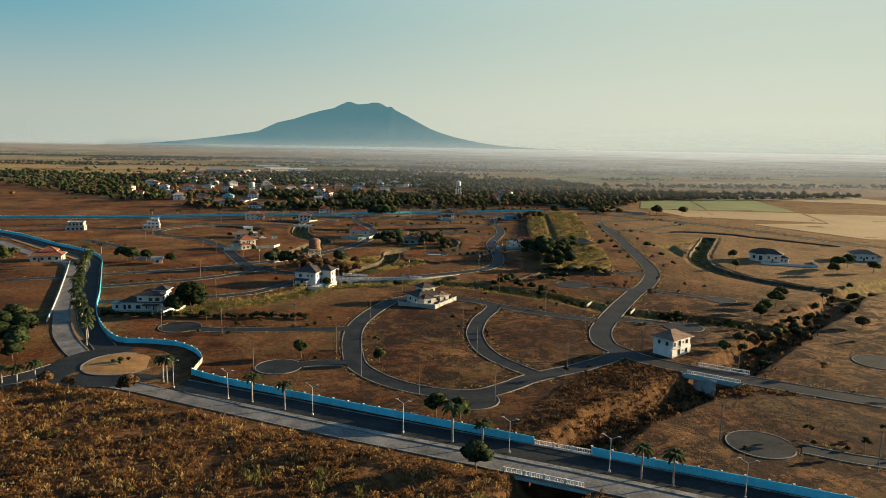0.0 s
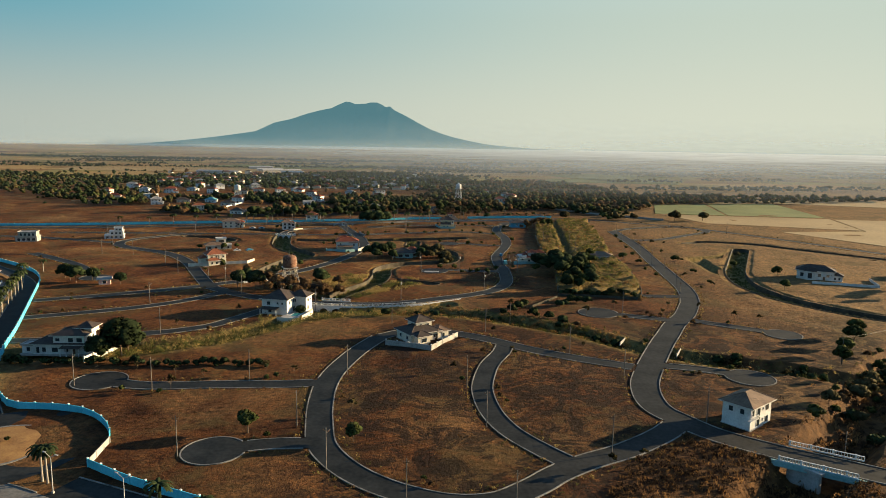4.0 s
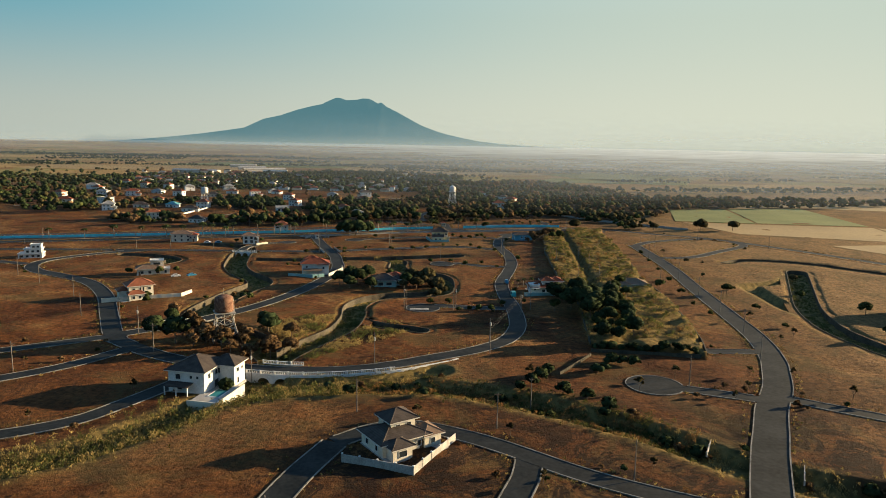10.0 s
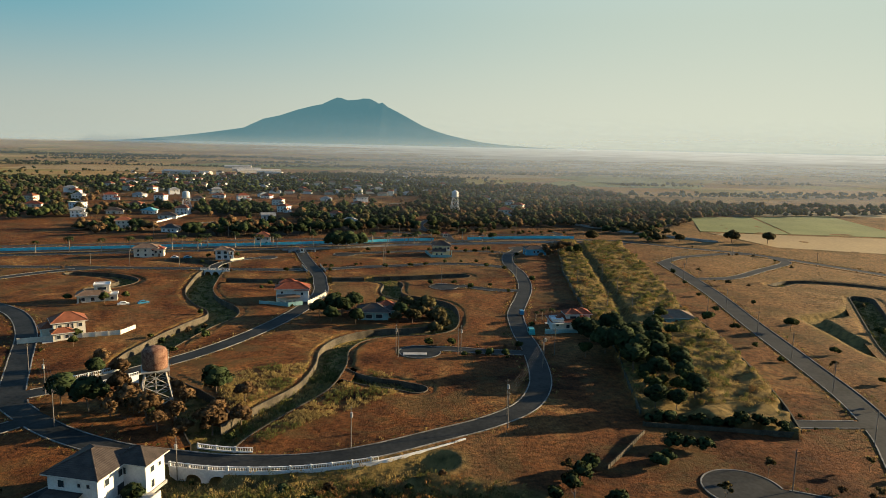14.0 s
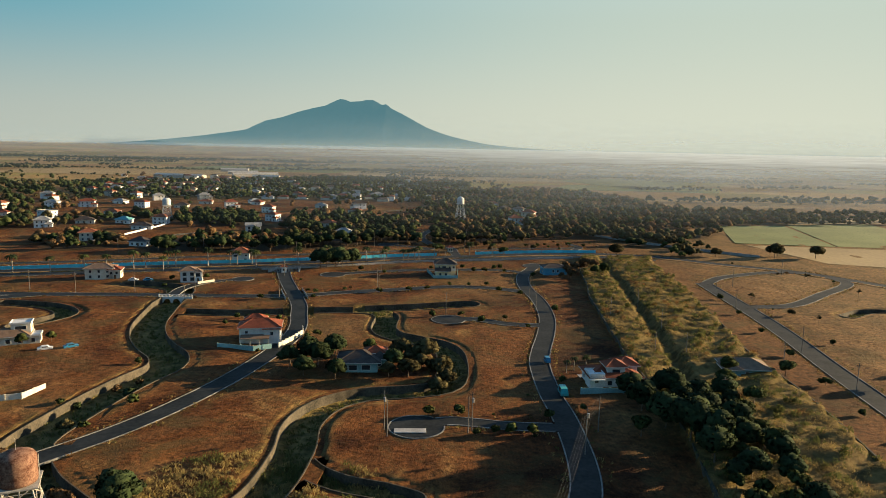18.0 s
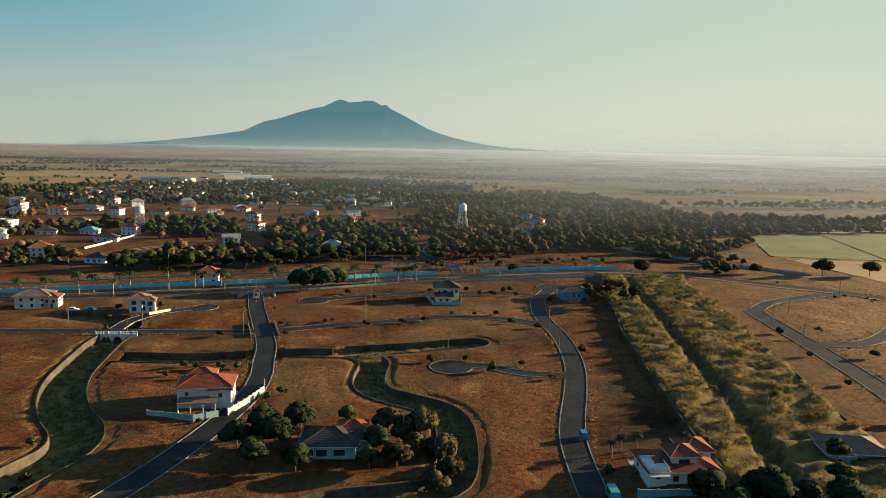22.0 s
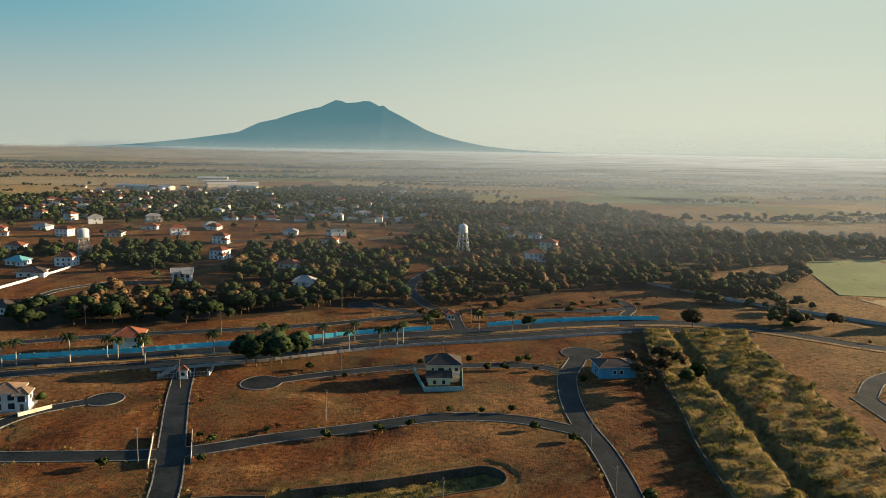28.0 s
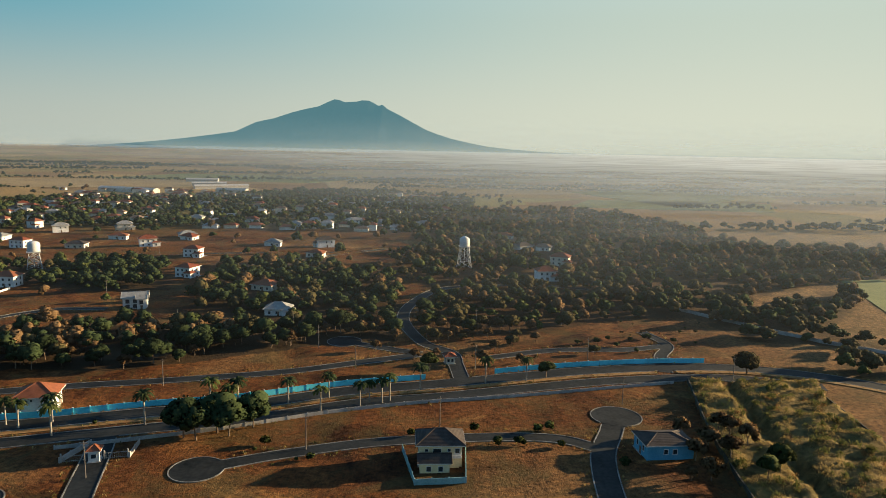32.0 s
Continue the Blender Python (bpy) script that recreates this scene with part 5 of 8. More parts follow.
garden_wall([(43, 459.5), (64, 460.5)], 1.9, aqua_wall, "aqua-painted garden wall below the red-roofed house", cap=False)

# dark-roofed house among trees
dk = house((-24, 479), 3, [
    B(0, 0, 12, 10, 3.4, rise=2.4, over=1.0, S=[(-4.2, 1.8, 1.6, 1.5), (-1.6, 1.7, 2.4, 1.6), (2.4, 1.8, 2.6, 1.5)], E=row_of(2, 9, 1.8), W=row_of(2, 9, 1.8)),
    B(6.5, 1.5, 5, 6, 3.4, rise=1.6, over=0.8, S=row_of(1, 4, 1.8), E=row_of(1, 5, 1.8)),
    B(5.0, 3.5, 6, 5, 4.6, rise=1.5, over=0.8, mat=roof_red),
], aqua_wall, roof_dark, "low house with a dark red-brown roof among trees", door=(0, "S", -5.2))

# yellow house in its walled plot
ye = house((4, 641), 3, [
    B(0, 0, 11, 8.5, 6.2, rise=2.6, over=0.9, mat=roof_dark, S=[(-3.6, 4.8, 0.7, 0.7), (-0.9, 4.6, 2.0, 1.2), (2.2, 4.8, 0.7, 0.7), (4.3, 4.6, 1.1, 1.3), (3.6, 1.5, 1.6, 1.4)], W=row_of(2, 7, 4.6), E=row_of(3, 7.5, 4.6, 0.9, 1.2) + row_of(2, 7, 1.6)),
    B(-1.6, -5.2, 7.5, 4.5, 2.8, roof="gable", rise=1.5, over=0.6, mat=roof_dark, S=row_of(2, 6, 1.3)),
    B(3.6, -4.4, 2.4, 1.0, 3.2, roof="flat", mat=white_paint),
], yellow_paint, roof_dark, "yellow two-storey house with a dark roof in a walled plot", door=(0, "S", 2.6))
balcony(ye, 2.2, -5.3, 5.4, -4.3, 3.25, white_paint)
garden_wall([(-6, 646), (-2, 627), (10.5, 628.5), (11, 647)], 1.9, aqua_wall, "grey-green plastered wall round the yellow house", cap=False)

# orange-roofed house with long wall
og = house((-130, 446), 34, [
    B(0, 0, 10, 8, 5.8, rise=2.6, over=0.9, S=[(-3, 4.3, 1.2, 1.2), (-0.4, 4.2, 0.7, 1.8), (0.9, 4.2, 0.7, 1.8), (3.4, 4.4, 1.2, 1.2), (3, 1.6, 2.4, 1.2)], E=row_of(2, 7, 4.2), W=row_of(2, 7, 4.2)),
    B(-2.5, -5.4, 6, 3.5, 2.8, rise=1.3, over=0.7, S=row_of(2, 5, 1.5)),
    B(-6.5, 1.5, 4, 6, 3.6, rise=1.4, over=0.7),
], cream_paint, roof_orange, "cream two-storey house with orange tiled roofs", door=(0, "S", 1.6))
garden_wall([(-141, 434), (-127, 441), (-112, 447), (-110, 455)], 1.9, cream_paint, "long cream garden wall before the orange-roofed house", cap=False)
hk = house((-147, 498), 22, [
    B(0, 0, 12, 8, 3.2, rise=2.0, over=0.8, S=row_of(3, 11, 1.6, 1.4, 1.4)),
    B(3.5, 1.5, 6, 5, 3.6, z=3.2, roof="flat", mat=white_paint, S=[(0, 2.2, 3.4, 1.2)], E=row_of(1, 4, 2.0)),
    B(7.5, -1.5, 4, 5, 3.0, roof="flat", mat=white_paint, S=row_of(1, 3, 1.6)),
], cream_paint, roof_brown, "house with a brown roof and a white flat-topped upper room", door=(0, "S", -4.8))
w3 = house((-233, 541), 18, [
    B(0, 0, 14, 9, 3.2, roof="flat", mat=white_paint, S=row_of(4, 13, 1.6, 1.6, 1.5), E=row_of(2, 8, 1.6)),
    B(1.5, 0.5, 10, 7.5, 3.1, z=3.42, roof="flat", mat=white_paint, S=row_of(3, 9, 1.5, 1.6, 1.6), E=row_of(2, 7, 1.5)),
    B(3, 1, 6, 5.5, 2.8, z=6.74, roof="flat", mat=white_paint, S=row_of(2, 5, 1.4, 1.4, 1.4)),
], white_paint, concrete, "white three-storey modern house with stepped flat roofs", door=(0, "S", -5.6))
balcony(w3, -6, -5.5, 6, -4.85, 3.4, white_paint)
w3.scale = (0.88, 0.88, 0.78)
rbh = house((-228, 388), 18, [
    B(0, 0, 16, 10, 3.4, rise=2.4, over=1.1, S=row_of(4, 15, 1.7, 1.5, 1.5), E=row_of(2, 9, 1.7)),
    B(1, 1, 7, 6, 2.2, z=3.4, rise=2.2, over=0.9, S=row_of(2, 6, 1.3, 1.2, 0.9)),
], cream_paint, roof_orange, "cream bungalow with a tiered orange tiled roof", door=(0, "S", -3.6))
house((-172, 612), 14, [
    B(0, 0, 13, 9, 5.6, rise=2.0, over=0.8, mat=roof_brown, S=row_of(3, 12, 4.2) + row_of(3, 12, 1.6), E=row_of(2, 8, 4.2)),
    B(7, -1, 6, 7, 4.6, rise=1.6, over=0.7, mat=roof_red, S=row_of(2, 5, 3.2), E=row_of(2, 6, 3.2)),
], cream_paint, roof_brown, "house with brown and red tiled roofs beside the street", door=(1, "S", 0.5))
m2 = house((-126, 609), 16, [
    B(0, 0, 7.6, 7.5, 5.6, rise=2.0, over=0.6, S=row_of(2, 7, 4.2, 1.8, 1.7) + row_of(2, 7, 1.6, 1.8, 1.8), E=row_of(2, 7, 4.2, 1.5, 1.5) + row_of(2, 7, 1.6, 1.5, 1.6)),
    B(4.6, -2, 3.6, 5, 5.0, rise=1.4, over=0.5, S=row_of(1, 3, 3.8, 2.0, 1.8), E=row_of(1, 4, 3.8, 1.6, 1.6)),
], white_paint, roof_brown, "unfinished white house with wide dark window openings", door=(1, "S", 0.0))
garden_wall([(-119, 602), (-113, 609)], 1.2, cream_paint, "low cream wall beside the unfinished house", cap=False)
gh = house((-117.5, 670), 14, [
    B(0, 0, 10, 9, 5.4, rise=3.0, over=1.0, S=[(-3, 3.9, 2.0, 1.2), (-0.8, 4.4, 0.6, 0.6), (3.0, 4.0, 1.0, 1.0), (2.6, 1.5, 1.4, 1.3)], E=row_of(3, 8, 4.0, 0.8, 1.1) + row_of(2, 7, 1.5)),
], white_paint, roof_orange, "white house with a steep red-orange hip roof behind the blue wall", door=(0, "E", 3.0))
house((-282, 520), 14, [B(0, 0, 13, 8, 3.2, roof="flat", S=row_of(4, 12, 1.6, 1.8, 1.8)), B(0.5, 0, 11, 7, 3.0, z=3.42, roof="flat", S=row_of(4, 10, 1.5, 1.6, 1.8))], concrete, concrete, "bare concrete shell of an unfinished two-storey house", door=(0, "E", 0))
house((-163, 384), 20, [B(0, 0, 5, 4, 2.8, roof="gable", rise=1.0, S=row_of(1, 4, 1.4, 1.6, 1.2))], pink_paint, roof_grey, "small pink kiosk with a grey roof among shrubs", name="kiosk", door=(0, "E", 0))
house((7.5, 722.4), 12, [B(0, 0, 3.4, 3.2, 2.8, rise=1.2, over=0.7, S=row_of(2, 3, 1.4, 0.9, 1.1), E=row_of(1, 3, 1.4))], cream_paint, roof_red, "small cream guardhouse with a red roof at the wall gap", name="guardhouse", door=(0, "W", 0))
ne = house((206, 430), -28, [
    B(0, 0, 18, 10, 5.0, rise=2.6, over=0.9, S=[(-6.5, 2.6, 1.6, 2.0), (-2.6, 2.8, 2.2, 3.4), (2, 2.8, 1.4, 1.6), (6, 2.8, 1.4, 1.4)], W=row_of(2, 8, 2.8), E=row_of(2, 8, 2.6)),
    B(-2.6, -4.8, 5, 3.5, 4.6, roof="gable", rise=1.6, over=0.6, S=[(0, 2.4, 2.0, 3.0)]),
    B(10.5, -1, 5, 7, 3.0, rise=1.4, over=0.6, S=row_of(2, 4, 1.6, 1.0, 1.2)),
], white_paint, roof_dark, "large white house with a dark roof and porch gable", door=(0, "S", 4.2))
garden_wall([(196, 414), (226, 405), (233, 425)], 1.6, white_paint, "low white wall beside the large white house", cap=False)
house((272, 437), -20, [B(0, 0, 14, 9, 4.6, rise=2.2, over=0.9, S=row_of(4, 13, 2.4), W=row_of(2, 8, 2.4)), B(8, -1, 4, 6, 3.0, rise=1.2)], white_paint, roof_brown, "white bungalow with a brown hip roof in hazy light", door=(0, "S", 0))
blue = house((65, 648), 6, [B(0, 0, 13, 9, 4.2, rise=1.6, over=0.6, mat=roof_dark, S=row_of(2, 5, 2.4), W=row_of(2, 8, 2.6, 1.0, 1.6))], blue_house_mat, roof_grey, "bright blue house with a dark grey roof half hidden by trees", door=(0, "W", 0))
house((99, 480), -6, [B(0, 0, 13, 9, 3.2, rise=2.2, over=0.9, S=row_of(3, 12, 1.6)), B(-5, -3, 5, 6, 3.2, rise=1.5, over=0.7, S=row_of(1, 4, 1.6))], aqua_wall, roof_brown, "low house with a brown roof sunk among dense trees", door=(0, "S", 0))

# ---- perimeter walls, bridges, posts, towers ----


def along(line, spacing):
    """Evenly spaced points along a line, with directions in degrees."""
    d = np.hypot(*np.diff(line, axis=0).T)
    s_ = np.concatenate([[0], np.cumsum(d)])
    k = max(1, int(s_[-1] / spacing))
    t = np.linspace(0, s_[-1], k + 1)
    p_ = np.column_stack([np.interp(t, s_, line[:, 0]), np.interp(t, s_, line[:, 1])])
    return p_


def perimeter(points, h, label):
    return garden_wall([tuple(q) for q in along(curve(points, 1.5), 4.6)], h, blue_wall, label, post_every=9.0, name="perimeter_wall")


blue_text = "sky-blue painted masonry perimeter wall with white-capped posts"
perimeter([(-360, 520), (-328, 501), (-302, 484), (-276, 462), (-248, 439), (-229, 425), (-212, 409), (-198, 390), (-182, 358), (-156, 304), (-142, 273), (-130, 252), (-121, 239), (-112.5, 230), (-106, 228.5), (-98, 228), (-91, 226), (-84, 221), (-79, 215), (-76, 209)], 1.9, blue_text)
garden_wall([(-76, 209), (-75, 198)], 1.7, concrete, "bare concrete stretch of perimeter wall", post_every=3.6, name="perimeter_wall", cap=False)
perimeter([(-75, 197.5), (-62, 190), (-44, 182), (-19, 171), (3, 161.5), (22.5, 153)], 1.9, blue_text)
perimeter([(35, 148), (52, 140.5), (73, 131.5), (105, 117), (150, 98), (200, 77)], 1.9, blue_text)
perimeter([(-420, 588), (-300, 610), (-215, 634), (-160, 651.5), (-124, 661.5), (-109, 665.5), (-86, 674), (-60, 681.5), (-30, 695), (-1, 703.5)], 1.9, blue_text)
perimeter([(24, 711), (42, 717), (61, 722), (85, 726.5), (107, 728.5)], 1.9, blue_text)
garden_wall([(-213, 384), (-196, 349), (-174, 303), (-160, 273), (-151, 253)], 1.0, white_paint, "low whitewashed wall along the boulevard", post_every=5.0, name="roadside_wall", cap=False)
garden_wall([tuple(q) for q in along(curve([(-98, 643), (-62, 656), (-48, 662.5), (-30, 671), (-4, 680), (26, 687), (62, 697), (87, 704)], 2), 6)], 1.1, concrete, "low grey wall along the edge of the upper boulevard", post_every=7, name="roadside_wall", cap=False)
garden_wall([(86, 702), (123, 818), (144, 789), (169, 759), (215, 720)][1:], 1.9, concrete, "weathered grey block wall by the far fields", post_every=5, name="boundary_wall", cap=False)
garden_wall([(39.8, 349.6), (47, 359.5), (53.9, 369.4)], 1.4, bank_mat, "short broken grey block wall on the grass", post_every=1.6, name="boundary_wall", cap=False)
garden_wall([(55, 374), (77, 371), (91.5, 369)], 1.5, dark_block, "dark mossy retaining wall at the foot of the overgrown strip", post_every=6, name="boundary_wall", cap=False)
garden_wall([(-232, 768), (-229.5, 797), (-227.5, 832)], 1.6, white_paint, "long white garden wall in the village", post_every=5, name="garden_wall", cap=False)

BALUSTER = bmesh.new()
for z0, z1, r0, r1 in ((0.0, 0.12, 0.09, 0.09), (0.12, 0.4, 0.06, 0.10), (0.4, 0.72, 0.10, 0.055), (0.72, 0.8, 0.08, 0.08)):
    add_tube(BALUSTER, (0, 0, z0), (0, 0, z1), r0, r1, 6, False)
baluster_me = bpy.data.meshes.new("baluster")
BALUSTER.to_mesh(baluster_me)
BALUSTER.free()
baluster_me.materials.append(white_paint)


def balustrade(points, z, label, mat=None, gap=0.55, owner=None):
    mat = mat or white_paint
    line = along(curve(points, 1.0), gap)
    ob = owner or thing("balustrade", (*line[0], z), 0, label, "balustrade")
    org = np.array(line[0])
    rel = line - org
    zo = 0 if owner is None else z
    ribbon("base", rel, 0.16, -0.16, zo + 0.15, mat, ob, 0.3)
    ribbon("rail", rel, 0.15, -0.15, zo + 1.08, mat, ob, 0.14)
    for i, (x, y) in enumerate(rel):
        if i % 8 == 0:
            part("pier", box(-0.2, -0.2, -0.1, 0.2, 0.2, 1.2, 0.02), mat, ob, "", pose(x, y, zo))
        else:
            piece("baluster", baluster_me, ob, pose(x, y, zo + 0.14))
    return ob


def retaining(points, top, foot, thick, mat, label, arches=(), name="bridge_wall"):
    """A wall along a line down into a creek, with arched openings: (start, width, crown height)."""
    line = along(curve(points, 1.0), 0.35)
    n_ = len(line)
    s_ = np.arange(n_) * 0.35
    low = np.full(n_, foot, float)
    for a0, w, crown in arches:
        u = (s_ - a0 - w / 2) / (w / 2)
        on = np.abs(u) < 1
        low[on] = foot + (crown - foot) * np.sqrt(1 - u[on] ** 2) ** 0.8
    nor = sides(line)
    v = []
    for off in (thick / 2, -thick / 2):
        q = line + nor * off
        v += [(x, y, top) for x, y in q] + [(x, y, z) for (x, y), z in zip(q, low)]
    f = []
    for i in range(n_ - 1):
        f += [(i, n_ + i, n_ + i + 1, i + 1), (2 * n_ + i + 1, 3 * n_ + i + 1, 3 * n_ + i, 2 * n_ + i), (i + 1, 2 * n_ + i + 1, 2 * n_ + i, i), (n_ + i, 3 * n_ + i, 3 * n_ + i + 1, n_ + i + 1)]
    f += [(0, 2 * n_, 3 * n_, n_), (n_ - 1, 2 * n_ - 1, 4 * n_ - 1, 3 * n_ - 1)]
    return tagged(new(name, mesh_of(name, v, f, mat)), label, "bridge")


nb = curve([(-56, 348.0), (-44, 346.2), (-28, 347.2), (-12, 352.0), (2, 360), (9, 365)], 1.0)
retaining(nb, 0.25, -3.4, 0.5, white_paint, "long white bridge wall with two low arches", ((3.5, 4.2, -0.9), (9.0, 4.2, -0.9)))
balustrade(nb[:46], 0.25, "white balustrade along the curved bridge")
balustrade([(-53, 357.2), (-46, 355.8), (-40, 355.6)], 0.25, "short white balustrade on the far side of the bridge")
balustrade([(22.5, 153), (35, 148)], 0.1, "white balustrade where the boulevard crosses the creek")
balustrade([(14, 139), (30, 132.5)], 0.1, "white balustrade on the near side of the boulevard bridge")
retaining([(12, 140), (32, 131.5)], 0.1, -1.1, 0.5, aqua_wall, "pale blue edge beam of the boulevard bridge")
balustrade([(84, 214.2), (97, 206.2)], 0.1, "white balustrade on the street bridge")
balustrade([(77.5, 206.0), (90.5, 197.6)], 0.1, "white balustrade on the street bridge")
retaining([(76, 206.6), (92, 196.4)], 0.1, -1.2, 0.5, aqua_wall, "pale concrete edge beam of the street bridge")
pier = thing("bridge_pier", (82, 203.5, -5), 32, "grey concrete pier under the street bridge", "pier")
part("column", box(-0.5, -3.8, 0, 0.5, 3.8, 4.2, 0.1), concrete, pier)
part("crosshead", box(-0.8, -4.2, 4.2, 0.8, 4.2, 4.9, 0.08), concrete, pier)
retaining([(-126, 571.6), (-111, 572.4)], 0.25, -2.6, 0.45, white_paint, "white bridge wall with small arches", ((2.0, 3.2, -0.6), (6.0, 3.2, -0.6), (10, 3.2, -0.6)))
balustrade([(-126, 571.6), (-111, 572.4)], 0.25, "white balustrade over the small arches")
for e in (-4.7, 4.7):
    q = STREET_M[6:13] + sides(STREET_M)[6:13] * e
    retaining(q, 0.25, -2.8, 0.45, white_paint, "white bridge wall where the street crosses the creek", ((4.0, 4.0, -0.8), (9.2, 4.0, -0.8)))
    balustrade(q, 0.25, "white balustrade on the street bridge")
for x, y in ((64.6, 297), (80.5, 284)):
    garden_wall([(x, y), (x + 4, y + 7.5)], 0.6, concrete, "plain grey parapet where the street crosses the creek", post_every=5, name="parapet", cap=False)
for e in (-5.0, 5.0):
    q = STREET_M[-34:-26] + sides(STREET_M)[-34:-26] * e
    garden_wall([tuple(q[0]), tuple(q[-1])], 1.2, concrete, "grey parapet beside the gate street", post_every=6, name="parapet", cap=False)


def lamp_post(x, y, turn):
    """Two-armed street lamp."""
    ob = thing("street_lamp", (x, y, 0.2), turn, "pale steel street lamp with two raised arms", "street lamp", "lamps on the boulevard median")
    part("base", box(-0.25, -0.25, 0, 0.25, 0.25, 0.4, 0.04), concrete, ob)
    part("pole", tube((0, 0, 0.4), (0, 0, 7.6), 0.11, 0.07), lamp_mat, ob)
    for s_ in (-1, 1):
        arm = part("arm", tube((0, 0, 7.5), (1.5 * s_, 0, 8.3), 0.06, 0.05, 6), lamp_mat, ob)
        bm = bmesh.new()
        add_box(bm, min(1.3 * s_, 2.1 * s_), -0.16, 8.26, max(1.3 * s_, 2.1 * s_), 0.16, 8.42, 0.04)
        part("lamp_head", bm, lamp_mat, arm)
    return ob


first = lamp_post(-58, 178, -23)
for x, y in ((-33, 168), (-9, 158), (16, 148), (37, 139.5), (62, 129), (88, 117), (-76, 186)):
    copy_thing(first, pose(x, y, 0.2, 0, 0, -23))


def power_pole(x, y, turn, h=9.6, box_on=False):
    ob = thing("utility_pole", (x, y, min(0.0, ground_z(x, y))), turn, "tapered grey concrete utility pole with a crossarm" if not box_on else "concrete utility pole carrying a grey transformer", "utility pole", "poles along the streets")
    part("shaft", tube((0, 0, -0.5), (0, 0, h), 0.14, 0.09, 8), pole_mat, ob)
    part("crossarm", box(-0.8, -0.06, h - 0.75, 0.8, 0.06, h - 0.65), wood, ob)
    for q in (-0.7, 0.0, 0.7):
        part("insulator", tube((q, 0, h - 0.62), (q, 0, h - 0.42), 0.05, 0.03, 6), wood, ob)
    if box_on:
        part("transformer", tube((0, -0.5, h - 2.6), (0, -0.5, h - 1.5), 0.32, 0.32, 10), steel, ob, "grey transformer can")
    else:
        part("lamp_arm", tube((0, 0, h - 1.4), (0, 1.5, h - 0.9), 0.04, 0.03, 6), pole_mat, ob)
    return ob


plain = power_pole(-35, 220, 20)
carrier = power_pole(-54, 347, 10, 10.2, True)
SPOTS = [(-24, 198), (-28, 259), (-6, 184), (12, 222), (8, 250), (44, 284), (40, 208), (69, 227), (56, 259), (-104, 246), (-81, 244), (-56, 253), (-58, 203), (15, 180), (-208, 472), (-209, 488), (-157, 442), (-138, 411), (-125, 346), (-92, 368), (-102, 301), (-11, 428)]
SPOTS += [(9, 431), (20, 372), (28, 328), (17, 310), (-19, 319), (36, 420), (77, 342), (109, 365), (120, 402), (124, 434), (126, 464), (131, 505), (42, 433), (80, 449), (44, 588), (-141, 581), (-167, 578), (-30, 603), (4, 551), (75, 494), (86, 495), (115, 486)]
SPOTS += [(-114, 571), (-72, 574), (-28, 590), (43, 558), (-82, 628), (-32, 646), (73, 548), (91, 571), (88, 528), (135, 570), (140, 605), (155, 621), (-89, 692), (-27, 713), (-45, 738), (4, 662), (63, 683), (61, 727), (17, 716), (109, 707), (68, 157), (96, 212), (171, 300), (133, 278), (97, 142)]
SPOTS += [(-245, 555), (-190, 581), (-260, 600), (-200, 690), (-150, 700), (-110, 760), (-170, 820), (-60, 760), (20, 770), (60, 780), (-30, 850), (-100, 920), (-200, 960), (30, 900), (90, 850), (200, 660), (235, 620), (-188, 470), (-120, 405)]
for i, (x, y) in enumerate(SPOTS):
    copy_thing(plain, pose(x, y, min(0.0, ground_z(x, y)), 0, 0, (i * 37) % 60 - 30))
for x, y in ((-106, 389), (-18, 359.5), (-12, 432), (10, 432.5), (20.5, 380), (37, 424), (-114, 584)):
    copy_thing(carrier, pose(x, y, 0, 0, 0, 15))


def wires(a, b, h, n_=4):
    """Slack wires between two poles."""
    ob = thing("power_line", (*a, h), 0, "slack black power wires strung between poles", "power line")
    for k in range(n_):
        off = (k - (n_ - 1) / 2) * 0.7
        pts = [((b[0] - a[0]) * i / 10 + off, (b[1] - a[1]) * i / 10 + off * 0.4, -3.6 * i / 10 * (1 - i / 10)) for i in range(11)]
        bm = bent_tube(pts, 0.014)
        part("wire", bm, wire_mat, ob)
    return ob


for a_, b_ in (((20, 372), (36, 420)), ((36, 420), (42, 433)), ((-92, 368), (-54, 347)), ((171, 300), (133, 278)), ((69, 227), (96, 212)), ((43, 558), (44, 588)), ((-106, 389), (-92, 368)), ((140, 605), (155, 621)), ((4, 662), (63, 683))):
    wires(a_, b_, 9.2)


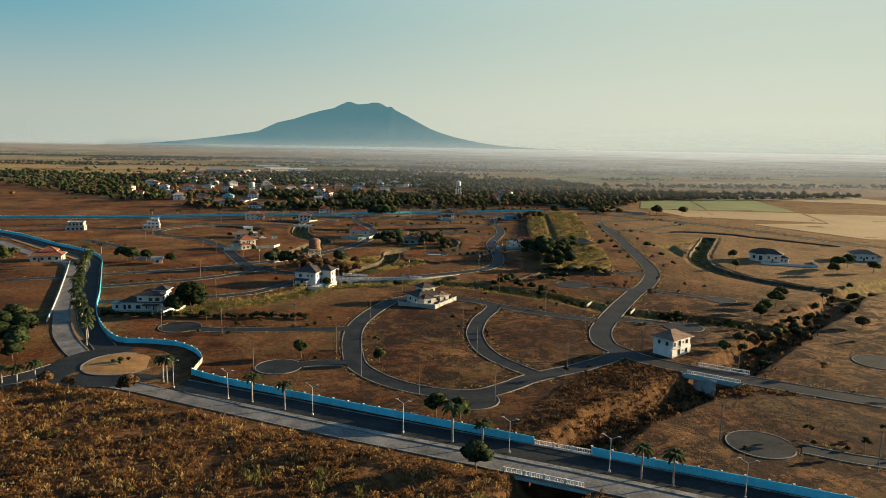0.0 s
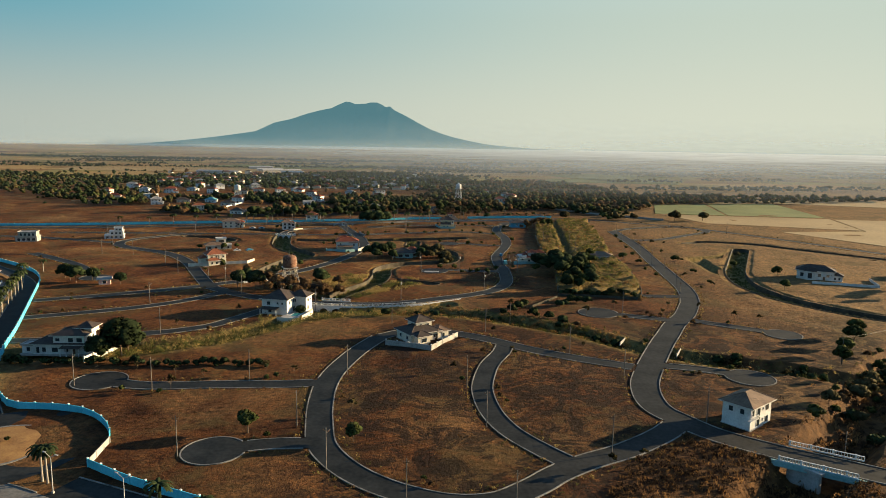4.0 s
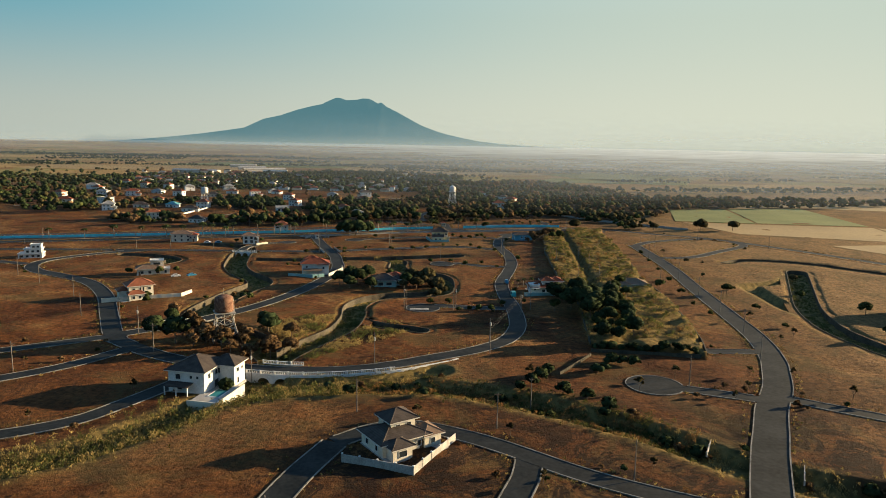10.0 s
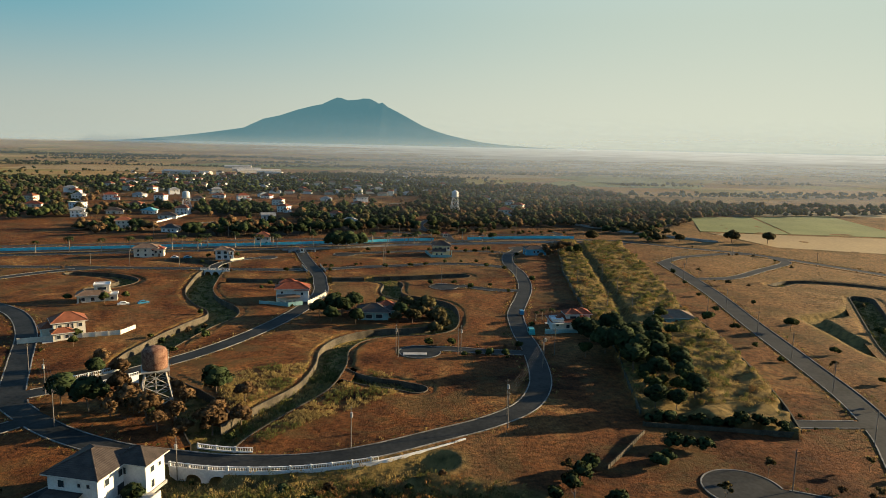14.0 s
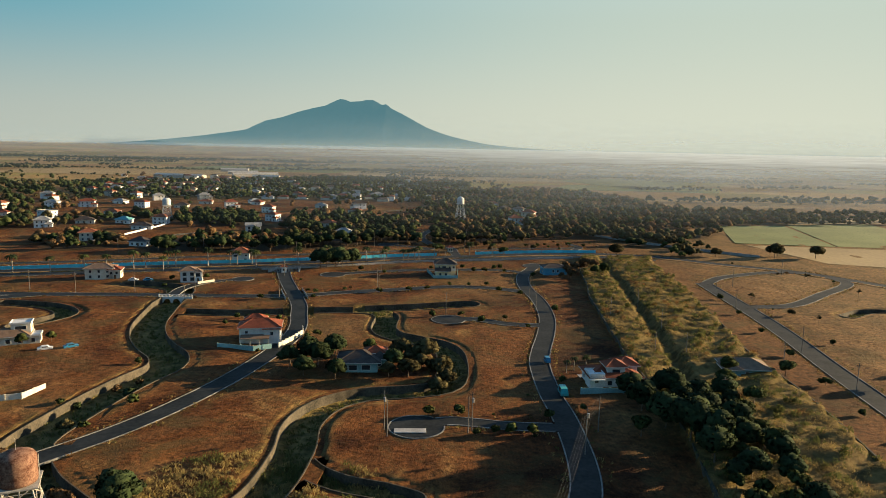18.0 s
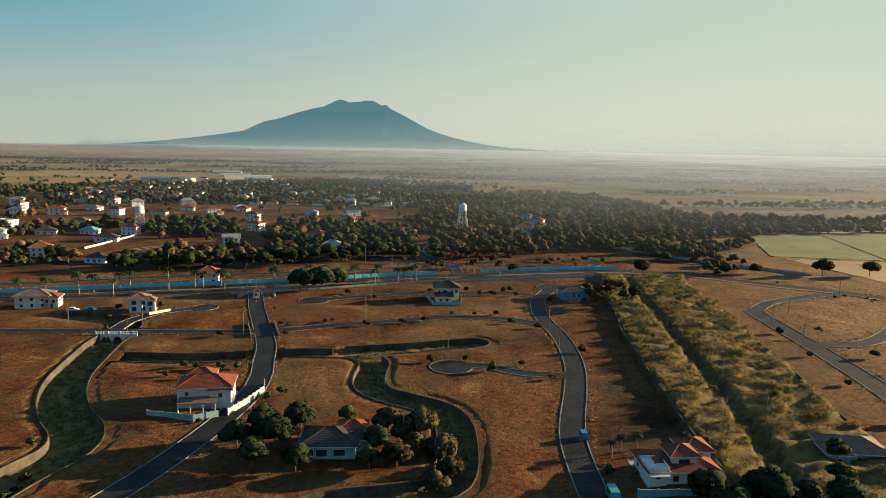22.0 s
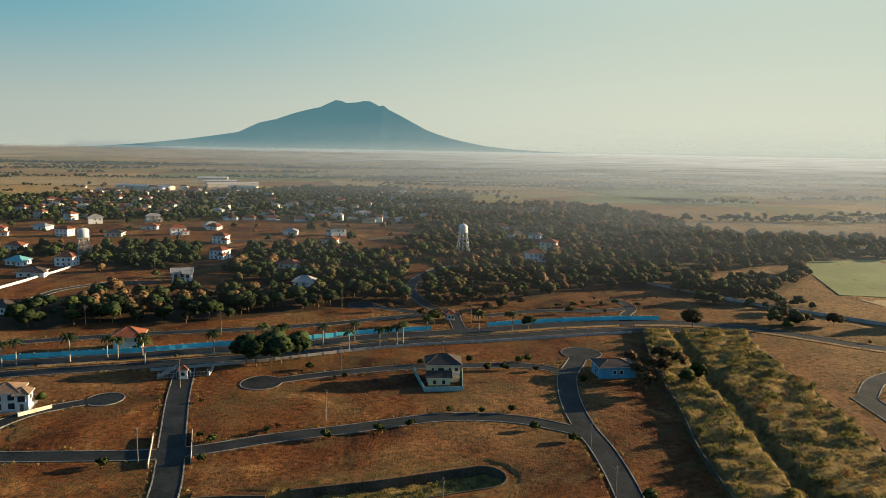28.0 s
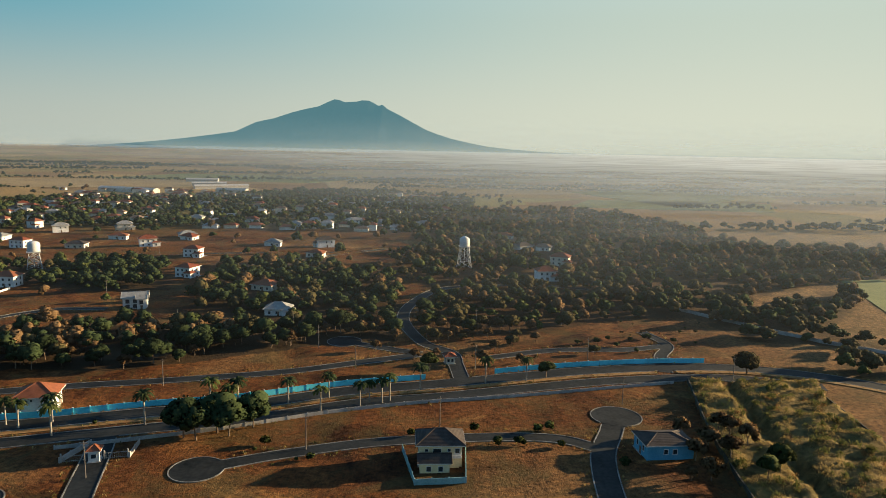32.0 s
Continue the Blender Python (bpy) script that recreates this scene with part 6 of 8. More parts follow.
def water_tower(x, y, turn, legs_h, r, tank_h, spread, leg_mat, tank_mat, label, dome=True):
    ob = thing("water_tower", (x, y, ground_z(x, y) - 0.2), turn, label, "water tower")
    feet = [(spread * sx, spread * sy) for sx, sy in ((-1, -1), (1, -1), (1, 1), (-1, 1))]
    tops = [(r * 0.72 * sx, r * 0.72 * sy) for sx, sy in ((-1, -1), (1, -1), (1, 1), (-1, 1))]
    at = lambda i, t: Vector((feet[i][0] + (tops[i][0] - feet[i][0]) * t, feet[i][1] + (tops[i][1] - feet[i][1]) * t, legs_h * t))
    for i in range(4):
        part("leg", tube(at(i, 0), at(i, 1), 0.2, 0.17, 6), leg_mat, ob)
    for i in range(4):
        j = (i + 1) % 4
        for t0, t1 in ((0.02, 0.34), (0.34, 0.67), (0.67, 0.98)):
            part("brace", tube(at(i, t0), at(j, t1), 0.12, 0.12, 5), leg_mat, ob)
            part("brace", tube(at(j, t0), at(i, t1), 0.12, 0.12, 5), leg_mat, ob)
            part("strut", tube(at(i, t1), at(j, t1), 0.10, 0.10, 5), leg_mat, ob)
    part("platform", box(-r - 0.3, -r - 0.3, legs_h, r + 0.3, r + 0.3, legs_h + 0.25), leg_mat, ob)
    bm = bmesh.new()
    prof = [(r * 0.55, 0.25), (r * 0.98, 0.4), (r, 0.8), (r, tank_h * 0.5), (r, tank_h)] + ([(r * 0.88, tank_h + r * 0.2), (r * 0.55, tank_h + r * 0.36), (0.15, tank_h + r * 0.44)] if dome else [(r * 0.6, tank_h + r * 0.3), (0.12, tank_h + r * 0.55)])
    rings = [[bm.verts.new((q * math.cos(i * math.tau / 28), q * math.sin(i * math.tau / 28), legs_h + z)) for i in range(28)] for q, z in prof]
    for a_, b_ in zip(rings, rings[1:]):
        for i in range(28):
            fc = bm.faces.new((a_[i], a_[(i + 1) % 28], b_[(i + 1) % 28], b_[i]))
            fc.smooth = True
    bm.faces.new(rings[-1])
    tank = part("tank", bm, tank_mat, ob)
    for k in (0.33, 0.66):
        q = bmesh.new()
        for i in range(28):
            a0, a1 = i * math.tau / 28, (i + 1) * math.tau / 28
            add_tube(q, (r * math.cos(a0), r * math.sin(a0), legs_h + tank_h * k), (r * math.cos(a1), r * math.sin(a1), legs_h + tank_h * k), 0.05, 0.05, 4, False)
        part("hoop", q, tank_mat, tank)
    part("mast", tube((0, 0, legs_h + tank_h + r * 0.4), (0, 0, legs_h + tank_h + r * 0.4 + 2.4), 0.05, 0.03, 5), leg_mat, tank)
    part("pipe", tube((0, 0, 0), (0, 0, legs_h + 0.3), 0.14, 0.14, 6), leg_mat, ob)
    bm = bmesh.new()
    for s_ in (-0.25, 0.25):
        add_tube(bm, (r + 0.2, s_, legs_h * 0.02), (r + 0.15, s_, legs_h + tank_h), 0.03, 0.03, 4)
    for i in range(30):
        z = 0.5 + i * (legs_h + tank_h - 0.8) / 30
        add_tube(bm, (r + 0.2, -0.25, z), (r + 0.2, 0.25, z), 0.02, 0.02, 4, False)
    part("ladder", bm, steel, ob)
    return ob


water_tower(-73, 383, 24, 11.2, 3.2, 4.9, 4.7, pale_steel, rust, "rusty steel water tank on a braced lattice tower")
water_tower(19.5, 927, 12, 14.5, 3.4, 5.4, 4.2, white_steel, white_steel, "white water tank on a tall braced steel tower", False)
water_tower(-251, 894, 30, 10.5, 3.6, 5.4, 4.2, white_steel, white_steel, "white water tank on a short braced steel tower")

# gatehouse and gate at the head of the street
gt = house((-84.5, 637.5), 14, [B(0, 0, 2.6, 2.6, 2.9, rise=1.3, over=0.5, S=[(0, 1.6, 1.2, 1.1)], E=[(0, 1.6, 1.2, 1.1)], W=[(0, 1.6, 1.2, 1.1)])], white_paint, roof_orange, "tiny white guardhouse with an orange pyramid roof", name="guardhouse", door=(0, "N", 0))


def gate(x, y, turn, w):
    ob = thing("gate", (x, y, 0.1), turn, "grey steel barred gate between slim posts", "gate")
    for s_ in (-w / 2, w / 2):
        part("post", box(s_ - 0.17, -0.17, 0, s_ + 0.17, 0.17, 2.4, 0.03), concrete, ob)
    for z in (0.3, 1.6):
        part("rail", box(-w / 2 + 0.25, -0.04, z, w / 2 - 0.25, 0.04, z + 0.08), steel, ob)
    k = int(w / 0.45)
    for i in range(1, k):
        q = -w / 2 + i * w / k
        part("bar", box(q - 0.03, -0.03, 0.05, q + 0.03, 0.03, 1.9), steel, ob)


gate(-79.6, 638.7, 14, 5.6)
gate(-89.4, 636.2, 14, 5.6)
garden_wall([(-92.5, 635.5), (-90, 647)], 1.5, concrete, "low grey wing wall beside the gate", post_every=4, cap=False)
garden_wall([(-76.5, 639.5), (-77.5, 648)], 1.5, concrete, "low grey wing wall beside the gate", post_every=4, cap=False)


def car(x, y, turn, paint, label, long=4.6, wide=1.85, high=1.55, van=False):
    ob = thing("car", (x, y, 0.12), turn, label, "car")
    pr = [(-long / 2, 0.35), (-long / 2, 0.95), (-long * 0.36, 1.0 if not van else high), (-long * 0.22, high), (long * (0.16 if not van else 0.34), high), (long * (0.30 if not van else 0.42), 0.95), (long / 2, 0.85), (long / 2, 0.35)]
    k = len(pr)
    v = [(a_, -wide / 2 + (0.14 if b_ > 1.05 else 0), b_) for a_, b_ in pr] + [(a_, wide / 2 - (0.14 if b_ > 1.05 else 0), b_) for a_, b_ in pr]
    f = [tuple(range(k - 1, -1, -1)), tuple(range(k, 2 * k))] + [(i, (i + 1) % k, k + (i + 1) % k, k + i) for i in range(k)]
    bd = piece("body", mesh_of("body", v, f, paint), ob)
    part("windscreen", box(-long * 0.2, -wide / 2 + 0.02, 1.02, long * 0.2, wide / 2 - 0.02, high - 0.14), glass, bd)
    for a_ in (-long * 0.3, long * 0.3):
        for s_ in (-1, 1):
            wheel = part("wheel", tube((a_, s_ * (wide / 2 - 0.22), 0.32), (a_, s_ * (wide / 2 + 0.01), 0.32), 0.33, 0.33, 14), wire_mat, ob)
            part("rim", tube((a_, s_ * (wide / 2 + 0.01), 0.32), (a_, s_ * (wide / 2 + 0.03), 0.32), 0.19, 0.17, 10), steel, wheel)
    for s_ in (-0.6, 0.6):
        part("headlight", box(long / 2 - 0.04, s_ - 0.16, 0.62, long / 2 + 0.02, s_ + 0.16, 0.78), white_paint, bd)
        part("tail_light", box(-long / 2 - 0.02, s_ - 0.14, 0.7, -long / 2 + 0.04, s_ + 0.14, 0.84), roof_red, bd)
    return ob


teal_paint = worn("teal_car_paint", (0.02, 0.18, 0.18), (0.04, 0.25, 0.24), 0.5, 0.35, 0, 0, 5)
blue_paint = worn("blue_car_paint", (0.02, 0.10, 0.17), (0.03, 0.15, 0.24), 0.5, 0.4, 0, 0, 5)
car(37.6, 459, 92, teal_paint, "teal van parked at the kerb", 5.4, 2.1, 2.3, True)
car(37.4, 488, 95, blue_paint, "blue-covered cart parked at the kerb", 3.2, 1.7, 2.0, True)
car(-131, 491, 25, white_paint, "white car parked on the drive")
car(-124, 494, 40, blue_paint, "blue car parked on the drive")
car(-153, 606, 10, white_paint, "white car parked beside the house")
car(-146, 607, 30, blue_paint, "blue car parked beside the house")
slab_ob = thing("concrete_slab", (-5.5, 431, 0.12), 2, "bare pale concrete slab on the grass", "slab")
part("slab", box(-4, -1.3, 0, 4, 1.3, 0.25, 0.05), concrete, slab_ob)

# ---- plants ----
rng = np.random.default_rng(7)


def ball(sub):
    bm = bmesh.new()
    bmesh.ops.create_icosphere(bm, subdivisions=sub, radius=1.0)
    out = np.array([v.co[:] for v in bm.verts]), np.array([[v.index for v in f.verts] for f in bm.faces])
    bm.free()
    return out


BALLS = {2: ball(2), 3: ball(3)}


def crown_cloud(seed, lobes, r, h, quads, size, sub=3, lump=1.0):
    """A crown of lumpy lobes under a dome, fringed with leaf sprays: points, triangles and shading normals."""
    g = np.random.default_rng(seed)
    unit_v, unit_f = BALLS[sub]
    C_, T_, N_, base = [], [], [], 0
    spots = []
    for i in range(lobes):
        a_ = i * 2.399 + g.uniform(-0.5, 0.5)
        q = math.sqrt(i / lobes) * g.uniform(0.8, 1.1)
        s_ = r * g.uniform(0.30, 0.52) * (1.15 - 0.35 * q) * lump
        c = np.array((math.cos(a_) * q * r * 0.68, math.sin(a_) * q * r * 0.68, h * (0.66 - 0.34 * q * q + g.uniform(-0.10, 0.08))))
        w = np.array((s_ * g.uniform(0.9, 1.15), s_ * g.uniform(0.9, 1.15), min(s_ * g.uniform(0.68, 0.9), h * 0.42)))
        k1, k2, k3 = g.normal(size=(3, 3))
        bulge = 1 + 0.16 * np.sin(unit_v @ k1 * 2.6 + i) + 0.13 * np.sin(unit_v @ k2 * 5) + 0.09 * np.sin(unit_v @ k3 * 11) + g.normal(size=len(unit_v)) * 0.05
        C_.append(unit_v * bulge[:, None] * w + c)
        T_.append(unit_f + base)
        nn = unit_v + 0.35 * (C_[-1] - (0, 0, h * 0.3)) / r
        N_.append(nn / np.linalg.norm(nn, axis=1)[:, None])
        base += len(unit_v)
        spots.append((c, w))
    k = g.integers(0, lobes, quads)
    d = g.normal(size=(quads, 3))
    d /= np.linalg.norm(d, axis=1)[:, None]
    d[:, 2] = np.abs(d[:, 2]) * 0.95 - 0.3 * (g.random(quads) < 0.4)
    cs, ws = np.array([q[0] for q in spots])[k], np.array([q[1] for q in spots])[k]
    c = cs + d * ws * g.uniform(0.95, 1.28, (quads, 1))
    u, v = leaf_axes(g, quads, size)
    C_.append(np.stack([c - u - v, c + u - v, c + u + v, c - u + v], 1).reshape(-1, 3))
    f0 = base + 4 * np.arange(quads)[:, None]
    T_ += [f0 + (0, 1, 2), f0 + (0, 2, 3)]
    nn = d + g.normal(size=d.shape) * 0.3
    N_.append(np.repeat(nn / np.linalg.norm(nn, axis=1)[:, None], 4, 0))
    return np.concatenate(C_), np.concatenate(T_), np.concatenate(N_)


def tri_mesh(name, co, tri, nor, mat):
    me_ = bpy.data.meshes.new(name)
    me_.vertices.add(len(co))
    me_.vertices.foreach_set("co", np.ascontiguousarray(co, np.float32).ravel())
    me_.loops.add(3 * len(tri))
    me_.loops.foreach_set("vertex_index", tri.ravel().astype(np.int32))
    me_.polygons.add(len(tri))
    me_.polygons.foreach_set("loop_start", np.arange(0, 3 * len(tri), 3, dtype=np.int32))
    me_.polygons.foreach_set("use_smooth", np.ones(len(tri), bool))
    me_.update(calc_edges=True)
    me_.materials.append(mat)
    me_.normals_split_custom_set_from_vertices(nor.tolist())
    return me_


def trunk_mesh(seed, h, r, limbs, spread, mat):
    g = random.Random(seed)
    bm = bmesh.new()
    p0, lean = Vector((0, 0, -0.3)), Vector((g.uniform(-0.1, 0.1), g.uniform(-0.1, 0.1), 1))
    fork = p0 + lean * h * 0.55
    add_tube(bm, p0, fork, r, r * 0.65, 7)
    for i in range(limbs):
        a_ = i * math.tau / limbs + g.uniform(-0.4, 0.4)
        mid = fork + Vector((math.cos(a_) * spread * 0.5, math.sin(a_) * spread * 0.5, h * 0.25))
        end = mid + Vector((math.cos(a_) * spread * 0.4, math.sin(a_) * spread * 0.4, h * g.uniform(0.2, 0.4)))
        add_tube(bm, fork, mid, r * 0.5, r * 0.3, 5, False)
        add_tube(bm, mid, end, r * 0.3, r * 0.1, 5, False)
    me_ = bpy.data.meshes.new("trunk")
    bm.to_mesh(me_)
    bm.free()
    me_.materials.append(mat)
    return me_


KINDS = {}


def tree_kind(key, mat, h, r, quads, size, lobes, variants, label, category="tree", name="tree", foot=0.30, trunk_r=0.22, lump=1.0):
    out = []
    for i in range(variants):
        seed = abs(hash_of(key)) + i * 13
        co, tri, nor = crown_cloud(seed, lobes, r, h * (1 - foot) * 1.05, quads, size, 3, lump)
        co[:, 2] += h * foot
        out.append((trunk_mesh(seed, h * 0.75, trunk_r, 4, r * 0.8, bark), tri_mesh("crown", co, tri, nor, mat)))
    KINDS[key] = (out, label, category, name)


def hash_of(s_):
    return sum((i + 1) * ord(c_) for i, c_ in enumerate(s_))


def plant(key, x, y, scale=1.0, label=None, squash=1.0):
    out, text, category, name = KINDS[key]
    if from_grid(dr, [(x, y)])[0] < 0.3 + 0.35 * scale * (name == "shrub"):
        return None
    tm, cm = out[int(rng.integers(len(out)))]
    ob = thing(name, (x, y, ground_z(x, y) - 0.05), float(rng.uniform(0, 360)), label or text, category)
    ob.scale = (scale, scale, scale * squash)
    piece("trunk", tm, ob)
    piece("crown", cm, ob)
    return ob


tree_kind("mango", leaf_dark, 8.5, 4.6, 2600, 0.34, 18, 4, "dense dark green broad-crowned tree")
tree_kind("leafy", leaf_green, 7.5, 3.8, 2000, 0.32, 15, 4, "green leafy tree with a broken crown", lump=0.86)
tree_kind("brown", leaf_brown, 7.0, 3.8, 2000, 0.30, 15, 4, "tree with thin rusty brown leaves", lump=0.72)
tree_kind("olive", leaf_olive, 6.6, 4.6, 2200, 0.32, 17, 4, "wide olive-gold tree lit by low sun", lump=0.84)
tree_kind("thin", leaf_olive, 4.6, 1.7, 150, 0.36, 5, 3, "spindly young tree with sparse leaves", foot=0.4, trunk_r=0.07, lump=0.5)
tree_kind("bush", leaf_green, 2.0, 1.25, 160, 0.30, 5, 3, "rounded green roadside shrub", "shrub", "shrub", 0.08, 0.07)
tree_kind("scrub", leaf_dark, 2.6, 1.9, 220, 0.38, 7, 3, "dark green tangled roadside shrub", "shrub", "shrub", 0.05, 0.08)
tree_kind("dryshrub", leaf_brown, 2.4, 1.7, 240, 0.36, 6, 3, "dry brown leafless roadside shrub", "shrub", "shrub", 0.05, 0.08, 0.7)


def frond_mesh(seed, n_, length, mat):
    """Arching palm fronds with hanging leaflets."""
    g = np.random.default_rng(seed)
    c, u, v = [], [], []
    for i in range(n_):
        a_ = i * 2.399 + g.uniform(-0.2, 0.2)
        rise = g.uniform(-0.15, 0.95)
        d = np.array((math.cos(a_), math.sin(a_), 0))
        side = np.array((-d[1], d[0], 0))
        p_ = np.zeros(3)
        for k in range(8):
            t = k / 8
            tilt = rise * (1 - t) - 1.25 * t
            step = (d * math.cos(tilt) + np.array((0, 0, 1)) * math.sin(tilt)) * length / 8
            w = 0.55 * (1 - 0.6 * t)
            for s_ in (-1, 1):
                lv = side * s_ * w + np.array((0, 0, -0.32 * w))
                c.append(p_ + step / 2 + lv * 0.5)
                u.append(step * 0.52)
                v.append(lv * 0.5)
            p_ = p_ + step
    return loose_quads("frond", np.array(c), np.array(u), np.array(v), mat)


PALM_CROWNS = [frond_mesh(s_, 24, 3.5, leaf_dark if s_ % 2 else leaf_green) for s_ in range(4)]
PALM_TRUNKS = []
for s_ in range(3):
    bm = bmesh.new()
    ps = [(0, 0.34), (0.8, 0.27), (3.0, 0.23), (5.5, 0.25), (7.6, 0.17), (8.6, 0.14)]
    for (z0, r0), (z1, r1) in zip(ps, ps[1:]):
        add_tube(bm, (0.02 * z0 * (s_ - 1), 0, z0 - 0.2), (0.02 * z1 * (s_ - 1), 0, z1 - 0.2), r0, r1, 8, False)
    PALM_TRUNKS.append(bpy.data.meshes.new("trunk"))
    bm.to_mesh(PALM_TRUNKS[-1])
    bm.free()
    PALM_TRUNKS[-1].materials.append(palm_bark)


def palm(x, y, scale=1.0, group="palms along the boulevards"):
    k = int(rng.integers(3))
    ob = thing("palm_tree", (x, y, 0.1), float(rng.uniform(0, 360)), "royal palm with a smooth grey trunk and drooping fronds", "palm tree", group)
    ob.scale = (scale, scale, scale * float(rng.uniform(0.92, 1.12)))
    piece("trunk", PALM_TRUNKS[k], ob)
    piece("frond", PALM_CROWNS[int(rng.integers(4))], ob, Matrix.Translation((0.17 * (k - 1), 0, 8.3)), "spray of drooping green fronds")


for x, y in ((-81, 191), (-79.6, 190.4), (-51, 176.5), (-41, 171.6), (3, 153.5), (10, 150.6), (43, 136.5), (49, 134), (-123, 183), (-118, 182), (-114, 184), (-132, 190), (-140, 186), (-209, 412)):
    palm(x, y, float(rng.uniform(0.78, 0.95)))
q = along(curve([(-203, 384), (-194, 368), (-176, 326), (-160, 293), (-145, 265), (-132, 244), (-121, 226)], 2), 8.0)
for x, y in q:
    palm(x + rng.uniform(-0.7, 0.7), y + rng.uniform(-0.8, 0.8), float(rng.uniform(0.8, 1.05)))
for x, y in ((-120, 658), (-116, 656), (-104, 651), (-81, 660), (-66, 672), (-59, 668), (-59, 676), (-44, 678), (-32, 684), (-33, 672), (-21, 678), (-18, 680), (-15, 681), (-12, 682), (-3, 692), (-179, 632), (-166, 637), (-162, 640), (-151, 644), (-147, 647), (-131, 652), (-109, 661), (-149, 634), (-190, 630), (-205, 625), (-222, 620), (-240, 616), (-262, 610), (20, 700), (34, 704)):
    palm(x + rng.uniform(-0.6, 0.6), y + rng.uniform(-0.6, 0.6), float(rng.uniform(0.85, 1.1)))

for x, y in ((42, 478), (45, 481), (49, 482), (60, 481), (64, 479)):
    palm(x, y, float(rng.uniform(0.42, 0.55)), "garden palms by the red-roofed house")

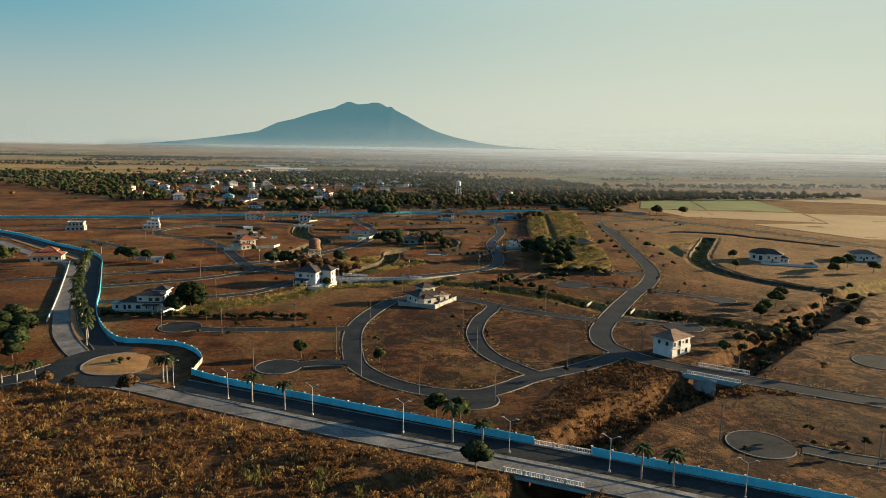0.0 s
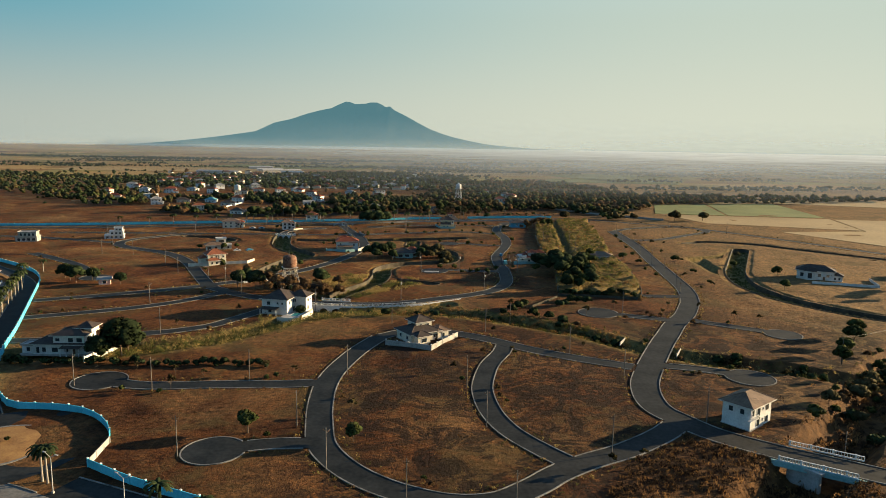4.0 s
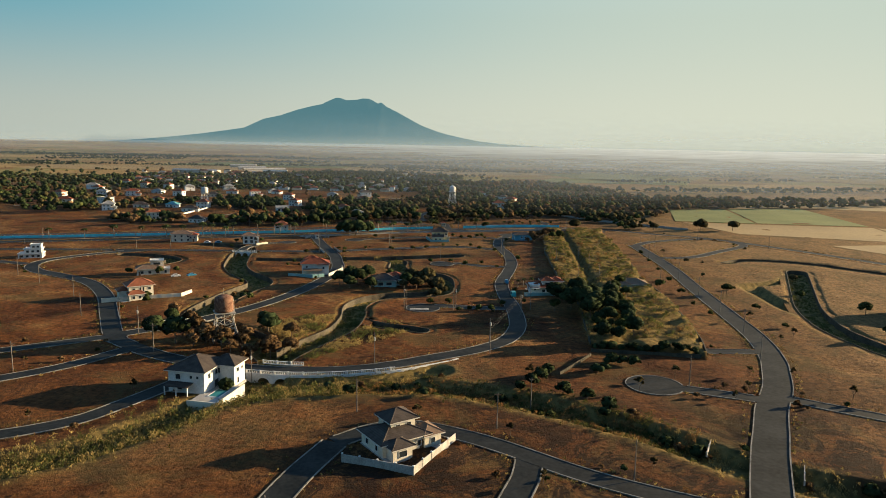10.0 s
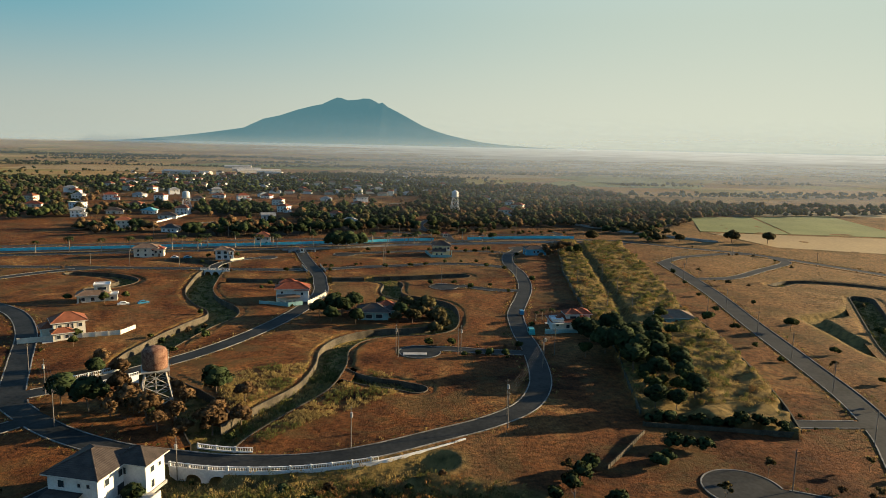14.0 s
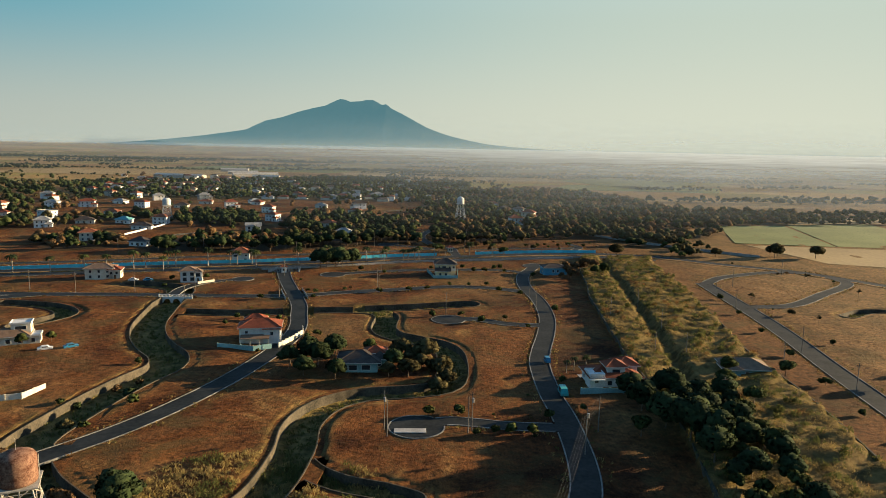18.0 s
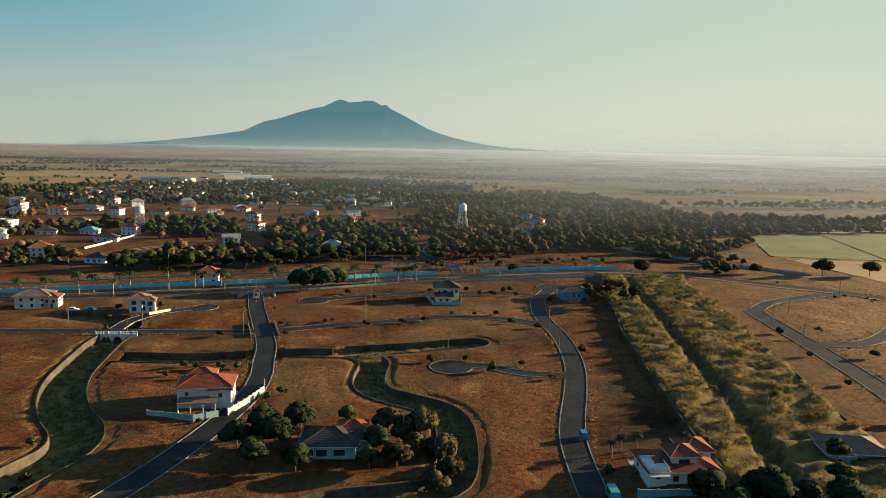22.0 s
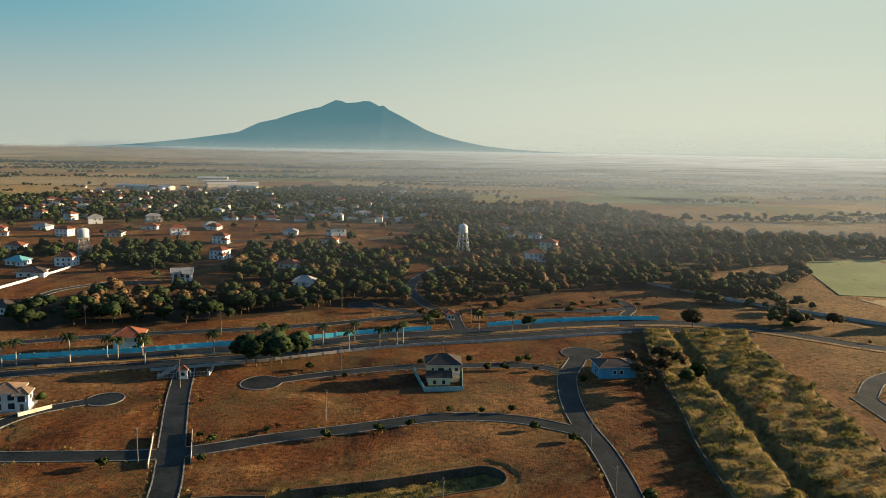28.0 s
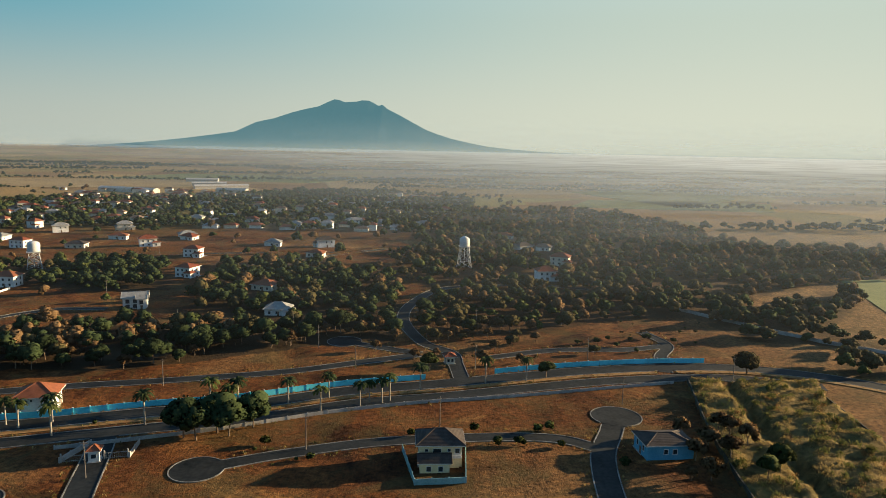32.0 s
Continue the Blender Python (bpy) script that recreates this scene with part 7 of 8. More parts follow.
# single trees and shrubs of the estate
for k in range(46):
    x, y = ((rng.uniform(-44, 66), rng.uniform(722, 764)) if k < 30 else (rng.uniform(80, 128), rng.uniform(742, 790)))
    plant(("brown", "olive", "brown", "thin")[k % 4] if k < 30 else ("bush", "thin")[k % 2], float(x), float(y), float(rng.uniform(0.4, 0.8)))
for key, spots in (
    ("mango", ((-88, 377, 1.0), (-98, 382, 0.9), (-60, 392, 0.9), (-103, 273, 1.35), (-104, 280, 1.2), (-107.5, 268, 0.9), (8, 139, 0.75), (-59, 655.5, 1.4), (-67, 651.5, 1.4), (-50, 659.5, 1.2), (-55, 653, 1.1), (-63, 650, 1.1), (-146, 232, 1.0), (-150, 225, 0.95), (-142, 221, 0.9), (-138, 214, 0.85), (-157, 236, 1.0), (-135, 207, 0.7), (-170, 242, 1.0), (-178, 256, 1.0), (-184, 246, 1.0), (-160, 248, 0.9), (-196, 262, 1.0), (-152, 210, 0.95), (-165, 222, 1.0), (-97, 397, 0.8), (-100, 404, 0.7), (62, 424, 1.25), (68, 433, 1.2), (60, 436, 1.1), (57, 447, 1.0), (66, 420, 1.1), (74, 428, 1.0), (63, 412, 0.9), (72, 441, 1.0), (56, 457, 0.9), (66, 452, 1.0), (75, 455, 0.9), (-178, 386, 0.9), (-172, 390, 0.8), (-184, 392, 0.85), (-190, 398, 0.8), (-155, 383, 0.7), (-37, 478, 1.0), (-33, 487, 1.0), (-41, 484, 0.9), (-46, 478, 0.8), (-30, 468, 0.7), (-13, 478, 0.7), (-40, 470, 0.7))),
    ("leafy", ((-133, 605, 0.5), (-135, 600, 0.45), (-118, 612, 0.45), (-131, 614, 0.5), (-38, 684, 1.15), (-43, 687, 1.1), (-35, 690, 1.0), (0, 712, 0.9), (42, 707, 0.95), (48, 709, 0.9), (-46, 216, 0.75), (74, 272, 0.55), (83, 269, 0.5), (-1, 168, 0.85), (5, 166.5, 0.9), (-20, 212, 0.6), (-83, 183, 0.75), (52, 430, 0.8), (80, 436, 0.9), (86, 444, 0.9), (78, 415, 0.8), (85, 460, 0.8), (90, 470, 0.85), (112, 478, 0.8), (-125, 442, 0.5), (-121, 432, 0.5), (-240, 400, 0.9), (-250, 392, 0.9), (-262, 400, 0.9), (-246, 378, 0.9), (90, 634, 0.9), (84, 628, 0.8), (-22, 493, 0.7), (-5, 483, 0.6), (142, 470, 0.8), (186, 432, 0.8), (232, 395, 1.2), (243, 404, 1.2), (222, 382, 1.0), (250, 390, 1.1), (178, 470, 0.7), (150, 300, 1.0), (140, 288, 0.9), (158, 312, 0.9), (132, 276, 0.8), (172, 395, 0.7), (-150, 498, 0.5), (-156, 494, 0.55), (-140, 493, 0.6), (-134, 500, 0.5))),
    ("brown", ((74, 660, 0.85), (88, 648, 0.9), (84, 658, 0.9), (78, 650, 1.0), (72, 643, 0.95), (80, 640, 1.0), (72, 632, 0.95), (-70, 370, 1.2), (-78, 378, 1.1), (-84, 386, 1.1), (-54, 370, 1.1), (-48, 374, 1.0), (-72, 392, 1.0), (-66, 384, 1.0), (-95, 410, 0.9), (-88, 409, 0.9), (-102, 413, 0.8), (-64, 372, 0.95), (-58, 374, 0.85), (-60, 367, 0.8), (-66, 366, 0.8), (-81, 374, 0.8), (-86, 382, 0.7), (-56, 381, 0.9), (-50, 385, 0.8), (-76, 376, 0.7), (86, 655, 1.0), (-3, 492, 0.5), (67, 632, 0.6), (-126, 189, 0.8), (-112, 185, 0.7), (-105, 184, 0.55), (63, 182, 0.6), (56, 176, 0.6), (-86, 180, 0.85), (-52, 170, 0.5), (-45, 165, 0.6), (2, 742, 0.8), (10, 758, 0.8), (26, 738, 0.7), (-6, 725, 0.7), (20, 722, 0.8))),
    ("olive", ((226, 722, 1.3), (253, 721, 1.35), (230, 727, 0.9), (186, 722, 0.9), (2, 478, 1.0), (-3, 486, 1.1), (4, 470, 0.85), (-8, 470, 0.8), (-11, 488, 1.0), (1, 464, 0.7), (-14, 470, 0.7), (118, 716, 1.25), (126, 719, 1.1), (-4, 478, 0.7), (-8, 484, 0.6), (132, 262, 0.8), (125, 255, 0.75), (137, 268, 0.8), (-146, 270, 0.6), (168, 265, 0.7), (201, 520, 0.5), (120, 398, 0.4), (135, 540, 0.35), (155, 560, 0.45), (-92, 432, 0.5))),
):
    for x, y, s_ in spots:
        plant(key, x, y, s_ * float(rng.uniform(0.92, 1.08)))
for x, y, s_ in ((-101, 207, 0.8), (-99, 208, 0.6), (-103, 206, 0.6), (-100, 204.6, 0.5)):
    sh = plant("bush", x, y, s_, "low green shrub on the traffic island")
    if sh:
        sh.location.z = 0.62
# young trees along streets and circles
for x, y in ((-70, 253), (-92, 260), (-53, 260), (-80, 256), (-62, 246), (-44, 258), (-75, 245), (-31, 262), (-22, 230), (5, 262), (20, 305), (-4, 316), (24, 283), (50, 288), (57, 276), (46, 205), (38, 201), (78, 150), (90, 159), (100, 150), (110, 160), (120, 152), (70, 146), (85, 330), (92, 338), (100, 352), (112, 350), (128, 388), (130, 420), (136, 395), (130, 330), (120, 334), (96, 268), (104, 258), (66, 266), (60, 246), (-100, 310), (-82, 330), (-118, 300), (-126, 352), (30, 345), (75, 348), (60, 337), (160, 545), (175, 590), (150, 585), (210, 600), (205, 640), (182, 330), (170, 250), (190, 215), (140, 190), (155, 175), (120, 205), (165, 200)):
    plant("thin", x + rng.uniform(-1, 1), y + rng.uniform(-1, 1), float(rng.uniform(0.7, 1.15)))
for x, y in ((-87, 431), (-74, 434), (-71, 434), (-69.5, 437), (-69, 441), (-81, 445), (7, 443), (-1, 441.5), (16, 431), (20, 431), (25, 430.5), (31, 441), (11, 429.5), (41, 447), (-58, 587), (-62, 590), (6, 611), (16, 611), (25, 612), (-12, 605), (-28, 591), (-45, 594), (-80, 572), (-57, 576), (-5, 600), (-14, 596), (-44, 515), (-46, 503), (-47, 511), (-63, 536), (-68, 535), (-75, 534), (-80, 536), (-74, 526), (-82, 527)):
    plant("bush", x, y, float(rng.uniform(0.9, 1.4)))
for x, y in ((-61, 639), (-4, 656), (8, 648), (14, 660), (20, 651), (26, 651.5), (33, 660), (38, 650), (64, 668), (36, 662), (30, 599), (40, 592), (52, 560), (40.5, 512), (39, 470), (42, 610), (52, 640), (42, 630), (28, 544), (18, 538), (36, 531), (10, 549), (-2, 546), (118, 430), (117, 447), (120, 470), (124, 500), (128, 530), (132, 560), (136, 590), (148, 515), (150, 480), (142, 440), (140, 410), (-30, 640), (-44, 648), (60, 744), (66, 746), (72, 740), (78, 748), (84, 741), (90, 750), (96, 742), (70, 752), (86, 756), (94, 760), (100, 745), (104, 756), (62, 750), (76, 758)):
    plant("bush", x + rng.uniform(-0.5, 0.5), y + rng.uniform(-0.5, 0.5), float(rng.uniform(0.9, 1.5)))
for k in range(34):
    plant("scrub", -134 + k * 2.4 + rng.uniform(-0.8, 0.8), 264.5 + rng.uniform(-1.2, 1.2) + max(0, k - 9) * 0.05, float(rng.uniform(0.6, 1.0)))

for k in range(16):
    plant("scrub", 57 + k * 2.2 + rng.uniform(-1, 1), 377 - k * 0.35 + rng.uniform(-0.6, 1.5), float(rng.uniform(0.7, 1.2)))
for x, y, s_ in ((33, 345, 1.5), (36, 350, 1.3), (30, 341, 1.3), (26, 337, 1.0), (52, 352, 1.2), (55, 355, 1.0), (44, 330, 1.2), (38, 334, 1.3), (64, 300, 1.2), (58, 306, 1.1), (20, 333, 1.0), (-30, 341, 1.0), (-10, 341, 0.9)):
    plant("scrub", x, y, s_)

for k in range(44):
    i = int(rng.integers(len(CREEK_W) // 3, len(CREEK_W)))
    q = CREEK_W[i] + sides(CREEK_W)[i] * rng.uniform(-8, 8)
    plant(("scrub", "bush", "dryshrub")[k % 3], q[0], q[1], float(rng.uniform(0.5, 1.3)))
for k in range(54):
    i = int(rng.integers(int(len(CREEK_S) * 0.42), int(len(CREEK_S) * 0.9)))
    q = CREEK_S[i] + sides(CREEK_S)[i] * rng.uniform(-10, 10)
    plant(("scrub", "dryshrub", "olive", "dryshrub", "leafy", "bush")[k % 6], q[0], q[1], float(rng.uniform(0.8, 1.5)) * (0.42 if k % 6 in (2, 4) else 1.0))
for k in range(26):
    i = int(rng.integers(0, len(CREEK_L) // 2))
    q = CREEK_L[i] + sides(CREEK_L)[i] * rng.uniform(-9, 9)
    plant(("scrub", "dryshrub", "bush")[k % 3], q[0], q[1], float(rng.uniform(0.6, 1.2)))
for k in range(110):
    line, half_ = ROADS[5 + int(rng.integers(len(ROADS) - 14))][:2]
    i = int(rng.integers(len(line)))
    q = line[i] + sides(line)[i] * (half_ + rng.uniform(1.2, 4.0)) * (1 if rng.random() < 0.5 else -1)
    plant("bush" if rng.random() < 0.6 else "dryshrub", q[0], q[1], float(rng.uniform(0.35, 0.8)))

# the wooded western side of the strip's south end
for yy in np.arange(383, 452, 7.5):
    for xx in np.arange(60 + (yy - 378) * 0.12, 73 + (yy - 380) * 0.18, 6.5):
        plant("mango" if rng.random() < 0.7 else "leafy", float(xx + rng.uniform(-1.5, 1.5)), float(yy + rng.uniform(-2, 2)), float(rng.uniform(0.5, 0.85)))
for x, y, s_ in ((59.5, 363, 1.3), (62.5, 362, 1.1), (66, 361, 1.2), (-72, 376, 1.0), (-79, 381, 0.9)):
    plant("scrub", x, y, s_)

# village woods: things where one can pick them out, joined beyond


OPEN = ((-25, 1000, 24, 16), (-60, 960, 30, 52), (60, 900, 22, 14), (90, 945, 16, 20), (70, 1015, 22, 14), (12, 856, 26, 7), (170, 880, 26, 12), (-150, 866, 18, 16), (-60, 790, 22, 12), (-148, 786, 18, 22), (30, 1190, 40, 26), (150, 1040, 20, 14))


def stand_of(P):
    """For each place the chance of a tree, and the number of its stand."""
    chance, which = np.zeros(len(P)), np.zeros(len(P), int)
    patch = np.clip(waves(P, 46, 21) * 0.5 + waves(P, 17, 22) * 0.35 + 0.95, 0.1, 1.4)
    for i, (poly, thick_, _) in enumerate(STANDS):
        hit = inside(P, np.array(poly, float))
        chance[hit], which[hit] = thick_, i
    chance *= patch
    for cx, cy, rx, ry in OPEN:
        chance *= soft(0.7, 1.1, np.hypot((P[:, 0] - cx) / rx, (P[:, 1] - cy) / ry))
    for tx_, ty_ in ((19, 928), (-250, 895)):
        chance[np.hypot((P[:, 0] - tx_ * (P[:, 1] / ty_)) / 8, (P[:, 1] - ty_ + 20) / 40) < 1] = 0
    return np.maximum(chance, 0.018 * (P[:, 1] > 780) * (P[:, 0] < 150) * (P[:, 1] < 1600)), which


# place, roof, storeys
HOMES = ((-328, 1063, "g", 2), (-366, 1090, "o", 2), (-404, 1105, "o", 2), (-428, 1020, "o", 2), (-309, 975, "r", 2), (-270, 980, "d", 1), (-223, 995, "r", 2), (-172, 951, "r", 2), (-282, 1085, "g", 2), (-205, 1034, "r", 1), (-88, 1008, "d", 2), (-87, 962, "o", 1), (70, 1016, "d", 1), (86, 1013, "b", 1), (88, 947, "r", 2), (69, 891, "r", 2),
         (-82, 1158, "g", 2), (-14, 1165, "g", 1), (-235, 842, "o", 2), (-150, 880, "r", 2), (-94, 847, "o", 1), (-74, 792, "g", 1), (-363, 971, "r", 2), (-306, 904, "o", 1), (-348, 872, "f", 2), (-314, 806, "g", 2), (-296, 835, "d", 1), (-266, 842, "t", 1), (-236, 806, "d", 1), (-244, 740, "o", 2), (-200, 722, "d", 1), (-212, 1048, "g", 1),
         (-89, 1180, "g", 1), (-335, 1140, "r", 1), (-300, 1160, "t", 1), (-240, 1150, "g", 2), (-190, 1170, "r", 1), (-140, 1140, "g", 1), (-400, 1180, "g", 2), (-450, 1150, "o", 2), (-260, 1230, "t", 1), (-170, 1250, "o", 1), (-120, 1220, "g", 1), (-330, 1250, "r", 1), (-60, 1240, "d", 1), (30, 1190, "d", 1), (60, 1080, "o", 1), (-400, 1290, "g", 1), (-480, 1260, "r", 2), (-392, 958, "g", 2), (-430, 935, "o", 2), (-350, 1015, "g", 1), (-455, 1060, "g", 2), (-395, 880, "r", 1), (-130, 1010, "g", 1), (-262, 1030, "o", 1))
cells = np.array([(x, y) for x in np.arange(-900, 660, 5.8) for y in np.arange(690, 1680, 5.8)])
cells += rng.uniform(-4.2, 4.2, cells.shape)
chance, which = stand_of(cells)
keep = (rng.random(len(cells)) < chance) & (np.abs(cells[:, 0]) < 30 + 0.68 * cells[:, 1])
for hx, hy, *_ in HOMES:
    keep &= np.hypot(cells[:, 0] - hx, cells[:, 1] - hy) > 10
    if hy < 1100:
        keep &= np.hypot((cells[:, 0] - hx * (1 - 16 / hy)) / 9, (cells[:, 1] - hy + 16) / 20) > 1
cells, which = cells[keep], which[keep]
ok = from_grid(dr, cells) > 2.5
cells, which = cells[ok], which[ok]
kind = np.array([rng.choice(4, p=STANDS[w][2]) for w in which])
order = np.argsort(cells[:, 1] + 0.5 * np.abs(cells[:, 0]))
for i in order[:85]:
    key = ("mango", "leafy", "olive", "brown")[kind[i]]
    plant(key, float(cells[i, 0]), float(cells[i, 1]), float(rng.uniform(0.55, 1.1)), None, float(rng.uniform(0.85, 1.2)))
rest, rest_kind = cells[order[85:]], kind[order[85:]]


def joined_trees(name, spots, mat, lobes, quads, r, h, size, seed, label, low=0.45, big=1.15):
    """Many far trees as one mesh of lumpy crowns."""
    if not len(spots):
        return None
    g = np.random.default_rng(seed)
    shapes = [crown_cloud(seed + i, lobes, r, h * 0.85, quads, size, 2) for i in range(6)]
    C_, T_, N_, base = [], [], [], 0
    for x, y in spots:
        c, t_, o = shapes[int(g.integers(6))]
        a_, s_ = g.uniform(0, math.tau), g.uniform(low, big)
        rot = np.array(((math.cos(a_), -math.sin(a_), 0), (math.sin(a_), math.cos(a_), 0), (0, 0, 1)))
        C_.append(c @ rot.T * (s_, s_, s_ * g.uniform(0.8, 1.2)) + (x, y, h * 0.16 * s_))
        N_.append(o @ rot.T)
        T_.append(t_ + base)
        base += len(c)
    return tagged(new(name, tri_mesh(name, np.concatenate(C_), np.concatenate(T_), np.concatenate(N_), mat)), label, "woods", kind="stuff")


for i, (mat, text) in enumerate(((leaf_dark, "dark green trees"), (leaf_green, "green trees"), (leaf_olive, "olive-gold trees"), (leaf_brown, "rusty brown trees"))):
    near_ones = rest[:, 1] < 1120
    joined_trees("woods", rest[near_ones & (rest_kind == i)], mat, 7, 240, 4.6, 8.0, 0.5, 50 + i, text + " standing among the village houses")
    joined_trees("woods", rest[~near_ones & (rest_kind == i)], mat, 4, 40, 4.8, 8.0, 0.9, 60 + i, text + " on the far side of the village")
# orchard rows beside the white water tower
rows_x = [(-23 + 54 * t - 6 * k, 1003 - 74 * t - 9 * k) for k in range(4) for t in np.linspace(0, 1, 17)]
joined_trees("orchard", np.array(rows_x), leaf_green, 3, 14, 2.0, 3.4, 0.6, 85, "rows of small round orchard trees")
# tree lines and copses over the far plain
rows_x = []
for x0, y0, x1, y1, w in ((-1150, 2160, -800, 2340, 30), (-490, 1915, -222, 1978, 26), (-222, 1978, 133, 2068, 30), (281, 1943, 491, 1915, 16), (510, 1867, 830, 1966, 16), (330, 1411, 470, 1441, 18), (543, 1522, 760, 1572, 16), (-691, 1545, -655, 1560, 10), (-125, 1590, 55, 1540, 22), (-620, 2150, -300, 2260, 20), (-1500, 2600, -500, 2680, 40), (-400, 2700, 500, 2620, 30), (700, 2300, 1400, 2420, 30), (900, 1750, 1300, 1830, 24), (500, 1250, 900, 1300, 24), (-1000, 1800, -760, 1850, 12), (60, 2350, 420, 2330, 18), (300, 1180, 640, 1215, 26), (1000, 2900, 2100, 3000, 40), (-2000, 3000, -900, 3150, 50)):
    k = int(math.hypot(x1 - x0, y1 - y0) / 5 * max(1, w / 14))
    t = np.linspace(0, 1, k) + rng.normal(size=k) * 0.01
    rows_x.append(np.column_stack([x0 + (x1 - x0) * t, y0 + (y1 - y0) * t]) + rng.normal(size=(k, 2)) * w * (0.6, 0.4))
rows_x = np.concatenate(rows_x)
joined_trees("hedgerow", rows_x, leaf_dark, 3, 10, 5.0, 8.5, 1.4, 90, "lines of trees across the far plain")
rows_x = []
for k in range(80):
    y0 = 1700 + 2500 * rng.random() ** 1.1
    x0, ln = rng.uniform(-0.75, 0.75) * y0, rng.uniform(60, 520)
    t = np.arange(0, ln, 4.6)
    rows_x.append(np.column_stack([x0 + t, y0 + t * rng.uniform(-0.04, 0.04) + rng.uniform(-4, 4, len(t))]))
joined_trees("hedgerow", np.concatenate(rows_x), leaf_dark, 2, 4, 5.5, 7.5, 1.8, 92, "lines of trees across the far plain")

# ---- grasses and brush ----


def clumps(name, P, mat, n_, r, h, size, seed, label, upright=0.6, wide=0.26):
    """Tufts of grass or brush as one mesh: blades and sprays fanning out from each spot."""
    g = np.random.default_rng(seed)
    N = len(P)
    z = from_grid(gz, P)
    s_ = g.uniform(0.55, 1.35, N)
    base = np.column_stack([P, z])
    C_ = np.repeat(base, n_, 0)
    S_ = np.repeat(s_, n_)[:, None]
    M = N * n_
    off = g.normal(size=(M, 3)) * (r * 0.5, r * 0.5, 0)
    lift = g.random((M, 1)) ** 0.8
    off[:, 2:] = lift * h
    off[:, :2] *= 1.15 - 0.6 * lift
    d = g.normal(size=(M, 3)) * (1 - upright)
    d[:, 2] = np.abs(d[:, 2]) + upright
    d /= np.linalg.norm(d, axis=1)[:, None]
    e = np.cross(d, g.normal(size=(M, 3)))
    e /= np.linalg.norm(e, axis=1)[:, None]
    k = size * g.uniform(0.6, 1.4, (M, 1))
    me_ = loose_quads(name, C_ + off * S_, d * k * S_, e * k * wide * S_, mat)
    return tagged(new(name, me_), label, "grass", kind="stuff")


def scatter(x0, x1, y0, y1, n_, seed):
    g = np.random.default_rng(seed)
    return np.column_stack([g.uniform(x0, x1, n_), g.uniform(y0, y1, n_)])


# wild scrub before the boulevard
P = scatter(-150, 70, 84, 190, 15000, 1)
wild = P[:, 1] < 160 - 0.42 * (P[:, 0] + 40) - 1.0
wild &= (from_grid(dr, P) > 1.5) & (np.hypot(P[:, 0] + 100.5, P[:, 1] - 206.5) > 23)
P = P[wild]
thick = waves(P, 16, 31) + 0.4 * waves(P, 5, 32)
P = P[thick > -0.55]
half = len(P) // 2
clumps("brush", P[:half], brush_brown, 18, 1.0, 1.05, 0.20, 2, "wild dry brown scrub and tall weeds", 0.45, 0.4)
clumps("brush", P[half:int(half * 1.75)], brush_brown, 16, 0.9, 0.9, 0.18, 3, "wild dry brown scrub and tall weeds", 0.45, 0.4)
clumps("brush", P[int(half * 1.75):], grass_gold, 16, 0.9, 1.1, 0.21, 4, "pale golden weeds in the wild scrub", 0.6)
P = scatter(-40, 25, 88, 142, 260, 5)
P = P[(P[:, 1] < 150 - 0.42 * (P[:, 0] + 40)) & (waves(P, 14, 40) > 0.3)]
clumps("tall_grass", P, grass_green, 26, 1.2, 2.0, 0.4, 6, "bright green tall grass by the road", 0.8)

P = scatter(16, 112, 150, 224, 8000, 21)
P = P[inside(P, burnt_land) & (from_grid(dr, P) > 1)]
clumps("brush", P[1::3], brush_brown, 10, 0.8, 0.5, 0.18, 57, "rusty brush on the burnt land", 0.4, 0.4)
clumps("brush", P[::3], burnt_brush, 12, 0.9, 0.6, 0.2, 22, "dark dead brush on the burnt land", 0.4, 0.4)

P = scatter(-150, 70, 84, 190, 1500, 35)
P = P[(P[:, 1] < 158 - 0.42 * (P[:, 0] + 40)) & (from_grid(dr, P) > 2) & (waves(P, 20, 36) > 0.1)]
clumps("brush", P, burnt_brush, 20, 1.2, 1.1, 0.24, 37, "dark leafless brush in the wild scrub", 0.45, 0.4)
P = scatter(-150, 70, 84, 190, 700, 38)
P = P[(P[:, 1] < 158 - 0.42 * (P[:, 0] + 40)) & (from_grid(dr, P) > 2) & (waves(P, 26, 39) > 0.55)]
clumps("brush", P, grass_green, 22, 1.1, 1.2, 0.22, 41, "greenish weeds in the wild scrub", 0.5, 0.4)
# the overgrown strip beside the main street
P = scatter(56, 142, 384, 710, 26000, 8)
P = P[inside(P, STRIP)]
P = P[(far_from(P, GULLY) > 2.4 + 0.5 * waves(P, 9, 44)) & (far_from(P, np.array([(86, 476), (112, 484)], float)) > 9)]
P = P[0.7 * waves(P, 7.0, 78) + 0.5 * waves(P, 4, 46) > -0.15]
hgt = waves(P, 8, 45)
clumps("tall_grass", P[hgt > 0.35], grass_green, 20, 1.0, 0.8, 0.16, 9, "rank greenish tall grass and weeds on the strip", 0.6)
clumps("tall_grass", P[(hgt <= 0.35) & (hgt > -0.5)], grass_gold, 18, 0.95, 0.55, 0.15, 10, "golden tall grass on the overgrown strip", 0.65, 0.2)
clumps("tall_grass", P[hgt <= -0.5], grass_gold, 12, 0.9, 0.35, 0.14, 11, "low golden grass on the overgrown strip", 0.6)

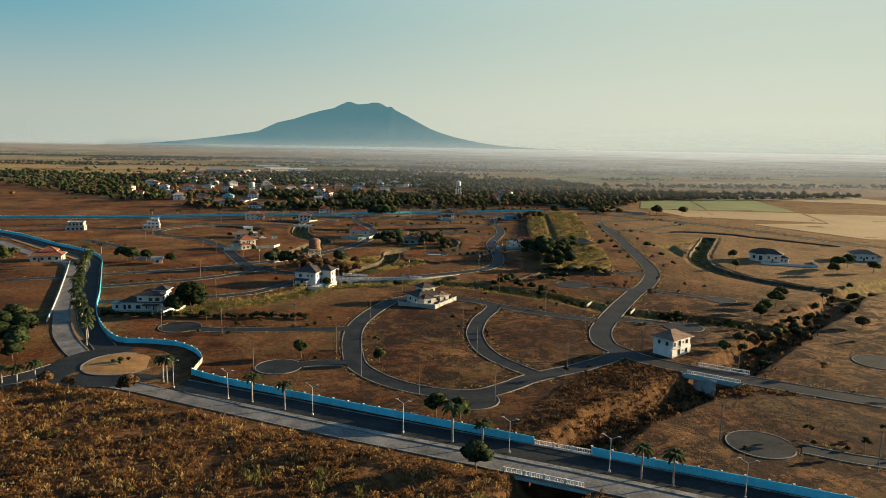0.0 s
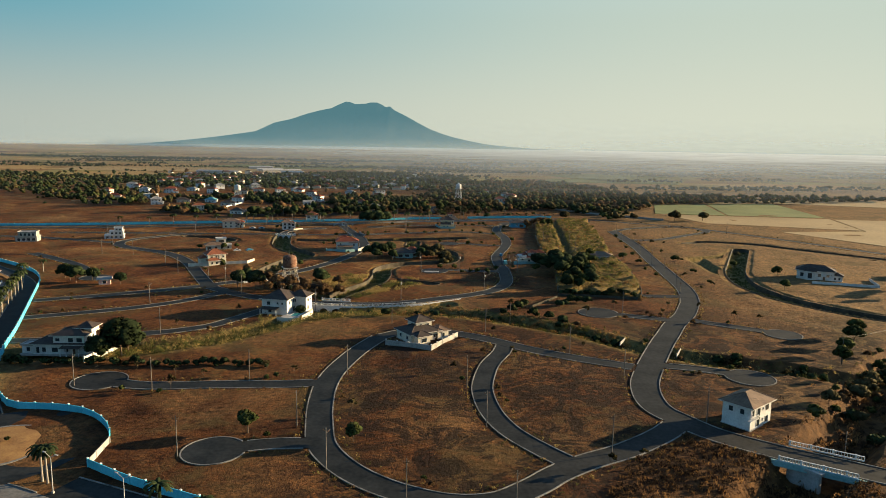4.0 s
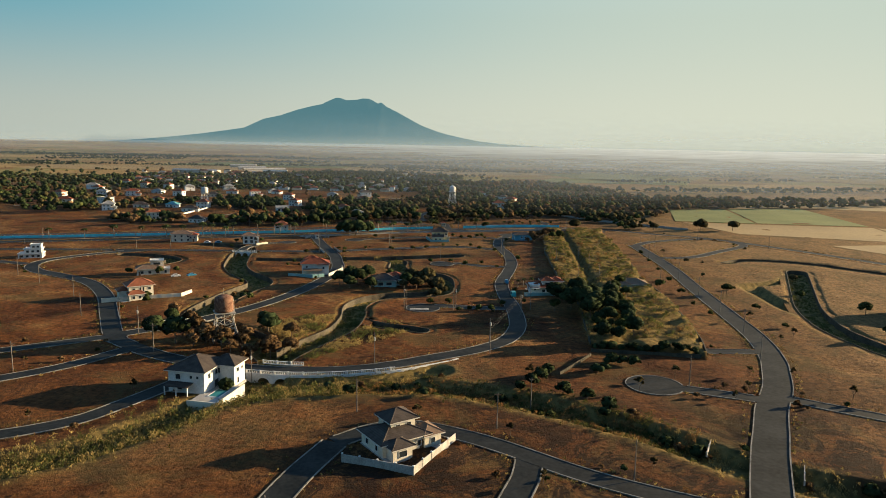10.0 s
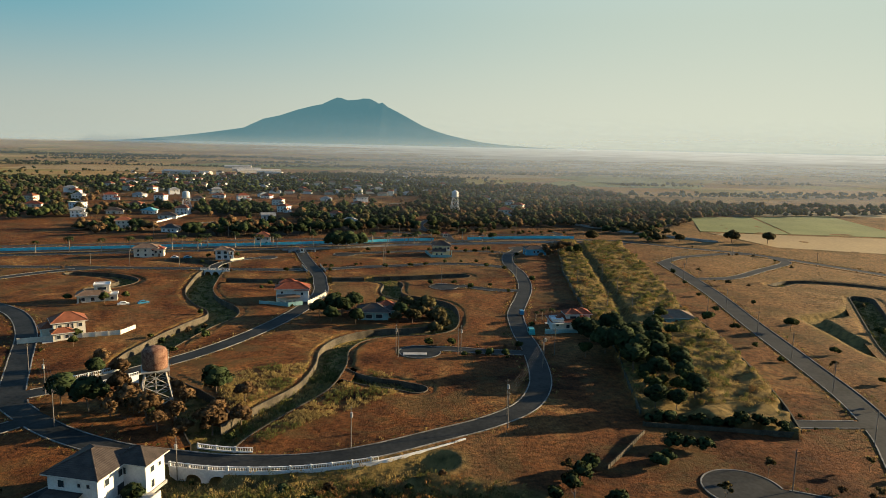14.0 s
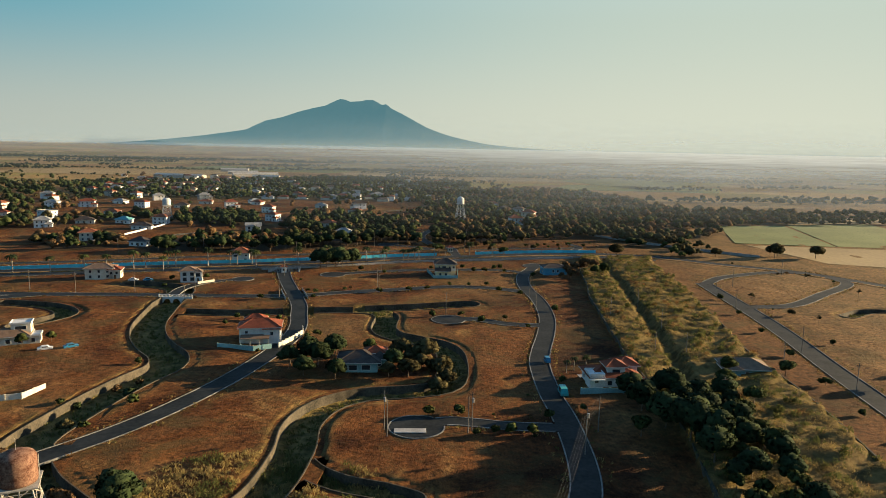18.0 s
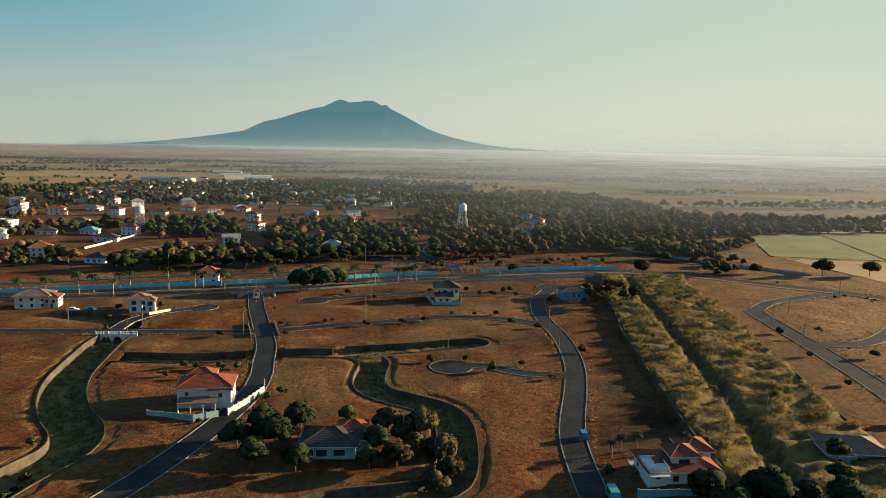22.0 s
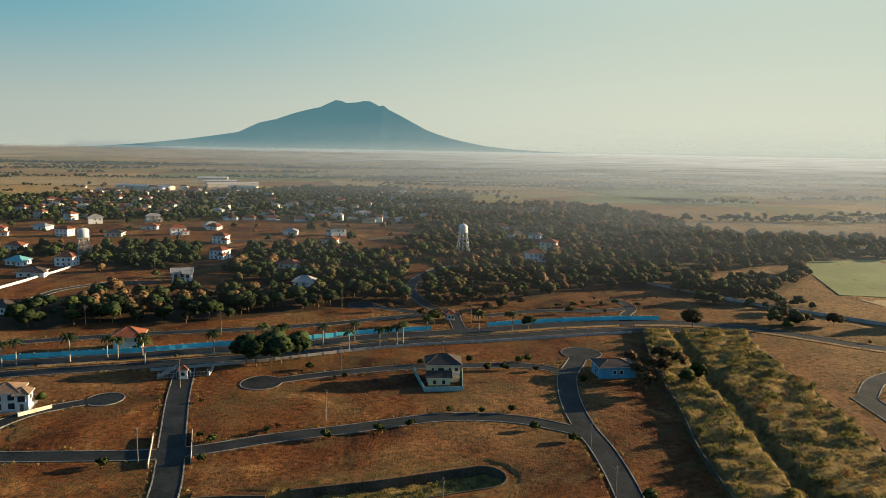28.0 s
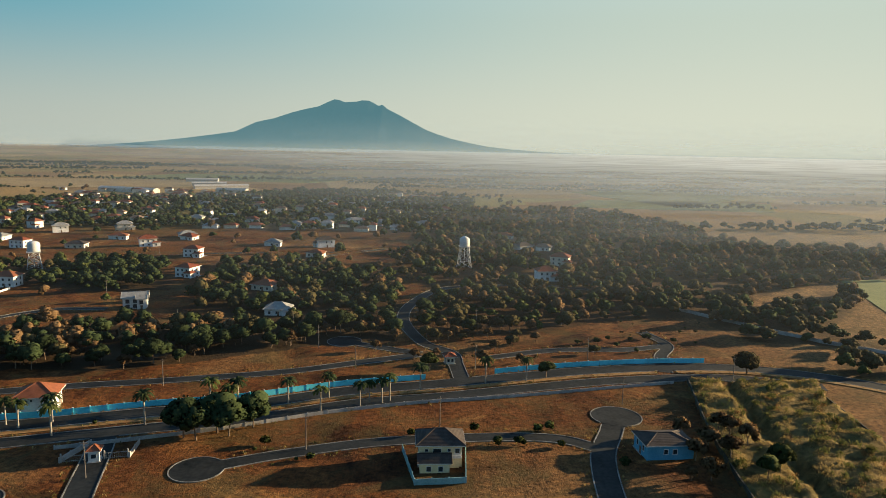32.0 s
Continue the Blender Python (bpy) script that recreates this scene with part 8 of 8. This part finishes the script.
thick = P[waves(P, 4.6, 47) > 0.62]
clumps("tall_grass", thick, grass_green, 24, 1.1, 1.35, 0.26, 48, "tall green weed clumps standing out of the strip", 0.5, 0.34)
thick = P[waves(P, 5.5, 49) > 0.9]
clumps("brush", thick, brush_brown, 22, 1.3, 1.3, 0.22, 50, "dry brown brush standing out of the strip", 0.5, 0.34)

# creek banks
bank, low_bank = [], []
for line, half, depth in CREEKS:
    t = rng.integers(0, len(line) - 1, int(len(line) * (22 if depth > 2.55 else 10)))
    p_ = line[t] + sides(line)[t] * (rng.normal(size=(len(t), 1)) * (half * (0.62 if depth > 2.55 else 0.45)))
    (bank if depth > 2.55 else low_bank).append(p_ + rng.uniform(-1.5, 1.5, p_.shape))
P = np.concatenate(low_bank)
P = P[from_grid(dr, P) > 0.8]
clumps("creek_growth", P, grass_green, 12, 0.9, 0.5, 0.24, 12, "short green grass in the shallow creek", 0.6)
P = np.concatenate(bank)
P = P[(from_grid(dr, P) > 0.8) & (P[:, 0] < 150)]
for hx, hy, hr in ((-66, 336, 11), (-57, 330, 8)):
    P = P[np.hypot(P[:, 0] - hx, P[:, 1] - hy) > hr]
w_ = waves(P, 18, 51)
south = P[:, 1] < 262
clumps("creek_growth", P[(w_ > 0.1) & ~south], grass_green, 14, 0.9, 1.0, 0.2, 13, "green weeds crowding the creek banks", 0.55)
clumps("creek_growth", P[(w_ <= 0.1) & ~south], grass_gold, 13, 0.8, 0.8, 0.19, 14, "golden dry grass on the creek banks", 0.6)
clumps("creek_growth", P[south][::4], burnt_brush, 16, 0.9, 1.2, 0.24, 43, "dark dead brush in the deep gully", 0.55)
clumps("creek_growth", P[south][1::4], brush_brown, 16, 0.9, 1.3, 0.24, 15, "brown dry brush in the deep gully", 0.55)
thicket = np.array([(-60, 395), (-52, 375), (-45, 364), (-38, 361), (-29, 374), (-18, 384), (-5, 398), (-11, 409), (-29, 416), (-41, 421), (-50, 415), (-59, 409)], float)
P = scatter(-62, -3, 358, 424, 4200, 16)
P = P[inside(P, thicket) & (from_grid(dr, P) > 1.5) & (waves(P, 12, 61) > -0.6)]
P_g = waves(P, 15, 62) > 0.25
clumps("tall_grass", P[P_g], grass_green, 18, 1.0, 1.1, 0.2, 17, "green thicket beside the water tower", 0.6)
clumps("tall_grass", P[~P_g], grass_gold, 17, 1.0, 0.8, 0.19, 42, "golden tall grass beside the water tower", 0.6)
# the tall grass belt below the white house
belt = curve([(-112, 277), (-96, 283), (-79, 294), (-66, 310), (-57, 325), (-42, 334), (-22, 339), (2, 338), (20, 332), (44, 318), (62, 302)], 1.0)
t = rng.integers(0, len(belt), 3900)
P = belt[t] + sides(belt)[t] * (rng.normal(size=(3900, 1)) * 3.4)
P = P[(from_grid(dr, P) > 0.8) & (np.hypot(P[:, 0] + 66, P[:, 1] - 336) > 11) & (np.hypot(P[:, 0] + 57, P[:, 1] - 333) > 7)]
low_part = P[:, 0] > -24
clumps("tall_grass", P[low_part][::2], grass_green, 26, 1.2, 0.9, 0.15, 55, "rough green weeds along the shallow creek", 0.45, 0.4)
clumps("brush", P[low_part][1::4], brush_brown, 26, 1.2, 1.2, 0.16, 56, "dry brown brush along the shallow creek", 0.45, 0.4)
P = P[~low_part]
clumps("tall_grass", P[::2], grass_green, 34, 1.2, 2.0, 0.17, 33, "thick green-gold tall grass filling the creek", 0.5, 0.4)
clumps("tall_grass", P[1::2], grass_gold, 30, 1.2, 1.7, 0.17, 34, "thick golden tall grass filling the creek", 0.6, 0.3)
# thin tussocks over the mown lots
P = scatter(-240, 240, 130, 700, 16000, 18)
P = P[(from_grid(dr, P) > 1.0) & (waves(P, 34, 71) + 0.5 * waves(P, 9, 72) > 0.75)]
clumps("tussock", P, brush_brown, 6, 0.7, 0.28, 0.16, 19, "sparse dry tussocks on the mown lots", 0.4)
edge = []
for line, half_, *_ in ROADS[5:]:
    t = rng.integers(0, len(line), int(len(line) * 5))
    p_ = line[t] + sides(line)[t] * (np.where(rng.random(len(t)) < 0.5, 1, -1) * (half_ + rng.uniform(0.8, 2.4, len(t))))[:, None]
    edge.append(p_ + rng.uniform(-1.2, 1.2, p_.shape))
P = np.concatenate(edge)
P = P[from_grid(dr, P) > 0.7]
clumps("verge_weeds", P[::3], brush_brown, 9, 0.6, 0.5, 0.18, 29, "straggling brown weeds along the kerbs", 0.5)
clumps("verge_weeds", P[1::3], grass_green, 8, 0.5, 0.4, 0.17, 30, "greenish weeds along the kerbs", 0.5)
clumps("verge_weeds", P[2::3], grass_gold, 8, 0.5, 0.45, 0.17, 20, "straggling dry weeds along the kerbs", 0.55)

# ---- village houses ----
town_white = worn("weathered_white_wall", (0.40, 0.40, 0.39), (0.62, 0.615, 0.60), 0.3, 0.8, 0, 0.1, 7)
town_cream = worn("weathered_cream_wall", (0.40, 0.35, 0.28), (0.58, 0.52, 0.43), 0.3, 0.8, 0, 0.1, 7)
styles = [(town_white, roof_grey), (town_cream, roof_red), (town_white, roof_orange), (town_cream, roof_brown), (town_white, roof_dark), (pink_paint, roof_grey), (town_white, roof_teal), (town_cream, roof_orange)]
words = {roof_grey: "grey", roof_red: "red tiled", roof_orange: "orange tiled", roof_brown: "brown", roof_dark: "dark", roof_teal: "teal"}
vr = random.Random(5)
ROOFS = {"g": (roof_grey, "grey"), "r": (roof_red, "red tiled"), "o": (roof_orange, "orange tiled"), "b": (roof_brown, "brown"), "d": (roof_dark, "dark"), "t": (roof_teal, "teal"), "f": (concrete, "flat concrete")}
for i, (x, y, roof_key, storeys) in enumerate(HOMES):
    roof_m, word = ROOFS[roof_key]
    wall_m = town_cream if i % 3 == 2 else town_white
    w, d = vr.uniform(10, 13.5), vr.uniform(8, 10)
    h = 3.2 * storeys - (0.4 if storeys == 2 else 0)
    rows_w = row_of(3, w - 1, 1.6) + (row_of(3, w - 1, 4.4) if storeys == 2 else [])
    side_w = row_of(2, d - 1, 1.6) + (row_of(2, d - 1, 4.4) if storeys == 2 else [])
    blocks = [B(0, 0, w, d, h, roof="flat" if roof_key == "f" else "hip", rise=vr.uniform(2.0, 2.8), over=0.8, S=rows_w if y < 1000 else rows_w[-2:], E=side_w if y < 1000 else [])]
    if vr.random() < 0.75:
        blocks.append(B(w * 0.45, -d * 0.42, w * 0.45, d * 0.5, 3.0, rise=1.4, over=0.6, S=row_of(1, 3, 1.5), E=row_of(1, 3, 1.5)))
    if storeys == 2 and vr.random() < 0.6:
        blocks.append(B(-w * 0.42, d * 0.3, w * 0.5, d * 0.6, 3.4, rise=1.6, over=0.6, W=row_of(1, 3, 1.5)))
    house((x, y), vr.uniform(-25, 35), blocks, wall_m, roof_m, "village house with %s walls and a %s roof among trees" % ("cream" if i % 3 == 2 else "white", word), door=(0, "S", 0.6))
# far roofs of the town, joined by kind of roof beyond easy sight
for k, (wall_m, roof_m) in enumerate(styles[:5]):
    bw, br = bmesh.new(), bmesh.new()
    for i in range(48):
        y = vr.uniform(1110, 1560)
        x = vr.uniform(-0.40, 0.02) * (y - 60)
        w, d, h = vr.uniform(8, 15), vr.uniform(7, 10), vr.choice((3.2, 3.2, 6.0))
        add_box(bw, x - w / 2, y - d / 2, 0, x + w / 2, y + d / 2, h)
        v = [br.verts.new(c_) for c_ in ((x - w / 2 - 0.8, y - d / 2 - 0.8, h), (x + w / 2 + 0.8, y - d / 2 - 0.8, h), (x + w / 2 + 0.8, y + d / 2 + 0.8, h), (x - w / 2 - 0.8, y + d / 2 + 0.8, h), (x - w / 4, y, h + 2.2), (x + w / 4, y, h + 2.2))]
        for fc in ((0, 1, 5, 4), (1, 2, 5), (2, 3, 4, 5), (3, 0, 4), (3, 2, 1, 0)):
            br.faces.new([v[j] for j in fc])
    ob = thing("far_houses", (0, 0, 0), 0, "scatter of small far town houses with %s roofs" % words[roof_m], "houses", kind="stuff")
    part("wall", bw, wall_m, ob)
    part("roof", br, roof_m, ob)
for x, y, w, d, turn in ((-485, 1540, 105, 16, -18), (-375, 1650, 90, 14, 30), (-420, 1720, 60, 16, 20), (-472, 1835, 60, 18, 10), (-330, 1560, 50, 12, -10)):
    ob = thing("shed", (x, y, 0), turn, "long low white-roofed shed on the plain", "shed")
    part("wall", box(-w / 2, -d / 2, 0, w / 2, d / 2, 5), trim_mat, ob)
    hip_roof(ob, dict(x=0, y=0, w=w, d=d, z=0, h=5), trim_mat, 2.4, 0.6, True, False)
# hamlet with the ruined portico, and the blue-roofed villa
house((-146, 800), 20, [B(0, 0, 11, 8, 5.4, roof="gable", rise=2.2, S=row_of(3, 10, 3.8, 1.8, 1.9) + row_of(3, 10, 1.4, 1.8, 1.9), E=row_of(2, 7, 3.8, 1.4, 1.6)), B(3, -4.6, 4, 3.5, 5.2, roof="gable", rise=1.5, S=row_of(1, 3, 3.6, 1.8, 2.0))], white_paint, roof_grey, "pale unfinished house with gabled grey roof and open windows", door=(1, "S", 0.0))
# fields beyond the boundary
paddy = worn("paddy_green", (0.085, 0.10, 0.034), (0.15, 0.16, 0.055), 0.02, 0.9, 0, 0.3, 30)
straw = worn("straw_field", (0.19, 0.13, 0.062), (0.29, 0.205, 0.095), 0.015, 0.9, 0, 0.3, 30)
for pts, mat, text in (
    (((228, 790), (262, 905), (330, 920), (300, 780)), paddy, "smooth green paddy field"),
    (((303, 782), (334, 922), (430, 950), (400, 770)), paddy, "smooth green paddy field"),
    (((250, 700), (232, 780), (398, 760), (372, 660)), straw, "pale straw-coloured harvested field"),
    (((290, 640), (372, 655), (400, 755), (520, 740), (500, 560), (340, 540)), straw, "pale straw-coloured harvested field"),
    (((340, 930), (360, 1000), (620, 1040), (640, 880), (440, 960)), straw, "pale straw-coloured harvested field"),
    (((240, 1745), (451, 1902), (560, 1769), (497, 1619), (345, 1440)), paddy, "smooth green paddy field"),
    (((-880, 1600), (-640, 1590), (-380, 1690), (-520, 1900), (-930, 1800)), straw, "pale straw-coloured harvested field"),
    (((-200, 1720), (60, 1640), (260, 1700), (120, 1960), (-240, 1900)), straw, "pale straw-coloured harvested field"),
    (((180, 1420), (240, 1560), (520, 1540), (460, 1400)), paddy, "smooth green paddy field"),
    (((-700, 1900), (-620, 2150), (-180, 2080), (-260, 1860)), paddy, "smooth green paddy field"),
):
    v = [(x, y, 0.5) for x, y in pts]
    k = len(v)
    v += [(x * 1.0, y, -0.4) for x, y in pts]
    tagged(new("field", mesh_of("field", v, [tuple(range(k))] + [(i, k + i, k + (i + 1) % k, (i + 1) % k) for i in range(k)], mat)), text, "field", kind="structure")
